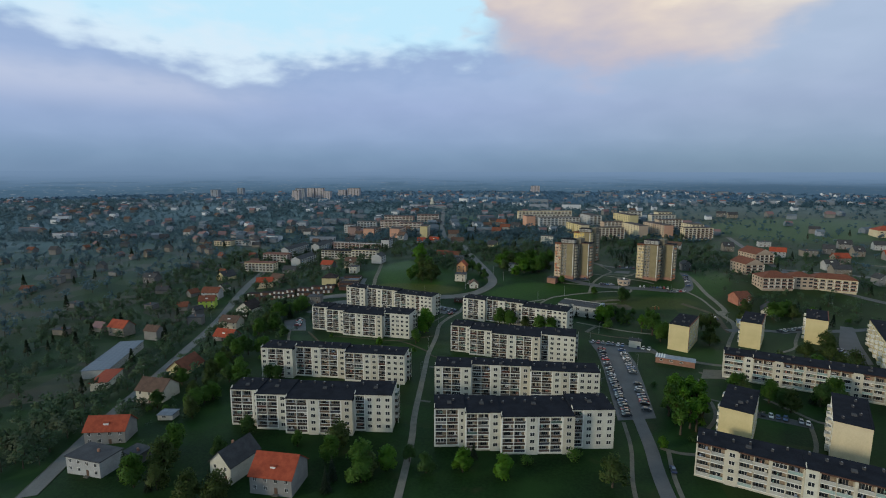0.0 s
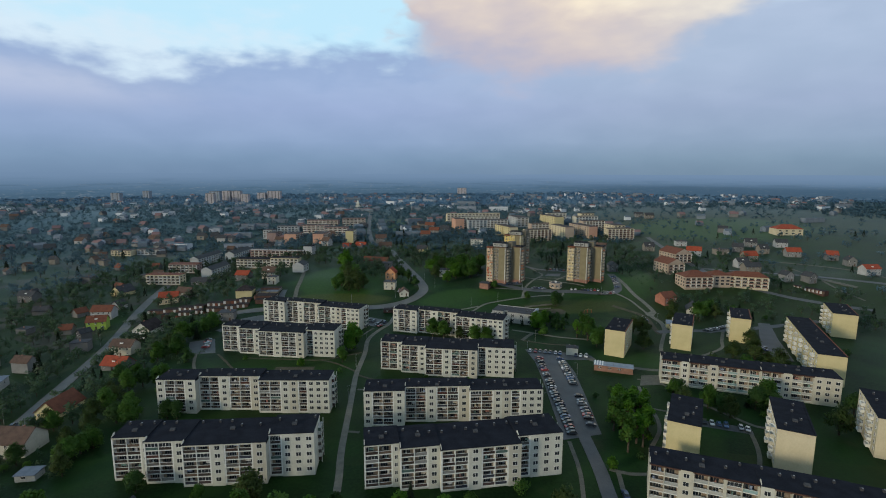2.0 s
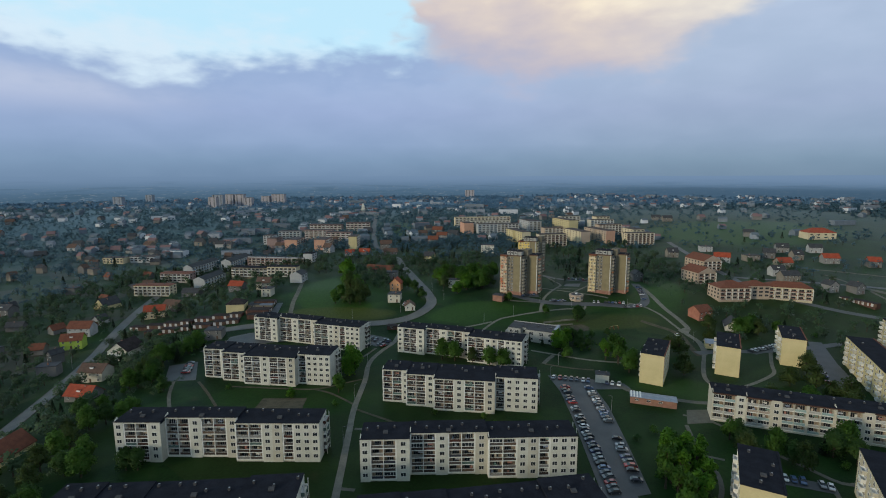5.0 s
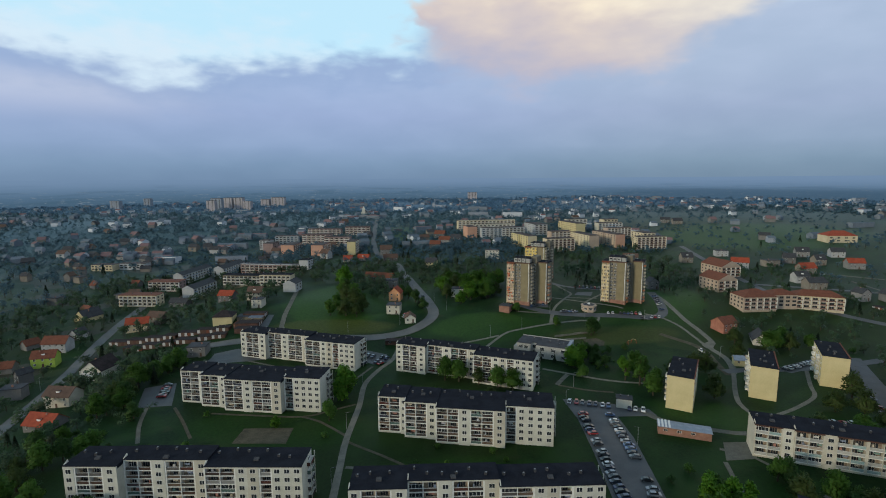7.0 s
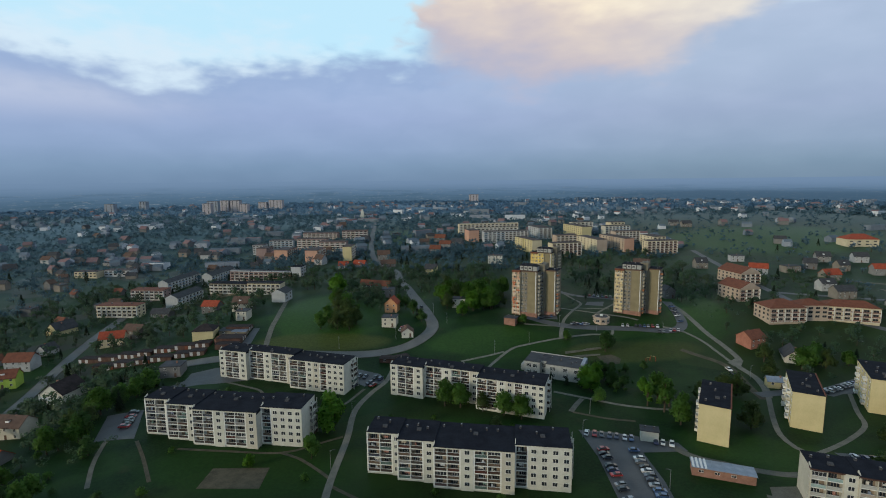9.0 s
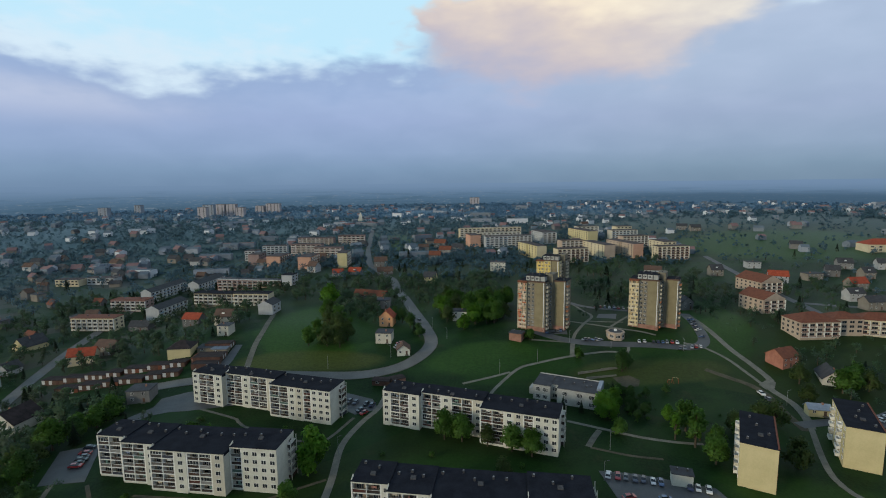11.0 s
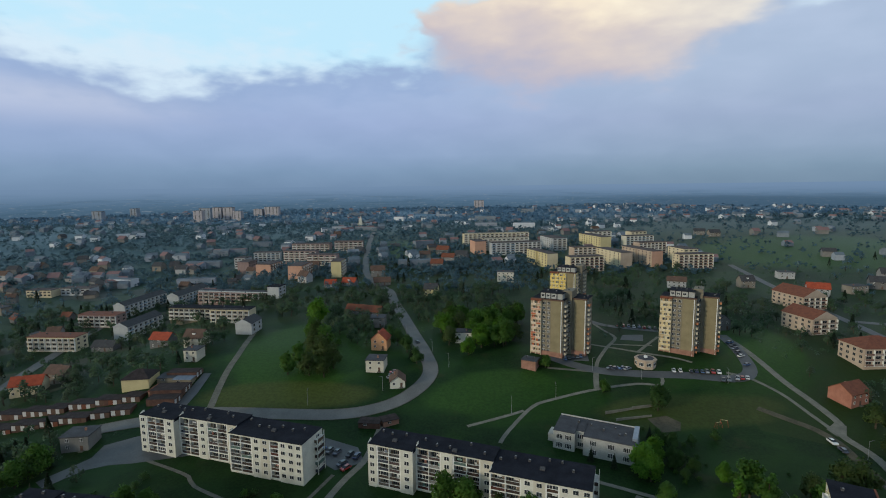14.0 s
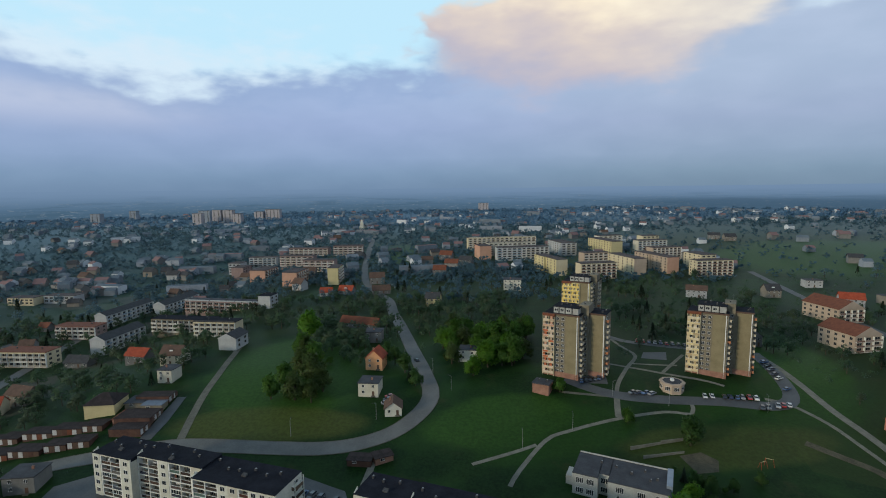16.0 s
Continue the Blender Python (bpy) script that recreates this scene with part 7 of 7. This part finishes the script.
def outskirts():
    r = random.Random(9)
    hb = Build()
    spots, HOMES = [], []
    for k in range(1100):
        y = 430 + 1250 * r.random() ** 1.2
        x = r.uniform(-1.25, 0.95) * (y + 150)
        if math.hypot(x, y + 80) > 1700:
            continue
        if x > 300 and y < 900 and r.random() < 0.75 or not free(x, y, 3):
            continue
        if r.random() < 0.35 and noise.noise(Vector((x * 0.004, y * 0.004, 3))) > 0:
            continue
        if y < 760 and len(HOMES) < 84:
            HOMES.append((x, y))
            continue
        spots.append((x, y))
    for x, y in HOMES:
        house(x, y, r.uniform(-35, 35), r.uniform(9, 13), r.uniform(8, 10), r.choice((1, 2, 2)), r.choice(("grey", "brown", "dull", "grey", "flat", "grey", "brown", "dull")), True)
    for x, y in spots:
        w, d, h, a = r.uniform(8, 14), r.uniform(8, 11), r.uniform(4, 7), r.uniform(-0.6, 0.6)
        if r.random() < 0.06:
            w, h = r.uniform(25, 50), r.uniform(6, 11)
        z = gz(x, y)
        ca, sa = math.cos(a), math.sin(a)

        def q(u, v, t):
            return (x + u * ca - v * sa, y + u * sa + v * ca, z + t)
        wall = r.choice((0, 1, 2, 2))
        roof = r.choice((3, 3, 4, 5, 5, 6, 6))
        rise = 2.8 if w < 20 else 0.4
        A, B, C, D = (q(-w / 2, -d / 2, -2), q(w / 2, -d / 2, -2), q(w / 2, d / 2, -2), q(-w / 2, d / 2, -2))
        E, F, G, H = (q(-w / 2, -d / 2, h), q(w / 2, -d / 2, h), q(w / 2, d / 2, h), q(-w / 2, d / 2, h))
        I, J = q(-w / 2, 0, h + rise), q(w / 2, 0, h + rise)
        hb.poly(A, B, F, E, m=wall).poly(B, C, G, J, F, m=wall).poly(D, A, E, I, H, m=wall)
        hb.poly(E, F, J, I, m=roof).poly(G, H, I, J, m=roof)
    # walls and roofs in the colours with haze painted in
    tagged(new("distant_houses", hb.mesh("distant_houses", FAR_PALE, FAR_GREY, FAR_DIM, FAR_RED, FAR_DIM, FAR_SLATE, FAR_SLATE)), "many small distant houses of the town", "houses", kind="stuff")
    # clumped woods: small leafy lumps made of loose leaf faces
    near, away = ([], [], []), ([], [], [])
    for k in range(30000):
        y = 400 + 1300 * r.random() ** 1.1
        x = r.uniform(-1.6, 1.1) * (y + 150)
        if math.hypot(x, y + 80) > 1735:
            continue
        den = noise.noise(Vector((x * 0.0035, y * 0.0035, 0))) + 0.4 * noise.noise(Vector((x * 0.015, y * 0.015, 7)))
        if den < r.uniform(-0.75, 0.15):
            continue
        if y < 700 and not free(x, y, 1):
            continue
        if 270 < x < 760 and 400 < y < 820 and r.random() < 0.86:
            continue
        v, f, turn = near if y < 1000 else away
        z, s = gz(x, y), r.uniform(1.9, 3.9) * (1 + y / 2600)
        for j in range(7):
            a = 2 * math.pi * r.random()
            off = Vector((r.gauss(0, s * 0.45), r.gauss(0, s * 0.45), s * r.uniform(0.1, 1.35)))
            o = Vector((x, y, z)) + off
            d = Vector((math.cos(a), math.sin(a), r.uniform(-0.5, 0.5))) * s * 0.45
            e = Vector((-d.y, d.x, r.uniform(-0.5, 1.2) * s)).normalized() * s * 0.42
            i = len(v)
            v += [tuple(o + d), tuple(o + e), tuple(o - d), tuple(o - e * 0.8)]
            f.append((i, i + 1, i + 2, i + 3))
            turn += [off.normalized() * 0.25 + Vector((0, -0.75, 0.6))] * 4
    # both leaf colours carry painted haze, stronger on the farther trees
    for (v, f, turn), mat, said in ((near, LEAF_FAR_HAZED, "dark distant garden trees of the town, tinted with painted haze"), (away, LEAF_WOODS_HAZED, "far woods behind the town, painted with blue haze")):
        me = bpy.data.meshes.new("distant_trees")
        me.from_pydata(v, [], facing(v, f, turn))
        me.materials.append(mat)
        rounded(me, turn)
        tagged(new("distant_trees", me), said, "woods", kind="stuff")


outskirts()
